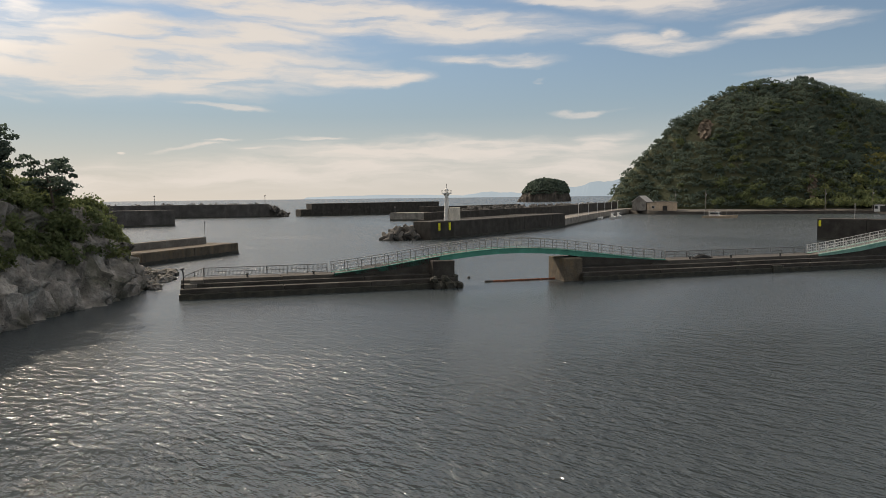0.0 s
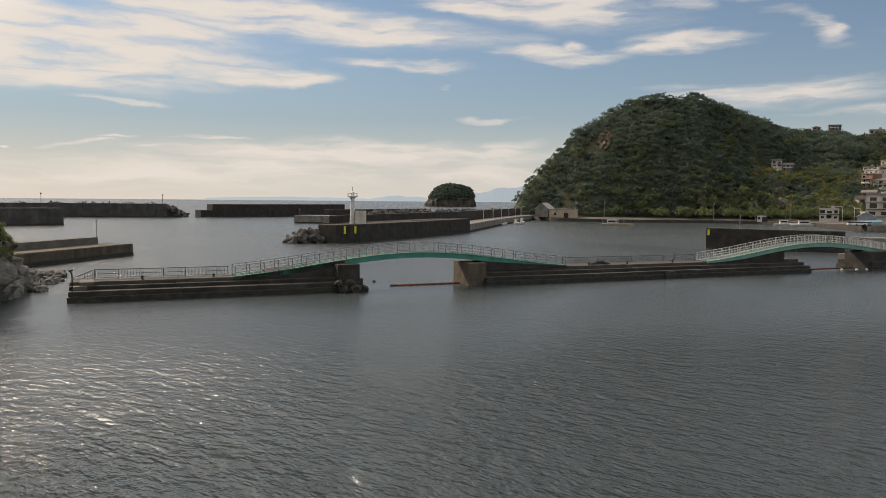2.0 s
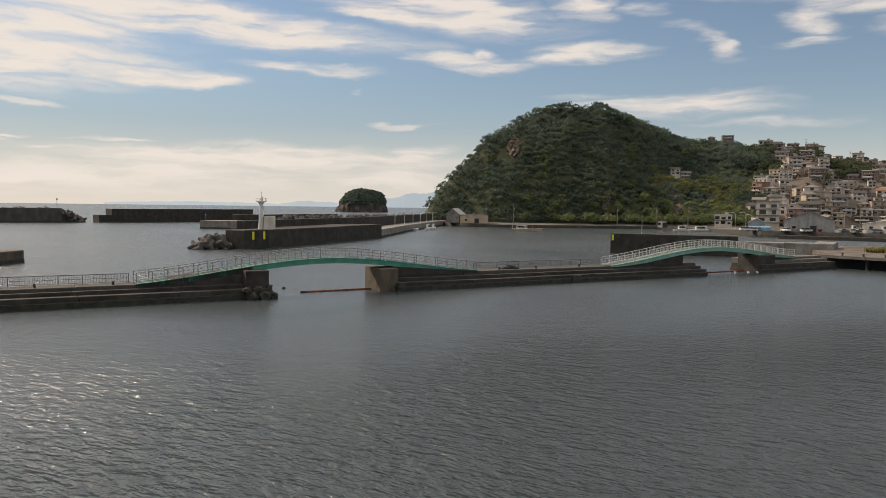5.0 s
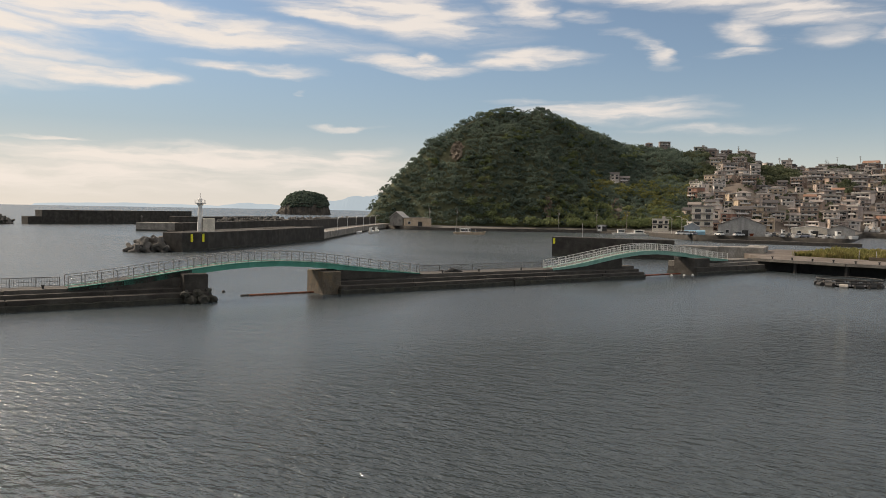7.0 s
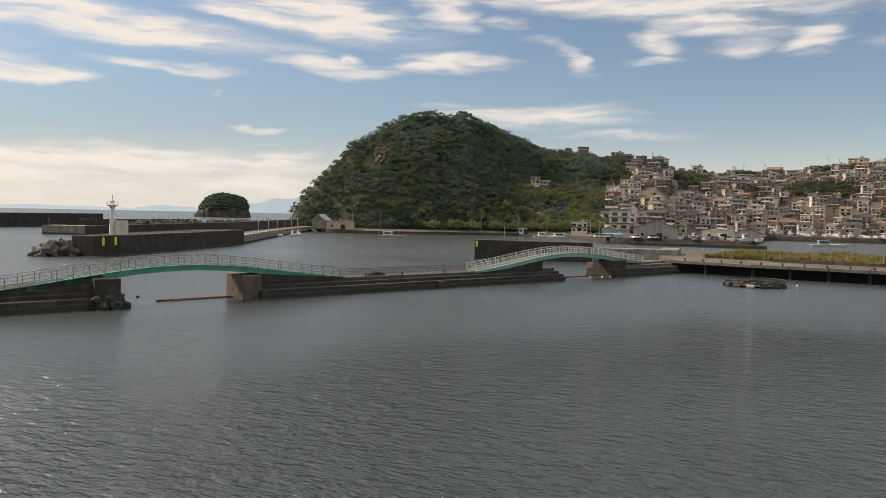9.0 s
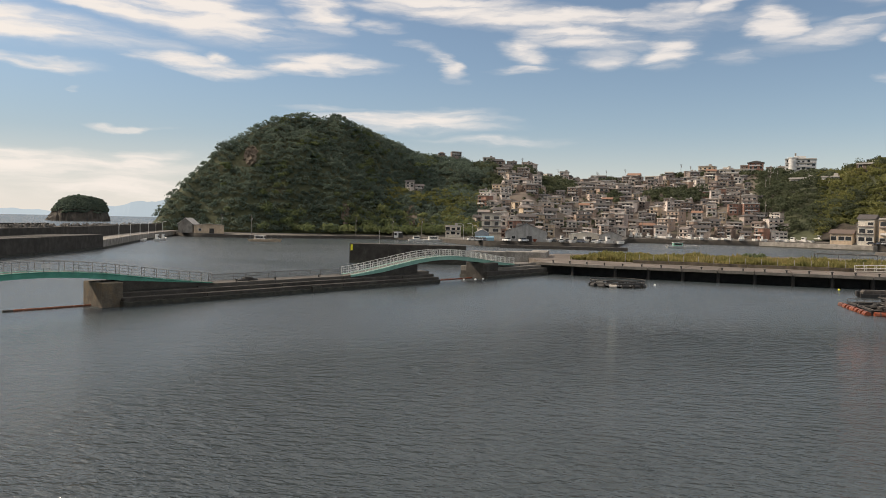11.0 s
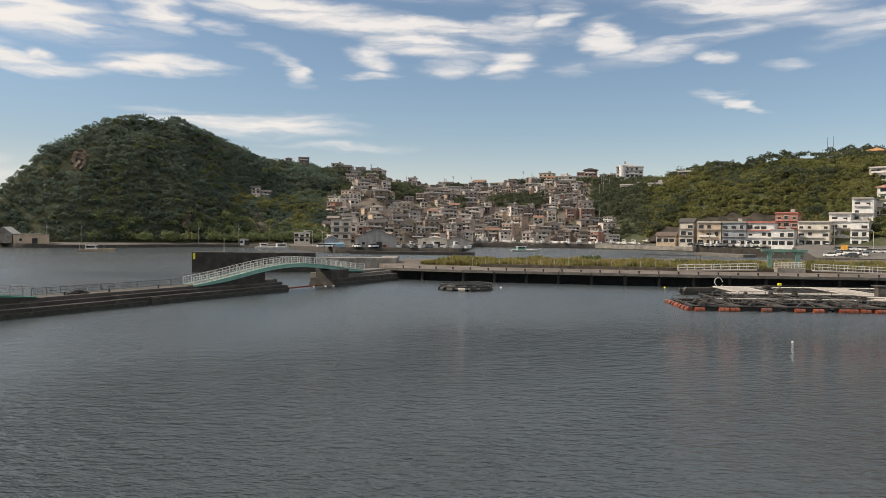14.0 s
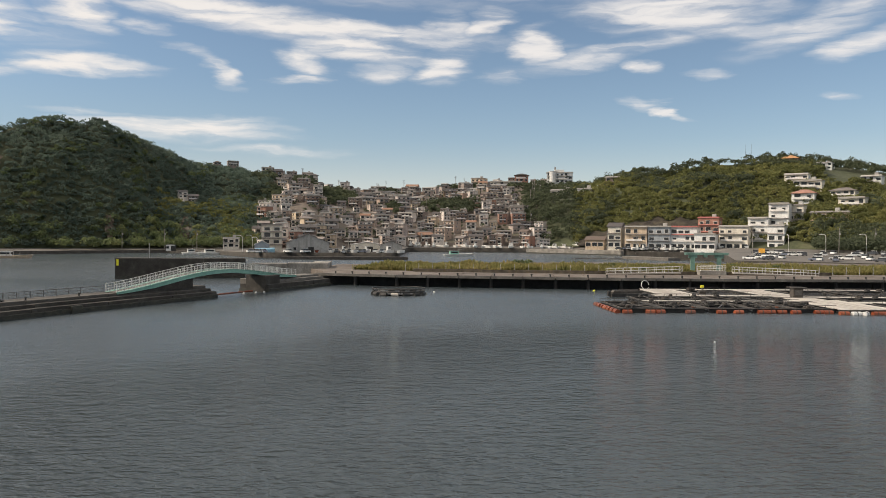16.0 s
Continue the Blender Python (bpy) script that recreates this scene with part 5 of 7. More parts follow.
# ---- outer breakwaters and the lighthouse quay ----
def wall_line(name, points, width, z0, z1, mat, lab, category, cap=None, block=12.0, cut=0.12):
    """A wall along plan points; width goes to the left of the way. Laid in blocks with open joints."""
    w = thing(name, pose(*points[0], 0), lab, category)
    ox, oy = points[0]
    for (xa, ya), (xb, yb) in zip(points, points[1:]):
        L = math.hypot(xb - xa, yb - ya)
        ux, uy = (xb - xa) / L, (yb - ya) / L
        n = max(1, int(round(L / block)))
        for k in range(n):
            a, e = L * k / n + 0.03, L * (k + 1) / n - 0.03
            zt = z1 + 0.12 * noise.noise(Vector((xa + a, ya, 3)))
            pts = [(xa + ux * a, ya + uy * a), (xa + ux * e, ya + uy * e), (xa + ux * e - uy * width, ya + uy * e + ux * width), (xa + ux * a - uy * width, ya + uy * a + ux * width)]
            part("block", Solid().prism([(x - ox, y - oy) for x, y in pts], z0, zt, 0, cut), mat, w)
            if cap:
                part("tide_band", Solid().prism([(x - ox, y - oy) for x, y in [(pts[0][0] + uy * 0.12, pts[0][1] - ux * 0.12), (pts[1][0] + uy * 0.12, pts[1][1] - ux * 0.12), pts[1], pts[0]]], z0, 0.55 + 0.1 * noise.noise(Vector((xa + a, ya, 8)))), cap, w)
    return w


wall_line("quay", [(-52.4, 92.0), (-45.2, 112.0), (-37.3, 136.4)], 9.0, -1.6, 1.95, RUSTY, "low brown concrete quay with a raised back wall", "quay", TIDE)
wall_line("quay_parapet", [(-57.0, 94.0), (-49.6, 114.0), (-42.6, 135.0)], 1.6, 1.9, 3.1, PIER_TOP, "pale concrete parapet along the low quay", "parapet")
pole = thing("signal_pole", pose(-42.6, 134.2, 3.1), "thin metal signal pole on the quay wall", "pole")
part("pole", Solid().tube([(0, 0, 0), (0, 0, 2.5)], 0.07, 8, 0, 0.05), RAIL, pole)
part("lamp", Solid().ring([(0.06, 2.5), (0.12, 2.55), (0.12, 2.72), (0.04, 2.8)], 10), RAIL_DARK, pole)

wall_line("breakwater", [(-190.0, 216.0), (-118.6, 269.8), (-100.8, 282.7)], 8.0, -2, 5.95, FAR_PIER, "long dark concrete breakwater wall", "breakwater", TIDE, 20)
wall_line("breakwater", [(-260.0, 361.0), (-136.0, 389.5), (-92.0, 399.0)], 8.0, -2, 6.9, FAR_PIER, "dark outer breakwater with armour blocks behind", "breakwater", TIDE, 20)
wall_line("breakwater", [(-70.5, 405.0), (-40.8, 423.0), (-2.2, 469.6)], 8.0, -2, 6.8, PIER, "dark detached breakwater wall at the harbour mouth", "breakwater", TIDE, 20)
wall_line("breakwater_step", [(-92.0, 399.0), (-87.5, 400.0)], 7.0, -2, 4.6, PIER, "sloping rubble end of the outer breakwater", "breakwater", TIDE, 20)
wall_line("breakwater_step", [(-87.5, 400.0), (-84.0, 400.8)], 6.0, -2, 2.0, PIER, "low rubble toe of the outer breakwater", "breakwater", TIDE, 20)
wall_line("breakwater_step", [(-76.0, 402.0), (-70.4, 405.3)], 8.0, -2, 3.7, PIER, "low end step of the detached breakwater", "breakwater", TIDE, 20)
wall_line("quay", [(-22.1, 314.1), (-8.0, 309.6), (18.0, 303.0)], 10.0, -2, 3.25, CONCRETE, "low pale quay stub behind the lighthouse", "quay", TIDE, 15)
wall_line("quay_parapet", [(-8.0, 322.0), (10.0, 340.0), (40.0, 385.0)], 3.0, -2, 5.6, PIER, "dark wall behind the lighthouse quay", "parapet", TIDE, 15)
for x, y, z, tall in ((-95.0, 402.5, 6.75, 4.2), (-150.0, 391.5, 6.7, 4.5), (-20.0, 316.5, 3.1, 2.0)):
    bc = thing("beacon", pose(x, y, z), "small dark light beacon on the breakwater", "beacon", "harbour beacons")
    part("mast", Solid().tube([(0, 0, 0), (0, 0, tall)], 0.14, 8, 0, 0.1), RAIL_DARK, bc)
    part("lantern", Solid().ring([(0.1, tall), (0.4, tall + 0.1), (0.35, tall + 0.6), (0.08, tall + 0.8)], 10), RAIL_DARK, bc)

LH = [(-2.8, 171.0), (2.6, 176.0), (17.5, 199.0), (38.1, 233.8)]
wall_line("quay_block", [(-0.5, 183.5), (12.0, 203.0), (32.5, 238.0)], 7.0, -2, 4.15, PIER, "dark back half of the lighthouse quay", "quay", None, 11, 0.15)
wall_line("lighthouse_quay", LH, 6.0, -2, 4.2, PIER, "high dark concrete quay that carries the lighthouse", "quay", TIDE, 11, 0.15)
wall_line("quay_parapet", [(-3.0, 184.5), (7.0, 205.0), (38.0, 262.0), (62.0, 322.0), (92.0, 396.0)], 1.8, -2, 6.0, PIER, "long dark sea wall behind the quay road", "sea wall", None, 14)
wall_line("causeway", [(38.1, 233.8), (63.6, 305.5), (71.7, 326.7), (99.0, 392.0)], 7.0, -2, 2.6, CONCRETE, "low quay road that leads to the headland", "quay road", TIDE, 14)
# yellow marks on the lighthouse quay
for x, y in ((-0.9, 172.76), (1.5, 174.98)):
    ym = thing("reflector_panel", pose(x, y, 2.1, 0, 0, 42.8), "tall yellow reflector panel on the quay face", "marker", "yellow markers")
    part("panel", Solid().box(-0.3, -0.22, 0, 0.3, -0.13, 1.75), YELLOW, ym)

lh = thing("lighthouse", pose(1.0, 180.4, 4.15), "slim white harbour lighthouse with a small annex", "lighthouse")
part("tower", Solid().ring([(0.72, 0.0), (0.7, 0.4), (0.56, 2.5), (0.46, 5.2), (0.46, 5.9), (0.8, 6.35)], 20), WHITE_PAINT, lh)
part("gallery", Solid().ring([(0.9, 6.35), (1.25, 6.45), (1.25, 6.62), (0.6, 6.66)], 20), WHITE_PAINT, lh)
part("lantern", Solid().ring([(0.42, 6.66), (0.42, 7.3), (0.5, 7.36), (0.3, 7.62), (0.08, 7.75)], 14), WHITE_PAINT, lh)
part("aerial", Solid().tube([(0, 0, 7.7), (0, 0, 8.8)], 0.05, 6), RAIL_DARK, lh)
for k in range(10):
    a = 2 * math.pi * k / 10
    part("gallery_post", Solid().tube([(1.18 * math.cos(a), 1.18 * math.sin(a), 6.6), (1.18 * math.cos(a), 1.18 * math.sin(a), 7.25)], 0.03, 5), RAIL, lh)
part("gallery_rail", Solid().tube([(1.18 * math.cos(a), 1.18 * math.sin(a), 7.25) for a in (2 * math.pi * k / 20 for k in range(21))], 0.03, 5), RAIL, lh)
part("annex", Solid().box(0.6, -1.4, 0, 3.2, 1.4, 3.1, 0, 0.05), CREAM, lh, "pale concrete annex block")


def tetrapod_mesh():
    s = Solid()
    s.ring([(0.28, -0.3), (0.45, 0.0), (0.28, 0.3)], 8)
    tips = [(0, 0, 1.25), (1.15, 0, -0.45), (-0.58, 1.0, -0.45), (-0.58, -1.0, -0.45)]
    for q in tips:
        s.tube([(0, 0, 0), q], 0.48, 8, 0, 0.3)
    return s.mesh("tetrapod", [ARMOUR])


TETRA = tetrapod_mesh()


def armour_heap(points, lab, seed):
    rnd = random.Random(seed)
    for x, y, z, size in points:
        o = new("tetrapod", TETRA)
        o.matrix_basis = pose(x, y, z, rnd.uniform(-50, 50), rnd.uniform(-50, 50), rnd.uniform(0, 360)) @ Matrix.Scale(size, 4)
        tagged(o, lab, "tetrapod", "armour blocks")


rnd = random.Random(31)
armour_heap([(-6.5 - rnd.uniform(0, 5.4), 172 + rnd.uniform(-1.5, 7), rnd.uniform(0.1, 2.3) if k % 3 else 0.3, rnd.uniform(1.1, 1.5)) for k in range(30)], "weathered concrete tetrapod heaped against the quay's end", 1)
armour_heap([(-13.2, 173.4, 0.6, 1.4)], "lone weathered concrete tetrapod standing in the water", 2)
heap_pts = []
for k in range(230):
    u = rnd.random()
    x, y = 12 + 74 * u, 300 + 92 * u
    heap_pts.append((x - rnd.uniform(0, 7), y + rnd.uniform(0, 6), 4.3 + rnd.uniform(-0.6, 0.7), rnd.uniform(0.8, 1.15)))
armour_heap(heap_pts, "grey concrete tetrapod along the sea wall", 3)
armour_heap([(-92 + 0.45 * k + rnd.uniform(-1, 1), 401 + rnd.uniform(-4, 8), max(0.2, 5.5 - 0.28 * k + rnd.uniform(-0.4, 0.4)), rnd.uniform(1.0, 1.4)) for k in range(20)], "dark tetrapod at the breakwater's head", 4)
back = []
for k in range(70):
    u = rnd.random()
    back.append((-95 - 150 * u, 407 - 36 * u + rnd.uniform(0, 5), 6.6 + rnd.uniform(-0.5, 0.3), rnd.uniform(0.7, 1.1)))
armour_heap(back, "dark tetrapod behind the outer breakwater", 6)
s = Solid()
for (xa, ya), (xb, yb), h, w in (((8, 300), (92, 398), 4.6, 12), ((-92, 405), (-255, 368), 6.2, 8)):
    L = math.hypot(xb - xa, yb - ya)
    nx, ny_ = -(yb - ya) / L, (xb - xa) / L
    if ny_ < 0:
        nx, ny_ = -nx, -ny_
    base = len(s.v)
    n = 60
    for i in range(n + 1):
        for j in range(7):
            t_ = j / 6
            z = h * math.sin(math.pi * min(1, 0.25 + t_ * 0.75)) + 0.8 * noise.noise(Vector((i * 1.3, j * 1.7, h)))
            s.v.append((xa + (xb - xa) * i / n + nx * w * t_, ya + (yb - ya) * i / n + ny_ * w * t_, max(z, -1) if j < 6 else -2))
    for i in range(n):
        for j in range(6):
            s.f.append((base + i * 7 + j, base + (i + 1) * 7 + j, base + (i + 1) * 7 + j + 1, base + i * 7 + j + 1))
            s.m.append(0)
tagged(part("armour_mound", s, ARMOUR), "mound of rubble behind the sea walls", "rubble mound", kind="stuff")

# arched lamps along the quay road
for k in range(6):
    u = k / 5
    x, y = 50 + 36 * u, 252 + 98 * u
    lp = thing("street_lamp", pose(x - 4, y + 2, 2.6, 0, 0, -25), "pale arched lamp post on the quay road", "street lamp", "arched quay lamps")
    part("pole", Solid().tube([(0, 0, 0), (0, 0, 3.6)] + [(1.1 - 1.1 * math.cos(a), 0, 3.6 + 1.1 * math.sin(a)) for a in (0.4, 0.8, 1.2, 1.57, 2.0)], 0.1, 6), RAIL_WHITE, lp)
    part("lamp_head", Solid().box(1.5, -0.15, 4.45, 2.1, 0.15, 4.6), RAIL_WHITE, lp)

# ---- the grassy quay across the basin ----
FRONT = [(97.0, 114.0), (104.0, 98.5), (127.3, 63.2), (148.0, 39.0), (160.0, 26.4), (235.0, -55.0)]


def offset_line(points, k):
    out = []
    for i, (x, y) in enumerate(points):
        (xa, ya), (xb, yb) = points[max(i - 1, 0)], points[min(i + 1, len(points) - 1)]
        L = math.hypot(xb - xa, yb - ya)
        out.append((x - (yb - ya) / L * k, y + (xb - xa) / L * k))
    return out


def along(points, u):
    lens = [math.hypot(b[0] - a[0], b[1] - a[1]) for a, b in zip(points, points[1:])]
    s_ = u * sum(lens)
    for (a, b), L in zip(zip(points, points[1:]), lens):
        if s_ <= L:
            return a[0] + (b[0] - a[0]) * s_ / L, a[1] + (b[1] - a[1]) * s_ / L
        s_ -= L
    return points[-1]


BACK = [(113.0, 135.0), (133.0, 146.0), (158.0, 137.0), (196.0, 116.0), (226.0, 77.0), (290.0, 60.0), (330.0, -40.0)]
base_poly = [(x, y) for x, y in offset_line(FRONT, 6.0)]
ground_poly = base_poly + list(reversed(BACK))
tagged(part("ground_quay", Solid().prism(ground_poly, -1.6, 2.1), QUAY_SOIL), "flat worn ground of the grassy quay", "ground", kind="structure")
apron = thing("quay_apron", pose(0, 0, 0), "long overhanging concrete apron on dark piles", "quay")
inner = offset_line(FRONT, 14.0)
for i in range(len(FRONT) - 1):
    (xa, ya), (xb, yb), (xc, yc), (xd, yd) = FRONT[i], FRONT[i + 1], inner[i + 1], inner[i]
    L = math.hypot(xb - xa, yb - ya)
    n = max(1, int(L / 6))
    for k in range(n):
        a, e = k / n + 0.002, (k + 1) / n - 0.002
        q = [(xa + (xb - xa) * a, ya + (yb - ya) * a), (xa + (xb - xa) * e, ya + (yb - ya) * e), (xd + (xc - xd) * e, yd + (yc - yd) * e), (xd + (xc - xd) * a, yd + (yc - yd) * a)]
        part("slab", Solid().prism(q, 1.95, 2.22, 0, 0.04), QUAY_SOIL, apron)
        back_ = lambda p, r, k: (p[0] + (r[0] - p[0]) * k, p[1] + (r[1] - p[1]) * k)
        # near-black sheet put in for the shade beneath the overhanging apron
        part("sheet_wall", Solid().prism([back_(q[0], q[3], 0.24), back_(q[1], q[2], 0.24), back_(q[1], q[2], 0.3), back_(q[0], q[3], 0.3)], -1.6, 1.96), DARK_STEEL_AND_SHADE, apron)
        part("edge_beam", Solid().prism([back_(q[0], q[3], -0.008), back_(q[1], q[2], -0.008), back_(q[1], q[2], 0.02), back_(q[0], q[3], 0.02)], 1.8, 2.3, 0, 0.03), PIER_TOP, apron)
        px_, py_ = back_(q[0], q[3], 0.05)
        part("support_column", Solid().tube([(px_, py_, -1.6), (px_, py_, 1.9)], 0.3, 8), DARK_STEEL_AND_SHADE, apron)
# low iron cleats along the apron's edge
for k in range(40):
    x, y = along(offset_line(FRONT, 0.7), 0.02 + 0.62 * k / 39)
    cl = thing("mooring_cleat", pose(x, y, 2.3, 0, 0, 37 * k), "small dark iron cleat on the quay edge", "cleat", "quay cleats")
    part("body", Solid().ring([(0.2, -0.1), (0.14, 0.05), (0.13, 0.3), (0.24, 0.36), (0.2, 0.46)], 8), BLACK_RUBBER, cl)

# low brown kerb wall and fence stakes before the grass
kerb = wall_line("kerb_wall", [along(offset_line(FRONT, 17.0)[1:5], u / 12) for u in range(13)], 0.5, 2.0, 2.75, RUSTY, "low rust-brown kerb wall before the grass", "kerb wall", None, 6, 0.04)
for k in range(46):
    x, y = along(offset_line(FRONT, 19.0), 0.06 + 0.62 * k / 45)
    st = thing("fence_stake", pose(x, y, 2.1), "thin pale fence stake at the grass edge", "fence stake", "grass fence stakes")
    part("stake", Solid().tube([(0, 0, 0), (0.02, 0, 1.75)], 0.06, 6), RAIL, st)

# dry grass and weeds on the quay
g_front, g_back = offset_line(FRONT, 20.0), offset_line(FRONT, 50.0)
n_blades = 60000
u_ = RNG.uniform(0.0, 0.8, n_blades)
w_ = RNG.uniform(0, 1, n_blades) ** 1.4
pts = np.array([along(g_front, a) for a in u_]) * (1 - w_)[:, None] + np.array([along(g_back, a) for a in u_]) * w_[:, None]
clumpy = np.array([noise.noise(Vector((x * 0.16, y * 0.16, 4))) + 0.5 * noise.noise(Vector((x * 0.6, y * 0.6, 8))) for x, y in pts])
keep_ = clumpy > -0.45
pts, clumpy = pts[keep_], clumpy[keep_]
tall_ = (0.75 + 0.95 * np.clip(clumpy + 0.3, 0, 1)) * RNG.uniform(0.6, 1.25, len(pts))
a_ = RNG.uniform(0, 6.28, len(pts))
side_ = np.stack([np.cos(a_), np.sin(a_), 0 * a_], 1) * RNG.uniform(0.1, 0.22, len(pts))[:, None]
bend_ = RNG.normal(scale=0.25, size=(len(pts), 2))
root_ = np.column_stack([pts, np.full(len(pts), 2.08)])
tip_ = root_ + np.column_stack([bend_, tall_])
mid_ = root_ + np.column_stack([bend_ * 0.3, tall_ * 0.6])
blades = np.stack([root_ - side_ * 0.6, root_ + side_ * 0.6, mid_ + side_, tip_, mid_ - side_], 1).reshape(-1, 3)
tagged(new("grass", fast_mesh("grass", blades, None, WEEDS, 5)), "tall dry yellow-green grass and weeds on the quay", "grass", kind="stuff")
shrubs = []
rnd = random.Random(17)
for k in range(60):
    u, w = rnd.uniform(0.02, 0.78), rnd.random()
    (xa, ya), (xb, yb) = along(g_front, u), along(g_back, u)
    x, y = xa + (xb - xa) * w, ya + (yb - ya) * w
    if noise.noise(Vector((x * 0.1, y * 0.1, 2))) > 0.0:
        shrubs.append((x, y, 2.0, rnd.uniform(0.5, 1.1)))
shrubs += [(160.5 + rnd.uniform(-2, 2), 108 + rnd.uniform(-2, 2), 2.0, rnd.uniform(0.8, 1.3)) for _ in range(6)]
woods("quay_shrubs", shrubs, MID_LEAF, "leafy green shrubs among the quay grass", 90, 0.26)

# inner harbour wall with its yellow end mark
wall_line("harbour_wall", [(77.7, 155.6), (100.0, 140.5)], 4.5, -2, 4.4, PIER, "dark high inner harbour wall", "harbour wall", TIDE, 9)
wall_line("harbour_wall", [(100.0, 140.5), (114.0, 129.0), (124.0, 139.0)], 4.0, -2, 3.3, CONCRETE, "paler section of the inner harbour wall", "harbour wall", None, 8)
ym = thing("reflector_panel", pose(77.9, 155.2, 2.9, 0, 0, -34), "yellow reflector panel on the wall's end", "marker", "yellow markers")
part("panel", Solid().box(-0.05, -0.25, 0, 0.4, -0.14, 1.3), YELLOW, ym)
wp = thing("signal_pole", pose(84.5, 153.8, 4.4), "thin pale pole on the inner harbour wall", "pole")
part("pole", Solid().tube([(0, 0, 0), (0, 0, 3.2)], 0.07, 8), RAIL, wp)

# green hoist gate and ramps on the quay
gate = thing("hoist_gate", pose(160.4, 60.0, 2.2, 0, 0, -60), "faded green steel hoist gate on the quay", "hoist gate")
for x in (-2.7, 2.7):
    part("column", Solid().box(x - 0.45, -0.3, 0, x + 0.45, 0.3, 3.9, 0, 0.04), GATE_GREEN, gate)
    part("bracket", Solid().prism([(x - 0.9, -0.25), (x + 0.9, -0.25), (x + 0.9, 0.25), (x - 0.9, 0.25)], 3.2, 3.9), GATE_GREEN, gate)
part("beam", Solid().box(-4.4, -0.5, 3.9, 4.6, 0.5, 4.42, 0, 0.05), GATE_GREEN, gate)
part("hoist", Solid().box(-0.5, -0.35, 3.4, 0.3, 0.35, 3.9, 0, 0.05), GATE_GREEN, gate)
part("plinth", Solid().box(-3.6, -0.9, -0.05, 3.6, 0.9, 0.45, 0, 0.05), CONCRETE, gate)


def ramp_rail(p0, p1, z0, z1, lab):
    (xa, ya), (xb, yb) = p0, p1
    L = math.hypot(xb - xa, yb - ya)
    r = thing("ramp", pose(xa, ya, 2.2, 0, 0, math.degrees(math.atan2(yb - ya, xb - xa))), lab, "ramp", "boarding ramps")
    part("deck", Solid().prism([(0, 0), (L, 0), (L, 1.6), (0, 1.6)], [z0 - 0.02, z1 - 0.25, z1 - 0.25, z0 - 0.02], [z0 + 0.15, z1, z1, z0 + 0.15]), PALE_PLANK, r)
    n = int(L / 1.5)
    for v in (0.03, 1.57):
        for k in range(n + 1):
            x = L * k / n
            z = z0 + (z1 - z0) * k / n
            part("post", Solid().tube([(x, v, z), (x, v, z + 1.15)], 0.045, 6), RAIL_WHITE, r)
        for h in (1.15, 0.6):
            part("rail", Solid().tube([(0, v, z0 + h), (L, v, z1 + h)], 0.04, 6), RAIL_WHITE, r)
    return r


ramp_rail((139.5, 72.5), (148.3, 60.5), 0.0, 0.55, "pale railed boarding ramp beside the hoist gate")
ramp_rail((166.0, 39.5), (156.3, 53.0), 0.0, 0.6, "pale railed boarding ramp by the floating pens")
plat = thing("platform", pose(153.2, 56.0, 2.2, 0, 0, -55), "railed concrete landing platform", "platform")
part("deck", Solid().box(-2.6, -1.0, 0, 2.6, 1.6, 0.9, 0, 0.05), CONCRETE, plat)
for v in (-0.95, 1.55):
    for k in range(5):
        part("post", Solid().tube([(-2.5 + 1.25 * k, v, 0.9), (-2.5 + 1.25 * k, v, 2.0)], 0.045, 6), RAIL_WHITE, plat)
    for h in (1.3, 1.65, 2.0):
        part("rail", Solid().tube([(-2.5, v, h), (2.5, v, h)], 0.04, 6), RAIL_WHITE, plat)
# open frame shelter in the grass
shed_f = thing("frame_shelter", pose(158.0, 84.0, 2.1, 0, 0, -52), "bare grey pipe frame shelter in the grass", "frame shelter")
for x in (-6, -2, 2, 6):
    for y in (-2, 2):
        part("post", Solid().tube([(x, y, 0), (x, y, 2.6)], 0.06, 6), RAIL_DARK, shed_f)
for y in (-2, 2):
    part("beam", Solid().tube([(-6.2, y, 2.6), (6.2, y, 2.6)], 0.06, 6), RAIL_DARK, shed_f)
for x in (-6, -2, 2, 6):
    part("beam", Solid().tube([(x, -2.1, 2.62), (x, 2.1, 2.62)], 0.05, 6), RAIL_DARK, shed_f)

# ---- floating fish pens and rafts ----
PENS = pose(90.0, 44.0, 0, 0, 0, -47.5)


def float_drum(m, lab="weathered orange drum float under the pens", mt=None):
    f = thing("drum_float", m, lab, "float", "pen floats")
    part("drum", Solid().tube([(-0.58, 0, 0.08), (-0.5, 0, 0.08), (0.5, 0, 0.08), (0.58, 0, 0.08)], 0.38, 12), mt or ORANGE, f)
    part("strap", Solid().tube([(-0.06, 0, 0.08), (0.06, 0, 0.08)], 0.395, 12), DARK_TIMBER, f)
    return f


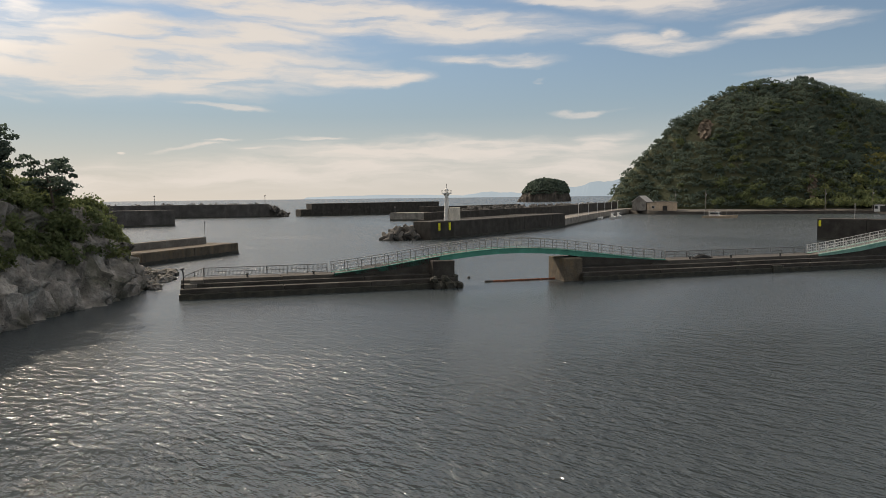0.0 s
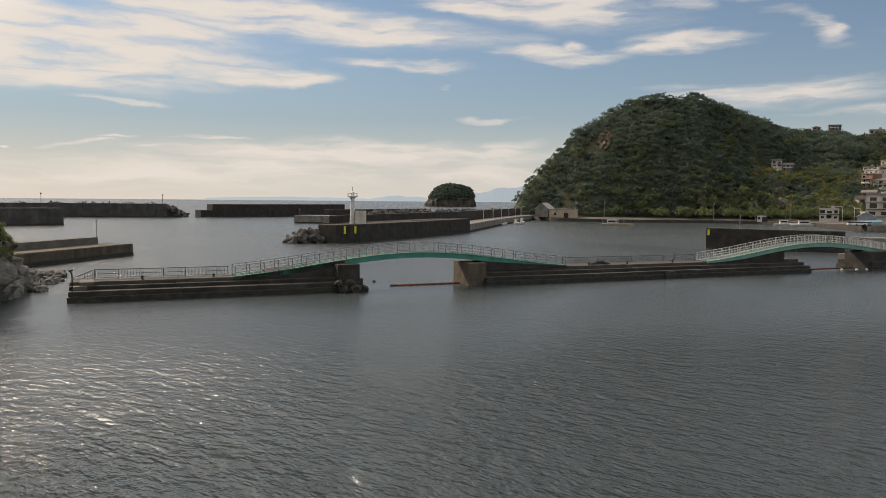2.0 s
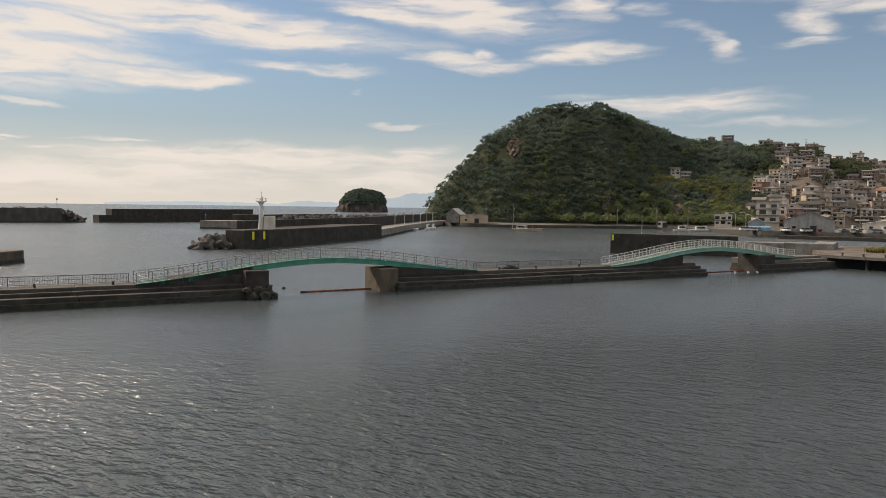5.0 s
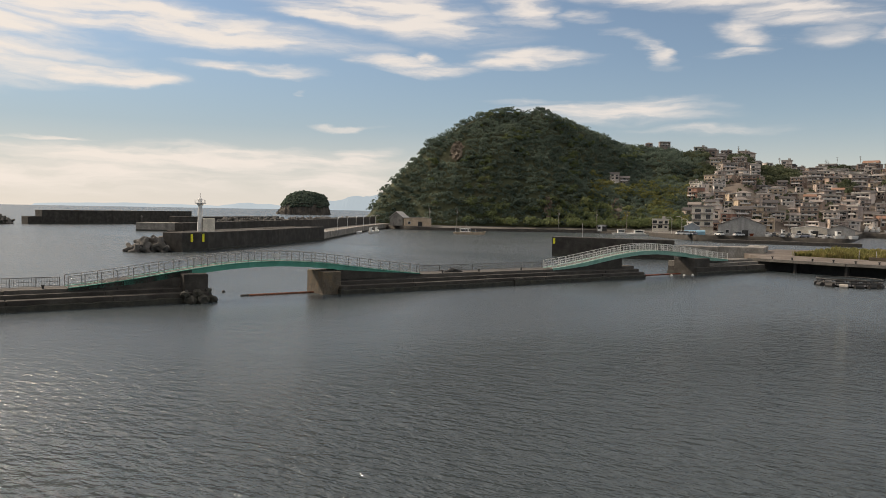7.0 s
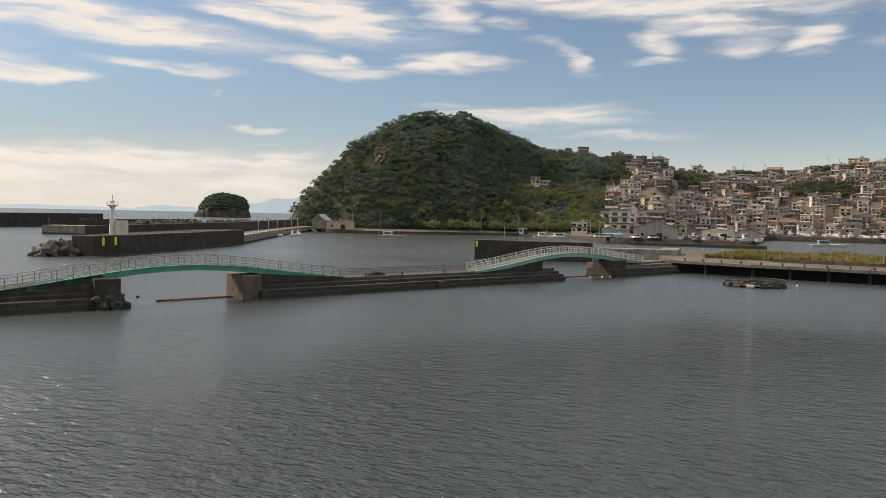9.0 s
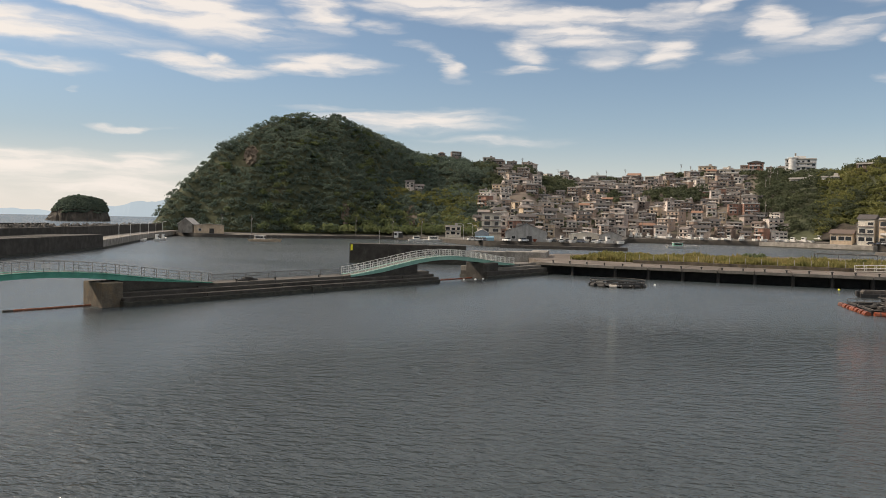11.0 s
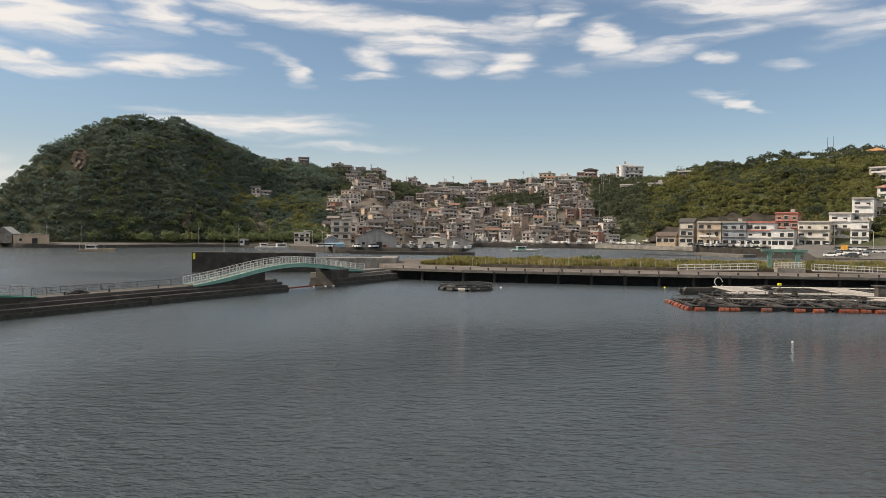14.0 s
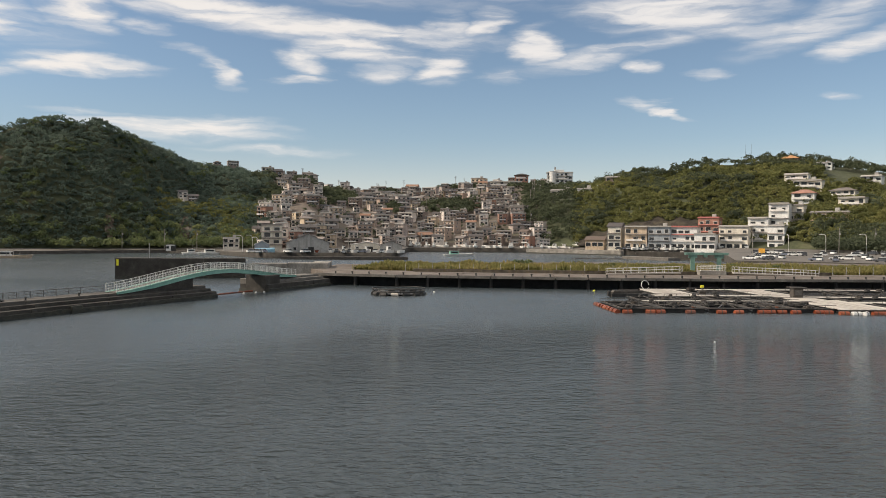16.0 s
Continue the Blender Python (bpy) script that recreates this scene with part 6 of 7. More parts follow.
def pen(x, y, w, d, lab):
    """A square pen: doubled bars on floats with a dark net below."""
    p = thing("fish_pen", PENS @ pose(x, y, 0), lab, "fish pen", "fish pens")
    for a, b in (((0, 0), (w, 0)), ((0, d), (w, d)), ((0, 0), (0, d)), ((w, 0), (w, d))):
        ox, oy = (0, 0.45) if a[1] == b[1] else (0.45, 0)
        for k in (0, 1):
            part("bar", Solid().tube([(a[0] + ox * k, a[1] + oy * k, 0.55), (b[0] + ox * k, b[1] + oy * k, 0.55)], 0.08, 6), DARK_TIMBER if k else BLACK_RUBBER, p)
    for k in range(int(w / 2) + 1):
        part("stanchion", Solid().tube([(2 * k, 0.2, 0.5), (2 * k, 0.2, 1.05)], 0.045, 5), RAIL_DARK, p)
        part("stanchion", Solid().tube([(2 * k, d - 0.2, 0.5), (2 * k, d - 0.2, 1.05)], 0.045, 5), RAIL_DARK, p)
    for y_ in (0.2, d - 0.2):
        part("handrail", Solid().tube([(0, y_, 1.05), (w, y_, 1.05)], 0.03, 5), RAIL_DARK, p)
    # net strips laid almost solid so that the pen's water turns dark
    net = Solid()
    for k in range(int(w / 0.5)):
        net.box(0.5 * k + 0.1, 0.5, 0.26, 0.5 * k + 0.46, d - 0.4, 0.29)
    for k in range(int(d / 0.5) - 1):
        net.box(0.3, 0.5 * k + 0.4, 0.30, w - 0.2, 0.5 * k + 0.6, 0.33)
    part("net", net, BLACK_RUBBER, p, "dark taut net, laid dense to darken the pen's water")
    # black sheets added to darken the pen's edges and their reflection
    for y_ in (0.28, d - 0.28):
        part("skirt", Solid().box(0.1, y_ - 0.03, -0.35, w - 0.1, y_ + 0.03, 0.5), BLACK_RUBBER, p, "black sheet added along the pen's edge to darken its front")
    rp = random.Random(int(x * 31 + y * 7))
    for k in range(3):
        hx, hy, hr = rp.uniform(0.6, w - 0.8), rp.choice([0.3, d - 0.5]), rp.uniform(0.35, 0.7)
        heap_ = Solid()
        for j in range(9):
            a = j * 1.3 + k
            heap_.tube([(hx + math.cos(a + i * 0.8) * hr * (1 - 0.06 * j), hy + math.sin(a + i * 0.8) * hr * 0.6, 0.55 + 0.05 * j + 0.04 * math.sin(i * 2)) for i in range(6)], 0.07, 5)
        part("folded_net", heap_, BLACK_RUBBER if k else DARK_TIMBER, p)
    for k in range(2):
        a, b_ = rp.uniform(0, w), rp.uniform(0, w)
        part("pole", Solid().tube([(a, 0.1, 0.66), (b_, d - 0.1, 0.72)], 0.05, 5), DARK_TIMBER if k else RAIL_DARK, p)
    return p


for i in range(5):
    pen(-0.6 + 5.9 * i, 0.6, 5.5, 5.2, "floating fish pen with grey bars and dark net")
    pen(-0.6 + 5.9 * i, 6.4, 5.5, 4.2, "floating fish pen with grey bars and dark net")
    if i > 0:
        pen(0.0 + 5.9 * i, 13.2, 5.5, 6.6, "floating fish pen with grey bars and dark net")
rnd = random.Random(9)
for k in range(7):
    float_drum(PENS @ pose(-1.0, 0.9 + 1.7 * k, 0, 0, 0, 90 + rnd.uniform(-8, 8)))
for s_ in (0.2, 3.3, 4.6, 8.6, 12.7, 15.0, 18.3, 19.4, 20.9, 22.7, 25.9, 27.0):
    float_drum(PENS @ pose(s_, 0.3 + rnd.uniform(-0.2, 0.2), 0, 0, 0, rnd.uniform(-6, 6)))
for s_ in (2.2, 3.5, 11.6, 12.9, 19.0, 23.6):
    float_drum(PENS @ pose(s_, 6.1, 0.1, 0, 0, rnd.uniform(-10, 10)))
for s_ in (28.4, 32.8, 34.0):
    float_drum(PENS @ pose(s_, -1.2, 0, 0, 0, rnd.uniform(-6, 6)))
float_drum(PENS @ pose(29.9, -1.4, 0, 0, 0, 5), "round white float at the pens' corner", WHITE_PAINT)
float_drum(PENS @ pose(31.1, -1.4, 0, 0, 0, 40), "round white float at the pens' corner", WHITE_PAINT)


def pontoon(x0, y0, x1, y1, lab, along_x=True):
    """A plank walkway on low floats."""
    p = thing("pontoon", PENS @ pose(x0, y0, 0), lab, "pontoon", "plank pontoons")
    w, d = x1 - x0, y1 - y0
    n = max(1, int((d if along_x else w) / 0.5))
    for k in range(n):
        if along_x:
            part("plank", Solid().box(0, d * k / n + 0.015, 0.55, w, d * (k + 1) / n - 0.015, 0.63), PALE_PLANK, p)
        else:
            part("plank", Solid().box(w * k / n + 0.015, 0, 0.55, w * (k + 1) / n - 0.015, d, 0.63), PALE_PLANK, p)
    for f in (0.04, 0.5, 0.96):
        if along_x:
            part("joist", Solid().box(w * f - 0.1, 0, 0.3, w * f + 0.1, d, 0.55), DARK_TIMBER, p)
        else:
            part("joist", Solid().box(0, d * f - 0.1, 0.3, w, d * f + 0.1, 0.55), DARK_TIMBER, p)
    part("float", Solid().box(0.15, 0.15, -0.3, w - 0.15, d - 0.15, 0.3, 0, 0.1), BLACK_RUBBER, p)
    return p


pontoon(6.0, 11.0, 28.2, 12.5, "long sun-bleached plank walkway over the pens")
pontoon(11.0, 21.0, 33.6, 23.4, "long sun-bleached plank walkway between the pens")
pontoon(12.6, 23.6, 18.6, 34.4, "wide sun-bleached plank platform by the pens", False)
pontoon(13.0, 34.6, 57.0, 36.4, "long sun-bleached plank walkway near the quay")
pontoon(29.0, 23.6, 34.5, 34.4, "wide sun-bleached plank walkway between the pens", False)
pontoon(28.4, -0.6, 36.4, 14.0, "wide plank platform at the pens' side", False)
pontoon(29.6, 14.2, 35.0, 20.8, "sun-bleached plank walkway between the pens", False)
pontoon(36.6, 8.6, 60.0, 11.4, "sun-bleached plank walkway along the outer pens")
pontoon(35.2, 18.6, 58.0, 20.6, "sun-bleached plank walkway between the pens")
pontoon(36.6, 0.0, 60.0, 2.6, "sun-bleached plank walkway along the outer pens")
for x, y, w, d in ((19.4, 24.4, 9.0, 9.2), (37.5, 3.2, 9.0, 5.0), (48.0, 3.2, 9.0, 5.0), (37.0, 12.2, 9.0, 6.0), (48.0, 12.2, 9.0, 6.0), (36.0, 22.0, 9.0, 11.0), (47.0, 22.0, 9.0, 11.0)):
    pen(x, y, w, d, "empty dark fish pen between plank walkways")
# gear standing on the pens
hut = thing("machine_box", PENS @ pose(32.6, 18.8, 0.63), "dark machine box with a flat lid on the walkway", "machine box")
part("body", Solid().box(-0.8, -0.6, 0, 0.8, 0.6, 1.5, 0, 0.05), DARK_TIMBER, hut)
part("lid", Solid().box(-1.2, -0.9, 1.5, 1.2, 0.9, 1.62), DARK_TIMBER, hut, "dark tin lid")
part("panel", Solid().box(-0.6, -0.66, 0.4, 0.6, -0.6, 1.2), RAIL_DARK, hut)
cov = thing("covered_skiff", PENS @ pose(5.0, 24.6, 0, 0, 0, 8), "dark covered work skiff beside the pens", "skiff")
part("hull", Solid().prism([(0, 0.3), (5.5, 0), (6.6, 0.9), (5.5, 1.8), (0, 1.6)], -0.2, 0.6, 0, 0.08), BLACK_RUBBER, cov)
part("cover", Solid().prism([(0.3, 0.4), (5.3, 0.25), (5.3, 1.6), (0.3, 1.5)], 0.55, 1.15, 0, 0.3), DARK_TIMBER, cov, "dark tarpaulin cover")
part("outboard", Solid().box(-0.5, 0.7, 0.2, 0.0, 1.2, 1.0, 0, 0.08), BLACK_RUBBER, cov)
win = thing("net_winch", PENS @ pose(18.8, 22.0, 0.63), "small yellow-capped net winch on the walkway", "winch")
part("frame_bars", Solid().tube([(-0.6, 0, 0), (0, 0, 1.3), (0.6, 0, 0)], 0.07, 6), RAIL_DARK, win)
part("drum", Solid().tube([(-0.5, 0.0, 0.55), (0.5, 0.0, 0.55)], 0.3, 12), DARK_TIMBER, win)
part("cap", Solid().box(-0.25, -0.2, 1.25, 0.25, 0.2, 1.6, 0, 0.04), YELLOW, win)
ringb = thing("ring_frame", PENS @ pose(13.8, 35.0, 0.6, 78, 0, 20), "pale hoop leaning at the pens' edge", "hoop")
part("hoop", Solid().tube([(0.8 * math.cos(a), 0.8 * math.sin(a) + 0.8, 0) for a in (2 * math.pi * j / 20 for j in range(19))], 0.06, 6), RAIL_WHITE, ringb)

raft = thing("raft", pose(91.2, 85.6, 0, 0, 0, -42), "round dark floating raft of drums and poles", "raft")
for k in range(14):
    a = 2 * math.pi * k / 14
    part("drum", Solid().tube([(4.3 * math.cos(a) - 0.55 * math.sin(a), 3.9 * math.sin(a) + 0.55 * math.cos(a), 0.2), (4.3 * math.cos(a) + 0.55 * math.sin(a), 3.9 * math.sin(a) - 0.55 * math.cos(a), 0.2)], 0.34, 10), BLACK_RUBBER if k % 5 else PALE_PLANK, raft)
for r_, z_ in ((1.0, 0.6), (0.9, 0.66), (1.02, 1.05)):
    part("hoop", Solid().tube([(4.3 * r_ * math.cos(a), 3.9 * r_ * math.sin(a), z_) for a in (2 * math.pi * j / 28 for j in range(29))], 0.09, 6), BLACK_RUBBER, raft)
for k in range(14):
    a = 2 * math.pi * (k + 0.5) / 14
    part("stanchion", Solid().tube([(4.3 * math.cos(a), 3.9 * math.sin(a), 0.3), (4.35 * math.cos(a), 3.95 * math.sin(a), 1.08)], 0.05, 5), BLACK_RUBBER, raft)
part("net", Solid().ring([(3.6, 0.2), (3.6, 0.24)], 20), BLACK_RUBBER, raft)


# ---- houses ----
def window_solid(w, h):
    """A trim ring round a pane set back in it, all of one piece."""
    s = Solid()
    o, q = [(-w / 2 - 0.1, -0.1), (w / 2 + 0.1, -0.1), (w / 2 + 0.1, h + 0.1), (-w / 2 - 0.1, h + 0.1)], [(-w / 2, 0), (w / 2, 0), (w / 2, h), (-w / 2, h)]
    v = [(x, 0.02, z) for x, z in o] + [(x, -0.1, z) for x, z in o] + [(x, -0.1, z) for x, z in q] + [(x, -0.02, z) for x, z in q]
    s.add(v, [(i + 4 * k, (i + 1) % 4 + 4 * k, (i + 1) % 4 + 4 * k + 4, i + 4 * k + 4) for k in range(3) for i in range(4)], 0)
    s.f.append((12, 13, 14, 15))
    s.m.append(1)
    return s


WIN = {k: window_solid(*k).mesh("window", [WINDOW_TRIM, GLASS]) for k in ((1.7, 1.2), (1.2, 1.1), (2.6, 1.9), (2.4, 1.4), (1.8, 1.9))}


def put_window(parent, x, y, z, size, turn=0.0):
    o = part("window", WIN[size], None, parent)
    o.matrix_basis = pose(x, y, z, 0, 0, turn)
    return o


def gable_roof(w, d, z, rise, eave=0.5):
    s = Solid()
    x, y = w / 2 + eave, d / 2 + eave
    s.add([(-x, -y, z - 0.15), (x, -y, z - 0.15), (x, y, z - 0.15), (-x, y, z - 0.15), (-x, 0, z + rise), (x, 0, z + rise), (-x, -y, z), (x, -y, z), (x, y, z), (-x, y, z)],
          [(3, 2, 1, 0), (0, 1, 7, 6), (2, 3, 9, 8), (6, 7, 5, 4), (8, 9, 4, 5), (1, 2, 8, 7), (7, 8, 5), (3, 0, 6, 9), (9, 6, 4)])
    return s


def hip_roof(w, d, z, rise, eave=0.5):
    s = Solid()
    x, y = w / 2 + eave, d / 2 + eave
    k = max(0.3, (w - d) / 2)
    s.add([(-x, -y, z - 0.15), (x, -y, z - 0.15), (x, y, z - 0.15), (-x, y, z - 0.15), (-k, 0, z + rise), (k, 0, z + rise), (-x, -y, z), (x, -y, z), (x, y, z), (-x, y, z)],
          [(3, 2, 1, 0), (0, 1, 7, 6), (1, 2, 8, 7), (2, 3, 9, 8), (3, 0, 6, 9), (6, 7, 5, 4), (8, 9, 4, 5), (7, 8, 5), (9, 6, 4)])
    return s


def house(w, d, storeys, roof, lab, wall_mat=None, roof_mat=None, balcony=False, sunk=5.0, tall=2.9, shop=False, seed=0):
    """A town house whose front is -y; its base runs down into the slope. Parts: wall, roof, windows, balcony, door."""
    rnd = random.Random(seed)
    h = thing("house", pose(0, 0, 0), lab, "house", "hillside houses")
    eave = rnd.uniform(0.5, 0.95)
    H_ = storeys * tall
    part("wall", Solid().box(-w / 2, -d / 2, -sunk, w / 2, d / 2, H_), wall_mat or HOUSE_WALL, h)
    if roof == "gable":
        part("roof", gable_roof(w, d, H_, 1.1 + 0.12 * d, eave), roof_mat or HOUSE_ROOF, h)
    elif roof == "hip":
        part("roof", hip_roof(w, d, H_, 1.0 + 0.1 * d, eave), roof_mat or HOUSE_ROOF, h)
    else:
        part("roof", Solid().box(-w / 2 - 0.4, -d / 2 - eave, H_, w / 2 + 0.4, d / 2 + 0.25, H_ + 0.3).box(-w / 2 - 0.1, -d / 2 - 0.1, H_ + 0.3, w / 2 + 0.1, -d / 2 + 0.1, H_ + 0.75), roof_mat or FLAT_ROOF, h)
        if seed % 2:
            part("roof_tank", Solid().box(w * 0.1, -0.8, H_ + 0.3, w * 0.1 + 2.0, 0.8, H_ + 2.2, 0, 0.1), FLAT_ROOF, h)
    n = max(2, int(w / 3.2))
    for k in range(storeys):
        for i in range(n):
            x = -w / 2 + w * (i + 0.5) / n + rnd.uniform(-0.25, 0.25)
            if shop and k == 0:
                put_window(h, x, -d / 2, 0.3, (2.6, 1.9))
            elif rnd.random() < 0.88:
                put_window(h, x, -d / 2, k * tall + 0.6, rnd.choice([(2.4, 1.4), (1.7, 1.2), (2.4, 1.4), (2.6, 1.9), (1.8, 1.9)]))
        for sgn in (-1, 1):
            if rnd.random() < 0.6:
                put_window(h, sgn * w / 2, rnd.uniform(-0.2, 0.2) * d, k * tall + 0.9, (1.2, 1.1), 90 * sgn)
        if k:
            if balcony and k % 2:
                part("balcony", Solid().box(-w * 0.42, -d / 2 - 1.1, k * tall - 0.05, w * 0.3, -d / 2, k * tall + 0.1).box(-w * 0.42, -d / 2 - 1.1, k * tall + 0.1, w * 0.3, -d / 2 - 1.02, k * tall + 0.95), WINDOW_TRIM, h)
                part("canopy", Solid().box(-w * 0.44, -d / 2 - 1.25, (k + 1) * tall - 0.25, w * 0.32, -d / 2, (k + 1) * tall - 0.12), roof_mat or FLAT_ROOF, h)
            else:
                part("awning", Solid().prism([(-w / 2, -d / 2 - 0.8), (w / 2, -d / 2 - 0.8), (w / 2, -d / 2), (-w / 2, -d / 2)], k * tall - 0.12, [k * tall - 0.05, k * tall - 0.05, k * tall + 0.25, k * tall + 0.25]), roof_mat or HOUSE_ROOF, h)
    return h


KINDS = [
    house(9, 7, 2, "gable", "small two-storey house with a tiled gable roof", seed=1),
    house(11, 8, 2, "hip", "two-storey house with a tiled hip roof and awning", seed=2),
    house(8, 8, 3, "flat", "narrow three-storey flat-roofed house", balcony=True, seed=3),
    house(13, 8, 2, "flat", "wide two-storey flat-roofed house with balcony", balcony=True, seed=4),
    house(10, 7, 2, "gable", "two-storey house with gable roof and balcony", balcony=True, seed=5),
    house(7, 7, 2, "flat", "boxy two-storey flat-roofed house", seed=6),
    house(12, 9, 3, "flat", "three-storey flat-roofed block with balconies", balcony=True, seed=7),
    house(8, 6, 1, "hip", "low single-storey house with a hip roof", seed=8),
]


def place_house(kind, b, d, z, turn, size):
    return copy_thing(KINDS[kind], facing(b, d, z, turn, size))


rnd = random.Random(42)
for s_i in range(15):
    f = 0.015 + 0.98 * s_i / 14
    b = 36.6 if s_i % 2 else 36.9
    while b < 58.6:
        df, dr = float(np.interp(b, *FOOT_D)), float(np.interp(b, *RIDGE_D))
        bb, ff = b + rnd.uniform(-0.25, 0.25), f + rnd.uniform(-0.02, 0.02)
        dd = df + (dr - df) * ff
        edge_l = 36.4 + 0.9 * max(0, ff - 0.55)
        edge_r = 58.6 - 2.6 * min(1, ff * 2.2) + (2.2 if ff > 0.88 else 0)
        if edge_l < bb < edge_r and not patch(bb, ff) and rnd.random() < 0.9:
            kind = rnd.choice([0, 2, 3, 5, 6, 3, 5, 4, 7, 2, 1])
            if ff < 0.12:
                kind = rnd.choice([0, 3, 6, 2, 4])
            place_house(kind, bb, dd, land(bb, dd) + rnd.uniform(-0.6, 0.4), rnd.choice([-20, -8, 0, 6, 14, 24, -38]) + rnd.uniform(-6, 6), rnd.uniform(0.52, 0.8))
        b += rnd.uniform(0.64, 1.15) * 480 / dd
for k in KINDS:
    k.matrix_basis = pose(0, 0, 0)
# the first of each kind joins the far rows
for i, k in enumerate(KINDS):
    bb = 37.6 + 2.55 * i
    dd = float(np.interp(bb, *RIDGE_D)) - 4
    k.matrix_basis = facing(bb, dd, land(bb, dd) - 0.3, 12 - 6 * i, 0.95)

# dark earth bank cut behind the waterfront
def bank_rows(b):
    df, dr = float(np.interp(b, *FOOT_D)), float(np.interp(b, *RIDGE_D))
    top = bank_top(b)
    return [(df + (dr - df) * top * k - 1.5, land(b, df + (dr - df) * top * k) + 0.7 + 0.9 * noise.noise(Vector((b * 3, k * 7, 1)))) for k in (0, 0.15, 0.3, 0.45, 0.6, 0.75, 0.9)] + [(df + (dr - df) * top, land(b, df + (dr - df) * top) - 0.6)]


land_sheet("bank", 60.3, 72.3, 0.2, bank_rows, BANK, "dark brown earth bank behind the waterfront houses", "bank")

# two pale houses on the headland's flank and shoulder
for bb, f, kind in ((31.0, 0.44, 0), (31.7, 0.42, 4), (33.4, 1.0, 7), (34.5, 1.0, 3)):
    df, dr = float(np.interp(bb, *FOOT_D)), float(np.interp(bb, *RIDGE_D))
    dd = df + (dr - df) * f
    place_house(kind, bb, dd, land(bb, dd) + (1.2 if f < 0.6 else 3.6), 10, 0.6)

# waterfront buildings, each its own
ROW = [
    # bearing, distance, width, depth, storeys, roof, wall, roof colour, base height, label
    (61.7, 424, 10, 8, 1, "gable", TAN, None, 4.2, "brown-roofed workshop by the slipway"),
    (63.15, 415, 7.0, 9, 3, "gable", CREAM, None, 4.2, "narrow cream three-storey gabled house"),
    (64.7, 412, 11.6, 9, 3, "flat", TAN, None, 3.9, "tan three-storey waterfront shop house"),
    (66.35, 410, 11.6, 9, 3, "flat", BLUE_GREY, None, 3.9, "blue-grey three-storey waterfront house"),
    (68.1, 409, 13.0, 9, 3, "flat", WHITE_PAINT, RED_PAINT, 3.9, "white waterfront building with red roof edge"),
    (69.75, 424, 10.6, 9, 3, "flat", BRICK_RED, RED_PAINT, 9.0, "brick-red building set behind the shops"),
    (71.45, 408, 14.0, 9, 3, "flat", CREAM, None, 4.3, "cream three-storey waterfront block"),
    (69.5, 401, 10.2, 7, 2, "flat", WHITE_PAINT, None, 3.9, "low white shop by the waterfront road"),
    (73.05, 414, 9.6, 9, 4, "flat", WHITE_PAINT, None, 5.0, "white flat-roofed house beside the waterfront"),
    (74.2, 407, 7.8, 8, 3, "flat", WHITE_PAINT, None, 4.6, "small white apartment house by the road"),
    (74.35, 418, 9.4, 8, 6, "flat", WHITE_PAINT, None, 5.0, "tall white stepped apartment house"),
    (75.4, 424, 7.6, 8, 5, "flat", CREAM, None, 8.0, "tall pale apartment house up the slope"),
]
for k, (bb, dd, w, dp, st, rf, wm_, rm, zz, lab) in enumerate(ROW):
    o = house(w, dp, st, rf, lab, wm_, rm, balcony=k % 2 == 0, sunk=8.0, tall=3.65, shop=zz < 5, seed=50 + k)
    o.matrix_basis = facing(bb, dd, zz, -12, 1.0)
    tagged(o, group="waterfront buildings")


def seat(b, e):
    """How far up the slope the ground stands at an elevation seen from the harbour."""
    lo, hi = float(np.interp(b, *FOOT_D)), float(np.interp(b, *RIDGE_D))
    for _ in range(24):
        mid = (lo + hi) / 2
        if land(b, mid) < 10 + mid * math.tan(radians(e)):
            lo = mid
        else:
            hi = mid
    return lo


# houses stepped up the slope behind: bearing, elevation of the base, width in degrees, height in degrees
for bb, e0, wide, up, st, rf, wm_, rm, lab in ((75.85, 2.2, 1.45, 1.0, 2, "hip", WHITE_PAINT, BRICK_RED, "white house with a red hip roof on the slope"), (75.4, 3.7, 1.5, 0.75, 2, "flat", CREAM, None, "cream terrace house on the slope"), (76.1, 3.1, 1.8, 0.9, 2, "flat", CREAM, None, "pale terrace house on the slope"),
                                      (74.95, 5.05, 1.0, 0.55, 1, "hip", TAN, ORANGE_TILE, "tan house with an orange roof on the ridge top"), (77.1, 4.65, 0.95, 0.5, 2, "flat", WHITE_PAINT, None, "white house near the ridge top"), (78.25, 2.55, 1.55, 0.75, 2, "hip", CREAM, None, "cream house with a grey roof above the terraces"), (78.8, 1.85, 1.6, 0.95, 2, "flat", CREAM, None, "cream block above the terraces"), (77.5, 1.3, 2.4, 0.55, 1, "flat", TAN, None, "long tan terrace house on the slope"), (79.9, 3.4, 1.2, 0.8, 2, "flat", WHITE_PAINT, None, "white block on the ridge shoulder"),
                                      (63.1, 4.0, 1.4, 0.45, 1, "flat", HOUSE_WALL, None, "low grey house on the ridge"), (59.3, 3.05, 1.9, 0.45, 1, "flat", CREAM, None, "low pale house beside the wood"), (60.9, 3.1, 1.1, 0.5, 1, "flat", WHITE_PAINT, None, "low white house beside the wood")):
    dd = seat(bb, e0)
    scale_ = dd * math.tan(radians(up)) / (2.9 * st + 0.8)
    o = house(dd * radians(wide) / scale_, 8 / scale_, st, rf, lab, wm_, rm, balcony=True, sunk=8.0, seed=int(bb * 10))
    o.matrix_basis = facing(bb, dd + 3, 10 + dd * math.tan(radians(e0)), -12, scale_)
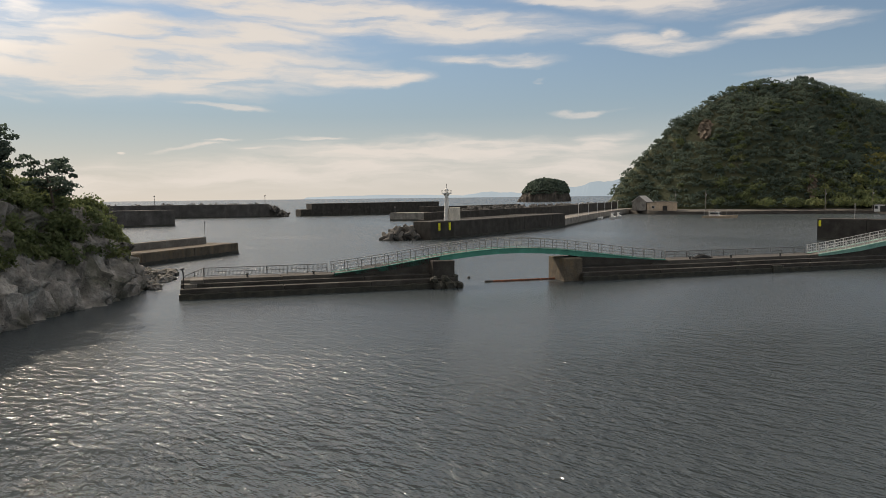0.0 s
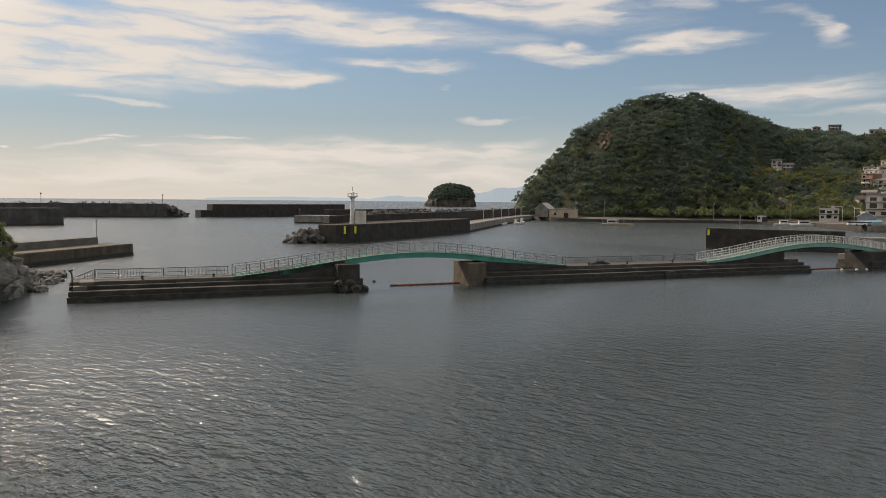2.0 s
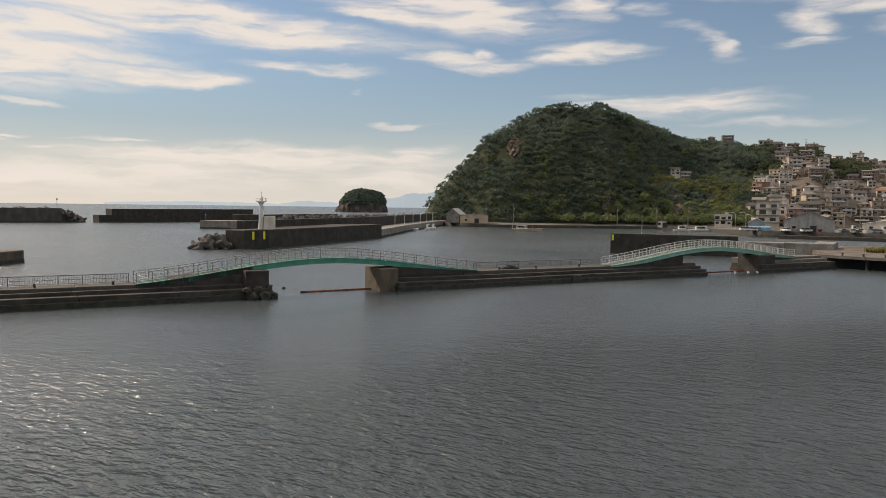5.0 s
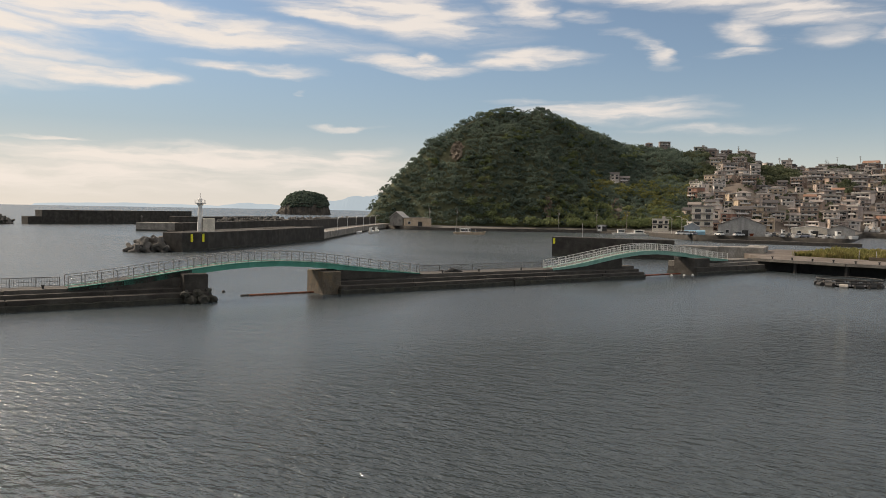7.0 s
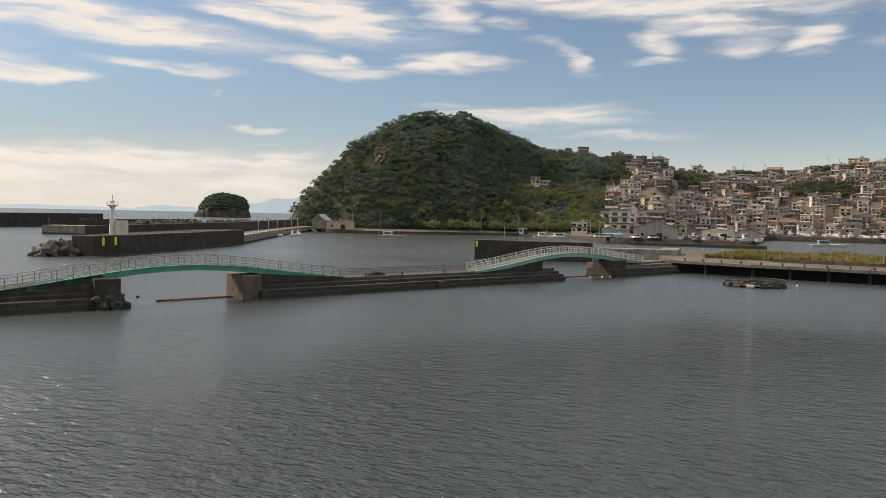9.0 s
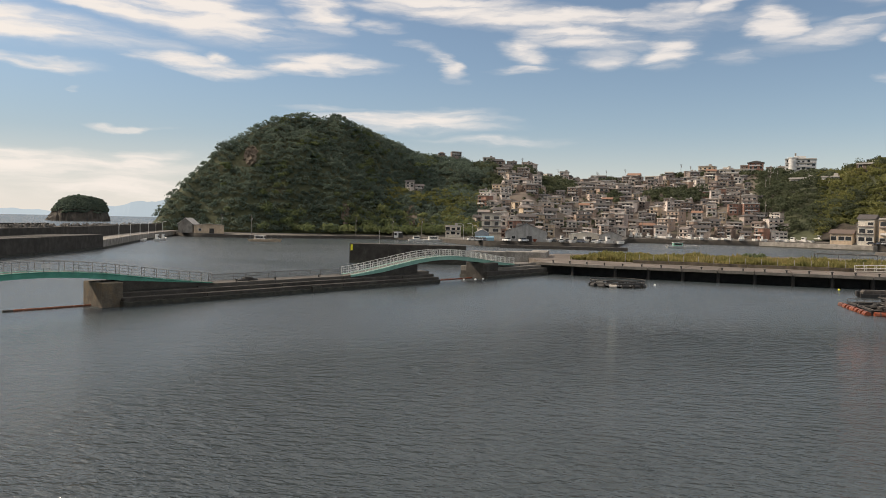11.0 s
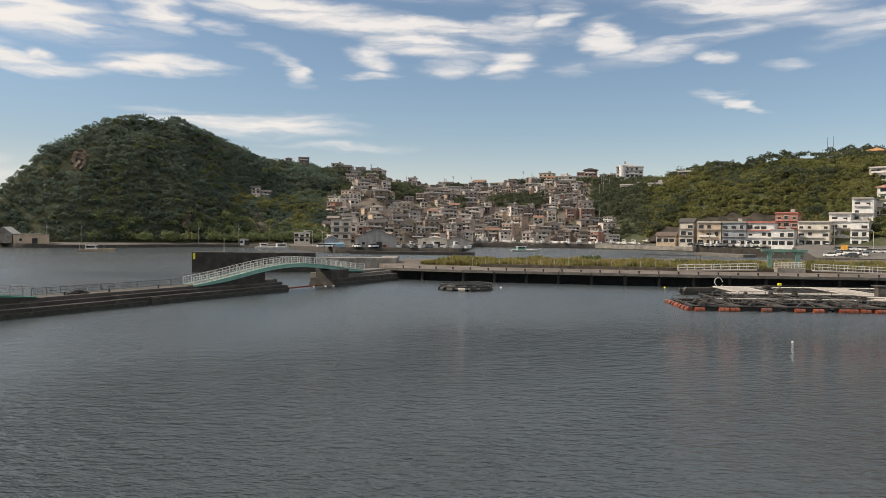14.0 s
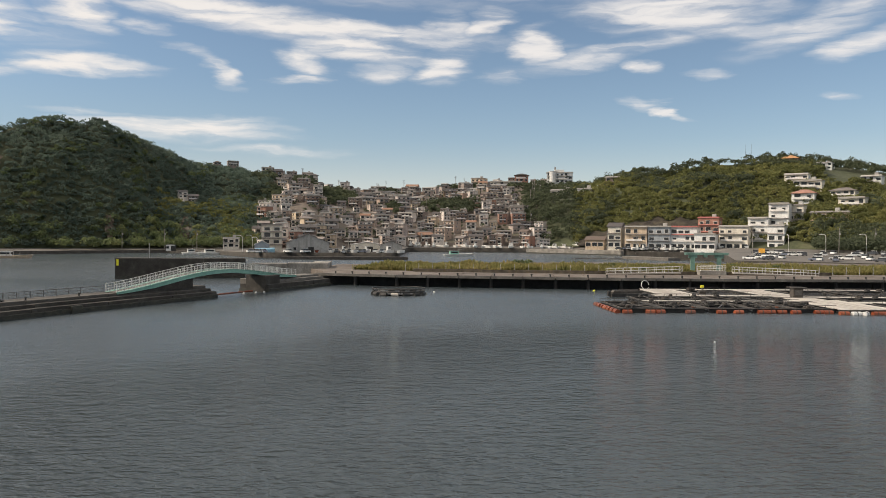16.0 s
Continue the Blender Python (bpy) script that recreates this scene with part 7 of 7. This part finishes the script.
# pale hotel with a dark-roofed neighbour on the town's skyline, and long terrace blocks
for bb, dd, w, st, rf, wm_, rm, lab, e0 in ((58.95, 596, 20.0, 3, "flat", WHITE_PAINT, None, "large pale hotel on the skyline", 3.95), (56.1, 636, 11.0, 2, "hip", BRICK_RED, DARK_STEEL_AND_SHADE, "dark brown house with a dark roof on the skyline", 4.05), (54.9, 630, 26, 2, "flat", CREAM, None, "long pale building on the skyline", 3.55), (38.6, 592, 26, 3, "flat", CREAM, None, "long pinkish terrace block on the hill", 3.45), (37.0, 590, 9, 3, "flat", CREAM, None, "pale tower-like house on the hill", 4.05), (44.0, 640, 22, 2, "flat", CREAM, None, "long pale house on the skyline", 2.8), (47.0, 645, 26, 2, "flat", CREAM, None, "long pale building on the skyline", 2.95), (50.4, 645, 22, 1, "flat", WHITE_PAINT, None, "long low pale house on the skyline", 3.3)):
    o = house(w / 0.9, 10, st, rf, lab, wm_, rm, balcony=True, sunk=8.0, seed=int(bb))
    o.matrix_basis = facing(bb, dd, 10 + dd * math.tan(radians(e0)), 0, 0.9)
    if "hotel" in lab:
        part("stair_tower", Solid().ring([(3.2, 0), (3.2, 9.6), (3.5, 9.7), (3.5, 10.2)], 16), WHITE_PAINT, o).location = (-6.0, -4.0, 0)
        part("roof_house", Solid().box(-5.0, -2.5, 8.9, 3.5, 3.0, 11.6, 0, 0.1), WHITE_PAINT, o)
        part("chimney", Solid().box(-4.6, -1.5, 11.5, -3.4, -0.3, 14.0, 0, 0.05), CONCRETE, o)
# retaining walls on the slope
for bb, f, w, zz, lab in ((79.9, 0.44, 34, 1.0, "pale stepped retaining wall on the slope"), (79.0, 0.32, 30, 0.2, "tan retaining wall below the terraces")):
    df, dr = float(np.interp(bb, *FOOT_D)), float(np.interp(bb, *RIDGE_D))
    dd = df + (dr - df) * f
    rw = thing("retaining_wall", facing(bb, dd, land(bb, dd) + 2, 4), lab, "retaining wall")
    for k in range(5):
        part("panel", Solid().box(-w / 2 + w * k / 5 + 0.05, -1, -8, -w / 2 + w * (k + 1) / 5 - 0.05, 1, zz, 0, 0.05), CREAM if zz > 0.5 else TAN, rw)

# sheds on the town quay
def shed(b, d, w, dp, h, rise, lab, mat, door=True, turn=0.0):
    s_ = thing("shed", facing(b, d, land(b, d - dp / 2) - 0.05, turn), lab, "shed", "harbour sheds")
    v = [(-w / 2, -dp / 2, 0), (w / 2, -dp / 2, 0), (w / 2, -dp / 2, h), (0, -dp / 2, h + rise), (-w / 2, -dp / 2, h), (-w / 2, dp / 2, 0), (w / 2, dp / 2, 0), (w / 2, dp / 2, h), (0, dp / 2, h + rise), (-w / 2, dp / 2, h)]
    part("wall", Solid().add(v, [(0, 1, 2, 3, 4), (9, 8, 7, 6, 5), (1, 6, 7, 2), (5, 0, 4, 9)]), mat, s_)
    k = 0.35
    part("roof", Solid().add([(-w / 2 - k, -dp / 2 - k, h - 0.1), (0, -dp / 2 - k, h + rise + 0.12), (w / 2 + k, -dp / 2 - k, h - 0.1), (-w / 2 - k, dp / 2 + k, h - 0.1), (0, dp / 2 + k, h + rise + 0.12), (w / 2 + k, dp / 2 + k, h - 0.1),
                             (-w / 2 - k, -dp / 2 - k, h + 0.1), (0, -dp / 2 - k, h + rise + 0.3), (w / 2 + k, -dp / 2 - k, h + 0.1), (-w / 2 - k, dp / 2 + k, h + 0.1), (0, dp / 2 + k, h + rise + 0.3), (w / 2 + k, dp / 2 + k, h + 0.1)],
                            [(0, 1, 4, 3), (1, 2, 5, 4), (6, 9, 10, 7), (7, 10, 11, 8), (0, 6, 7, 1), (1, 7, 8, 2), (3, 4, 10, 9), (4, 5, 11, 10), (0, 3, 9, 6), (2, 8, 11, 5)]), HOUSE_ROOF if mat is TIN else FLAT_ROOF, s_)
    if door:
        # no opening is cut: a black slab paints the doorway's inner shade
        part("door", Solid().box(0.2, -dp / 2 - 0.12, 0, 2.4, -dp / 2 + 0.02, 2.4), BLACK_RUBBER, s_, "black slab as the shade inside an open doorway")
        put_window(s_, -w * 0.3, -dp / 2, 1.2, (1.2, 1.1))
    return s_


shed(39.95, 318, 17, 20, 4.2, 3.2, "large grey gabled boat shed on the quay", TIN)
shed(36.6, 322, 6, 8, 3.0, 1.6, "small blue-grey shed on the quay", BLUE_GREY, False)
shed(46.2, 318, 9, 10, 3.0, 1.8, "grey gabled net store on the quay", TIN, False)
shed(44.4, 322, 14, 8, 3.2, 0.9, "long low tin-roofed fish shed on the quay", CREAM)
shed(14.9, 388, 7, 9, 4.2, 2.8, "pale gabled boathouse under the headland", CONCRETE, False, -20)
shed(16.3, 386, 14, 8, 4.0, 0.4, "low tan building on the headland quay", TAN, True, 0)
shed(30.2, 376, 4, 3, 2.8, 0.2, "small white cabin on the quay", WHITE_PAINT, True, 0)
b2 = house(9, 8, 4, "flat", "pale narrow quay-side block with few windows", CREAM, seed=90)
b2.matrix_basis = facing(37.3, 338, land(37.3, 334), 0, 0.95)
b3 = house(10, 8, 2, "flat", "pale two-storey house under the headland", CREAM, seed=91)
b3.matrix_basis = facing(34.4, 372, land(34.4, 372) + 1.0, 0, 0.75)
tarp = thing("tarpaulin_stall", facing(36.8, 314, land(36.8, 314)), "low stall under a pale blue tarpaulin", "stall")
part("cover", Solid().prism([(-4, -1.5), (4, -1.5), (4, 1.5), (-4, 1.5)], 0.0, [1.2, 1.4, 1.9, 1.6], 0, 0.2), BLUE_TARP, tarp)


# ---- boats ----
def boat(m, L, lab, hull_mat=None, cabin=True, mast_=True, group="moored boats", cabin_mat=None):
    t = thing("boat", m, lab, "boat", group)
    W = L * 0.26
    out = [(-L / 2, -W / 2), (L * 0.15, -W / 2), (L * 0.38, -W * 0.33), (L / 2, 0), (L * 0.38, W * 0.33), (L * 0.15, W / 2), (-L / 2, W / 2)]
    hs_ = Solid()
    n = len(out)
    hs_.v = [(x * 0.9, y * 0.72, -0.3) for x, y in out] + [(x, y, 0.75 + 0.5 * max(0, x / L + 0.1) * L * 0.12) for x, y in out] + [(x * 0.95, y * 0.86, 0.65 + 0.5 * max(0, x / L + 0.1) * L * 0.12) for x, y in out]
    hs_.f = [tuple(reversed(range(n)))] + [(i, (i + 1) % n, n + (i + 1) % n, n + i) for i in range(n)] + [(n + i, n + (i + 1) % n, 2 * n + (i + 1) % n, 2 * n + i) for i in range(n)] + [tuple(range(2 * n, 3 * n))]
    hs_.m = [0] * len(hs_.f)
    part("hull", hs_, hull_mat or WHITE_PAINT, t)
    if cabin:
        c = part("cabin", Solid().box(-L * 0.3, -W * 0.28, 0.6, -L * 0.02, W * 0.28, 2.3, 0, 0.12), cabin_mat or WHITE_PAINT, t)
        part("windscreen", Solid().box(-L * 0.02 - 0.05, -W * 0.24, 1.4, -L * 0.02 + 0.03, W * 0.24, 2.1).box(-L * 0.27, -W * 0.3, 1.4, -L * 0.05, W * 0.3, 2.05), GLASS, c)
        part("roof", Solid().box(-L * 0.32, -W * 0.32, 2.3, 0, W * 0.32, 2.4), WHITE_PAINT, c)
    if mast_:
        part("mast", Solid().tube([(-L * 0.1, 0, 0.7), (-L * 0.1, 0, 4.2)], 0.06, 6, 0, 0.03), RAIL, t)
        part("boom", Solid().tube([(-L * 0.1, 0, 2.8), (L * 0.25, 0, 3.4)], 0.04, 6), RAIL, t)
    return t


for x, y, L, r_, lab in ((57.7, 293.0, 7, 70, "small white motor boat moored by the quay road"), (63.0, 299.0, 6, 66, "small white motor boat moored by the quay road"), (69.5, 306.0, 7, 66, "small white open boat moored by the quay road"), (74.0, 315.0, 7, 68, "small white motor boat moored by the quay road")):
    boat(pose(x, y, 0.1, 0, 0, r_), L, lab, None, L > 6, False)
work = boat(pose(111, 300, 0.1, 0, 0, -35), 14, "old wooden work boat with a tall frame", TAN, True, True)
for k in range(5):
    part("gantry", Solid().tube([(-6 + 2.2 * k, -1.2, 0.7), (-6 + 2.2 * k, -1.2, 3.4 - 0.3 * k)], 0.09, 6), RAIL, work)
boat(pose(*pol(51.4, 352, 0.1), 0, 0, -38), 15, "white fishing boat with a green cabin and mast", None, True, True, cabin_mat=PALE_GREEN)
boat(pose(*pol(33.3, 361, 0.1), 0, 0, -25), 16, "white fishing boat moored at the town quay", None, True, True)
boat(pose(*pol(31.9, 366, 0.1), 0, 0, -22), 12, "white fishing boat moored at the town quay", None, True, True)
rnd = random.Random(77)
for k in range(26):
    bb = 47.6 + 12.5 * k / 25 + rnd.uniform(-0.2, 0.2)
    boat(pose(*pol(bb, 443 + rnd.uniform(-3, 3), land(bb, 440) + 0.35), 0, 0, rnd.uniform(20, 90)), rnd.uniform(6, 8.5), "small white boat hauled out on the quay", None, rnd.random() < 0.6, rnd.random() < 0.3, "hauled-out boats")
for k in range(8):
    bb = 41.0 + 6 * k / 7
    boat(pose(*pol(bb, 312 + rnd.uniform(-3, 3), land(bb, 312) + 0.3), 0, 0, rnd.uniform(-30, 30)), rnd.uniform(5, 7.5), "small boat hauled out by the sheds", ORANGE if k == 0 else None, k % 2 == 0, k % 3 == 0, "hauled-out boats")
for k in range(10):
    bb = 65.5 + 5.4 * k / 9
    boat(pose(*pol(bb, 392 + rnd.uniform(-4, 6), 0.1), 0, 0, rnd.uniform(0, 180)), rnd.uniform(6, 8), "small white boat at the far moorings", None, k % 2 == 0, k % 2 == 1)


# ---- cars ----
def car():
    c = thing("car", pose(0, 0, 0), "parked car on the quay", "car", "parked cars")
    body = Solid().prism([(-2.1, -0.82), (2.1, -0.82), (2.1, 0.82), (-2.1, 0.82)], 0.3, 0.9, 0, 0.12)
    part("body", body, CAR_PAINT, c)
    part("cabin", Solid().add([(-1.7, -0.78, 0.88), (1.1, -0.78, 0.88), (1.1, 0.78, 0.88), (-1.7, 0.78, 0.88), (-1.4, -0.65, 1.5), (0.5, -0.65, 1.5), (0.5, 0.65, 1.5), (-1.4, 0.65, 1.5)], [(3, 2, 1, 0), (4, 5, 6, 7), (0, 1, 5, 4), (1, 2, 6, 5), (2, 3, 7, 6), (3, 0, 4, 7)]), GLASS, c)
    part("roof", Solid().box(-1.45, -0.68, 1.48, 0.55, 0.68, 1.54), CAR_PAINT, c)
    for x in (-1.3, 1.3):
        for y in (-0.72, 0.72):
            part("wheel", Solid().tube([(x, y - 0.1, 0.32), (x, y + 0.1, 0.32)], 0.32, 12), BLACK_RUBBER, c)
    return c


CAR = car()
CAR.matrix_basis = facing(74.5, 283, land(74.5, 283), 80)
for k in range(46):
    bb = 71.9 + 10 * rnd.random()
    dd = rnd.choice([272, 283, 296, 312, 330]) + rnd.uniform(-1.5, 1.5)
    copy_thing(CAR, facing(bb, dd, land(bb, dd), rnd.choice([90, 80, 0, 175]) + rnd.uniform(-8, 8)))
for k in range(16):
    bb = 35.6 + 10.5 * rnd.random()
    copy_thing(CAR, facing(bb, 306 + rnd.uniform(0, 10), land(bb, 312), rnd.uniform(0, 180)))

for k in range(22):
    bb = 62.8 + 10.2 * rnd.random()
    dd = rnd.choice([403.5, 406.0]) - (4 if bb < 63.8 else 0) + (6 if bb < 64 else 0)
    copy_thing(CAR, facing(bb, dd, land(bb, dd), rnd.choice([90, 80, 0, 100]) + rnd.uniform(-8, 8)))
for k in range(12):
    bb = 64.3 + 6.0 * k / 11 + rnd.uniform(-0.15, 0.15)
    boat(pose(*pol(bb, 402.4 + rnd.uniform(0, 1.5), land(bb, 402) + 0.35), 0, 0, rnd.uniform(-20, 70)), rnd.uniform(5.5, 7.5), "small white boat hauled out by the waterfront road", None, k % 3 > 0, k % 4 == 0, "hauled-out boats")

# ---- poles, lamps, signs ----
def utility_pole(b, d, z, tall):
    p = thing("utility_pole", facing(b, d, z, 10), "grey concrete utility pole with cross arms", "utility pole", "utility poles")
    part("pole", Solid().tube([(0, 0, -2), (0, 0, tall)], 0.17, 8, 0, 0.11), CONCRETE, p)
    for h in (0.4, 1.3):
        part("cross_arm", Solid().box(-0.9, -0.06, tall - h, 0.9, 0.06, tall - h + 0.12), RAIL_DARK, p)
    part("transformer", Solid().tube([(0.3, 0, tall - 2.6), (0.3, 0, tall - 1.8)], 0.25, 8), RAIL, p)


for k in range(34):
    bb, f = 37 + 22 * rnd.random(), rnd.random() ** 0.8
    df, dr = float(np.interp(bb, *FOOT_D)), float(np.interp(bb, *RIDGE_D))
    dd = df + (dr - df) * f
    utility_pole(bb, dd, land(bb, dd), rnd.uniform(9, 12))
for bb, dd in ((19.3, 384), (17.2, 386), (27.0, 388), (29.8, 392), (32.0, 380), (62.5, 402), (68.4, 405), (64.6, 402), (78.0, 330), (80.1, 345), (48.5, 436), (43.0, 312), (51.0, 440), (72.6, 300)):
    utility_pole(bb, dd, land(bb, dd), rnd.uniform(9, 11))
for bb, dd, tall in ((35.2, 330, 7), (35.9, 326, 7), (36.3, 330, 6), (77.2, 318, 8), (79.6, 322, 8), (74.9, 330, 8)):
    lp = thing("street_lamp", facing(bb, dd, land(bb, dd), 0), "pale curved street lamp on the quay", "street lamp", "curved street lamps")
    part("pole", Solid().tube([(0, 0, 0), (0, 0, tall - 1)] + [(-1.0 + 1.0 * math.cos(a), 0, tall - 1 + math.sin(a)) for a in (0.5, 1.0, 1.57)] + [(-1.9, 0, tall - 0.05)], 0.1, 6), RAIL_WHITE, lp)
    part("lamp_head", Solid().box(-2.5, -0.15, tall - 0.15, -1.8, 0.15, tall), RAIL_WHITE, lp)
amber = thing("amber_panel", facing(73.2, 300, land(73.2, 300)), "square amber sign panel by the car park", "sign")
part("post", Solid().tube([(0, 0, 0), (0, 0, 1.2)], 0.08, 6), RAIL_DARK, amber)
part("panel", Solid().box(-1.1, -0.1, 1.2, 1.1, 0.1, 3.0), AMBER, amber)
for bb, dd in ((72.05, 556), (72.4, 558)):
    p = thing("aerial_mast", facing(bb, dd, land(bb, dd)), "thin radio mast on the ridge", "mast", "radio masts")
    part("mast", Solid().tube([(0, 0, 0), (0, 0, 14)], 0.2, 6, 0, 0.08), RAIL_DARK, p)
# dark quay wall of the slipway yard and its tan ramp
wall_line("yard_wall", [tuple(pol(64.6, 345)[:2]), tuple(pol(70.8, 330)[:2])], 3.0, -2, 3.4, PIER, "dark wall of the slipway yard", "yard wall", TIDE, 12)
wall_line("slipway", [tuple(pol(63.6, 338)[:2]), tuple(pol(66.9, 322)[:2])], 8.0, -2, 1.2, PIER_TOP, "grey-tan boat slipway in the inner basin", "slipway", None, 12)
wall_line("quay", [tuple(pol(56.5, 425)[:2]), tuple(pol(63.5, 398)[:2])], 4.0, -2, 2.6, CONCRETE, "grey sloping quay wall in the inner basin", "quay wall", TIDE, 12)
wall_line("floating_stage", [tuple(pol(38.0, 296)[:2]), tuple(pol(47.5, 292)[:2])], 3.0, -0.4, 1.2, DARK_TIMBER, "long dark floating stage along the town quay", "floating stage", None, 10)
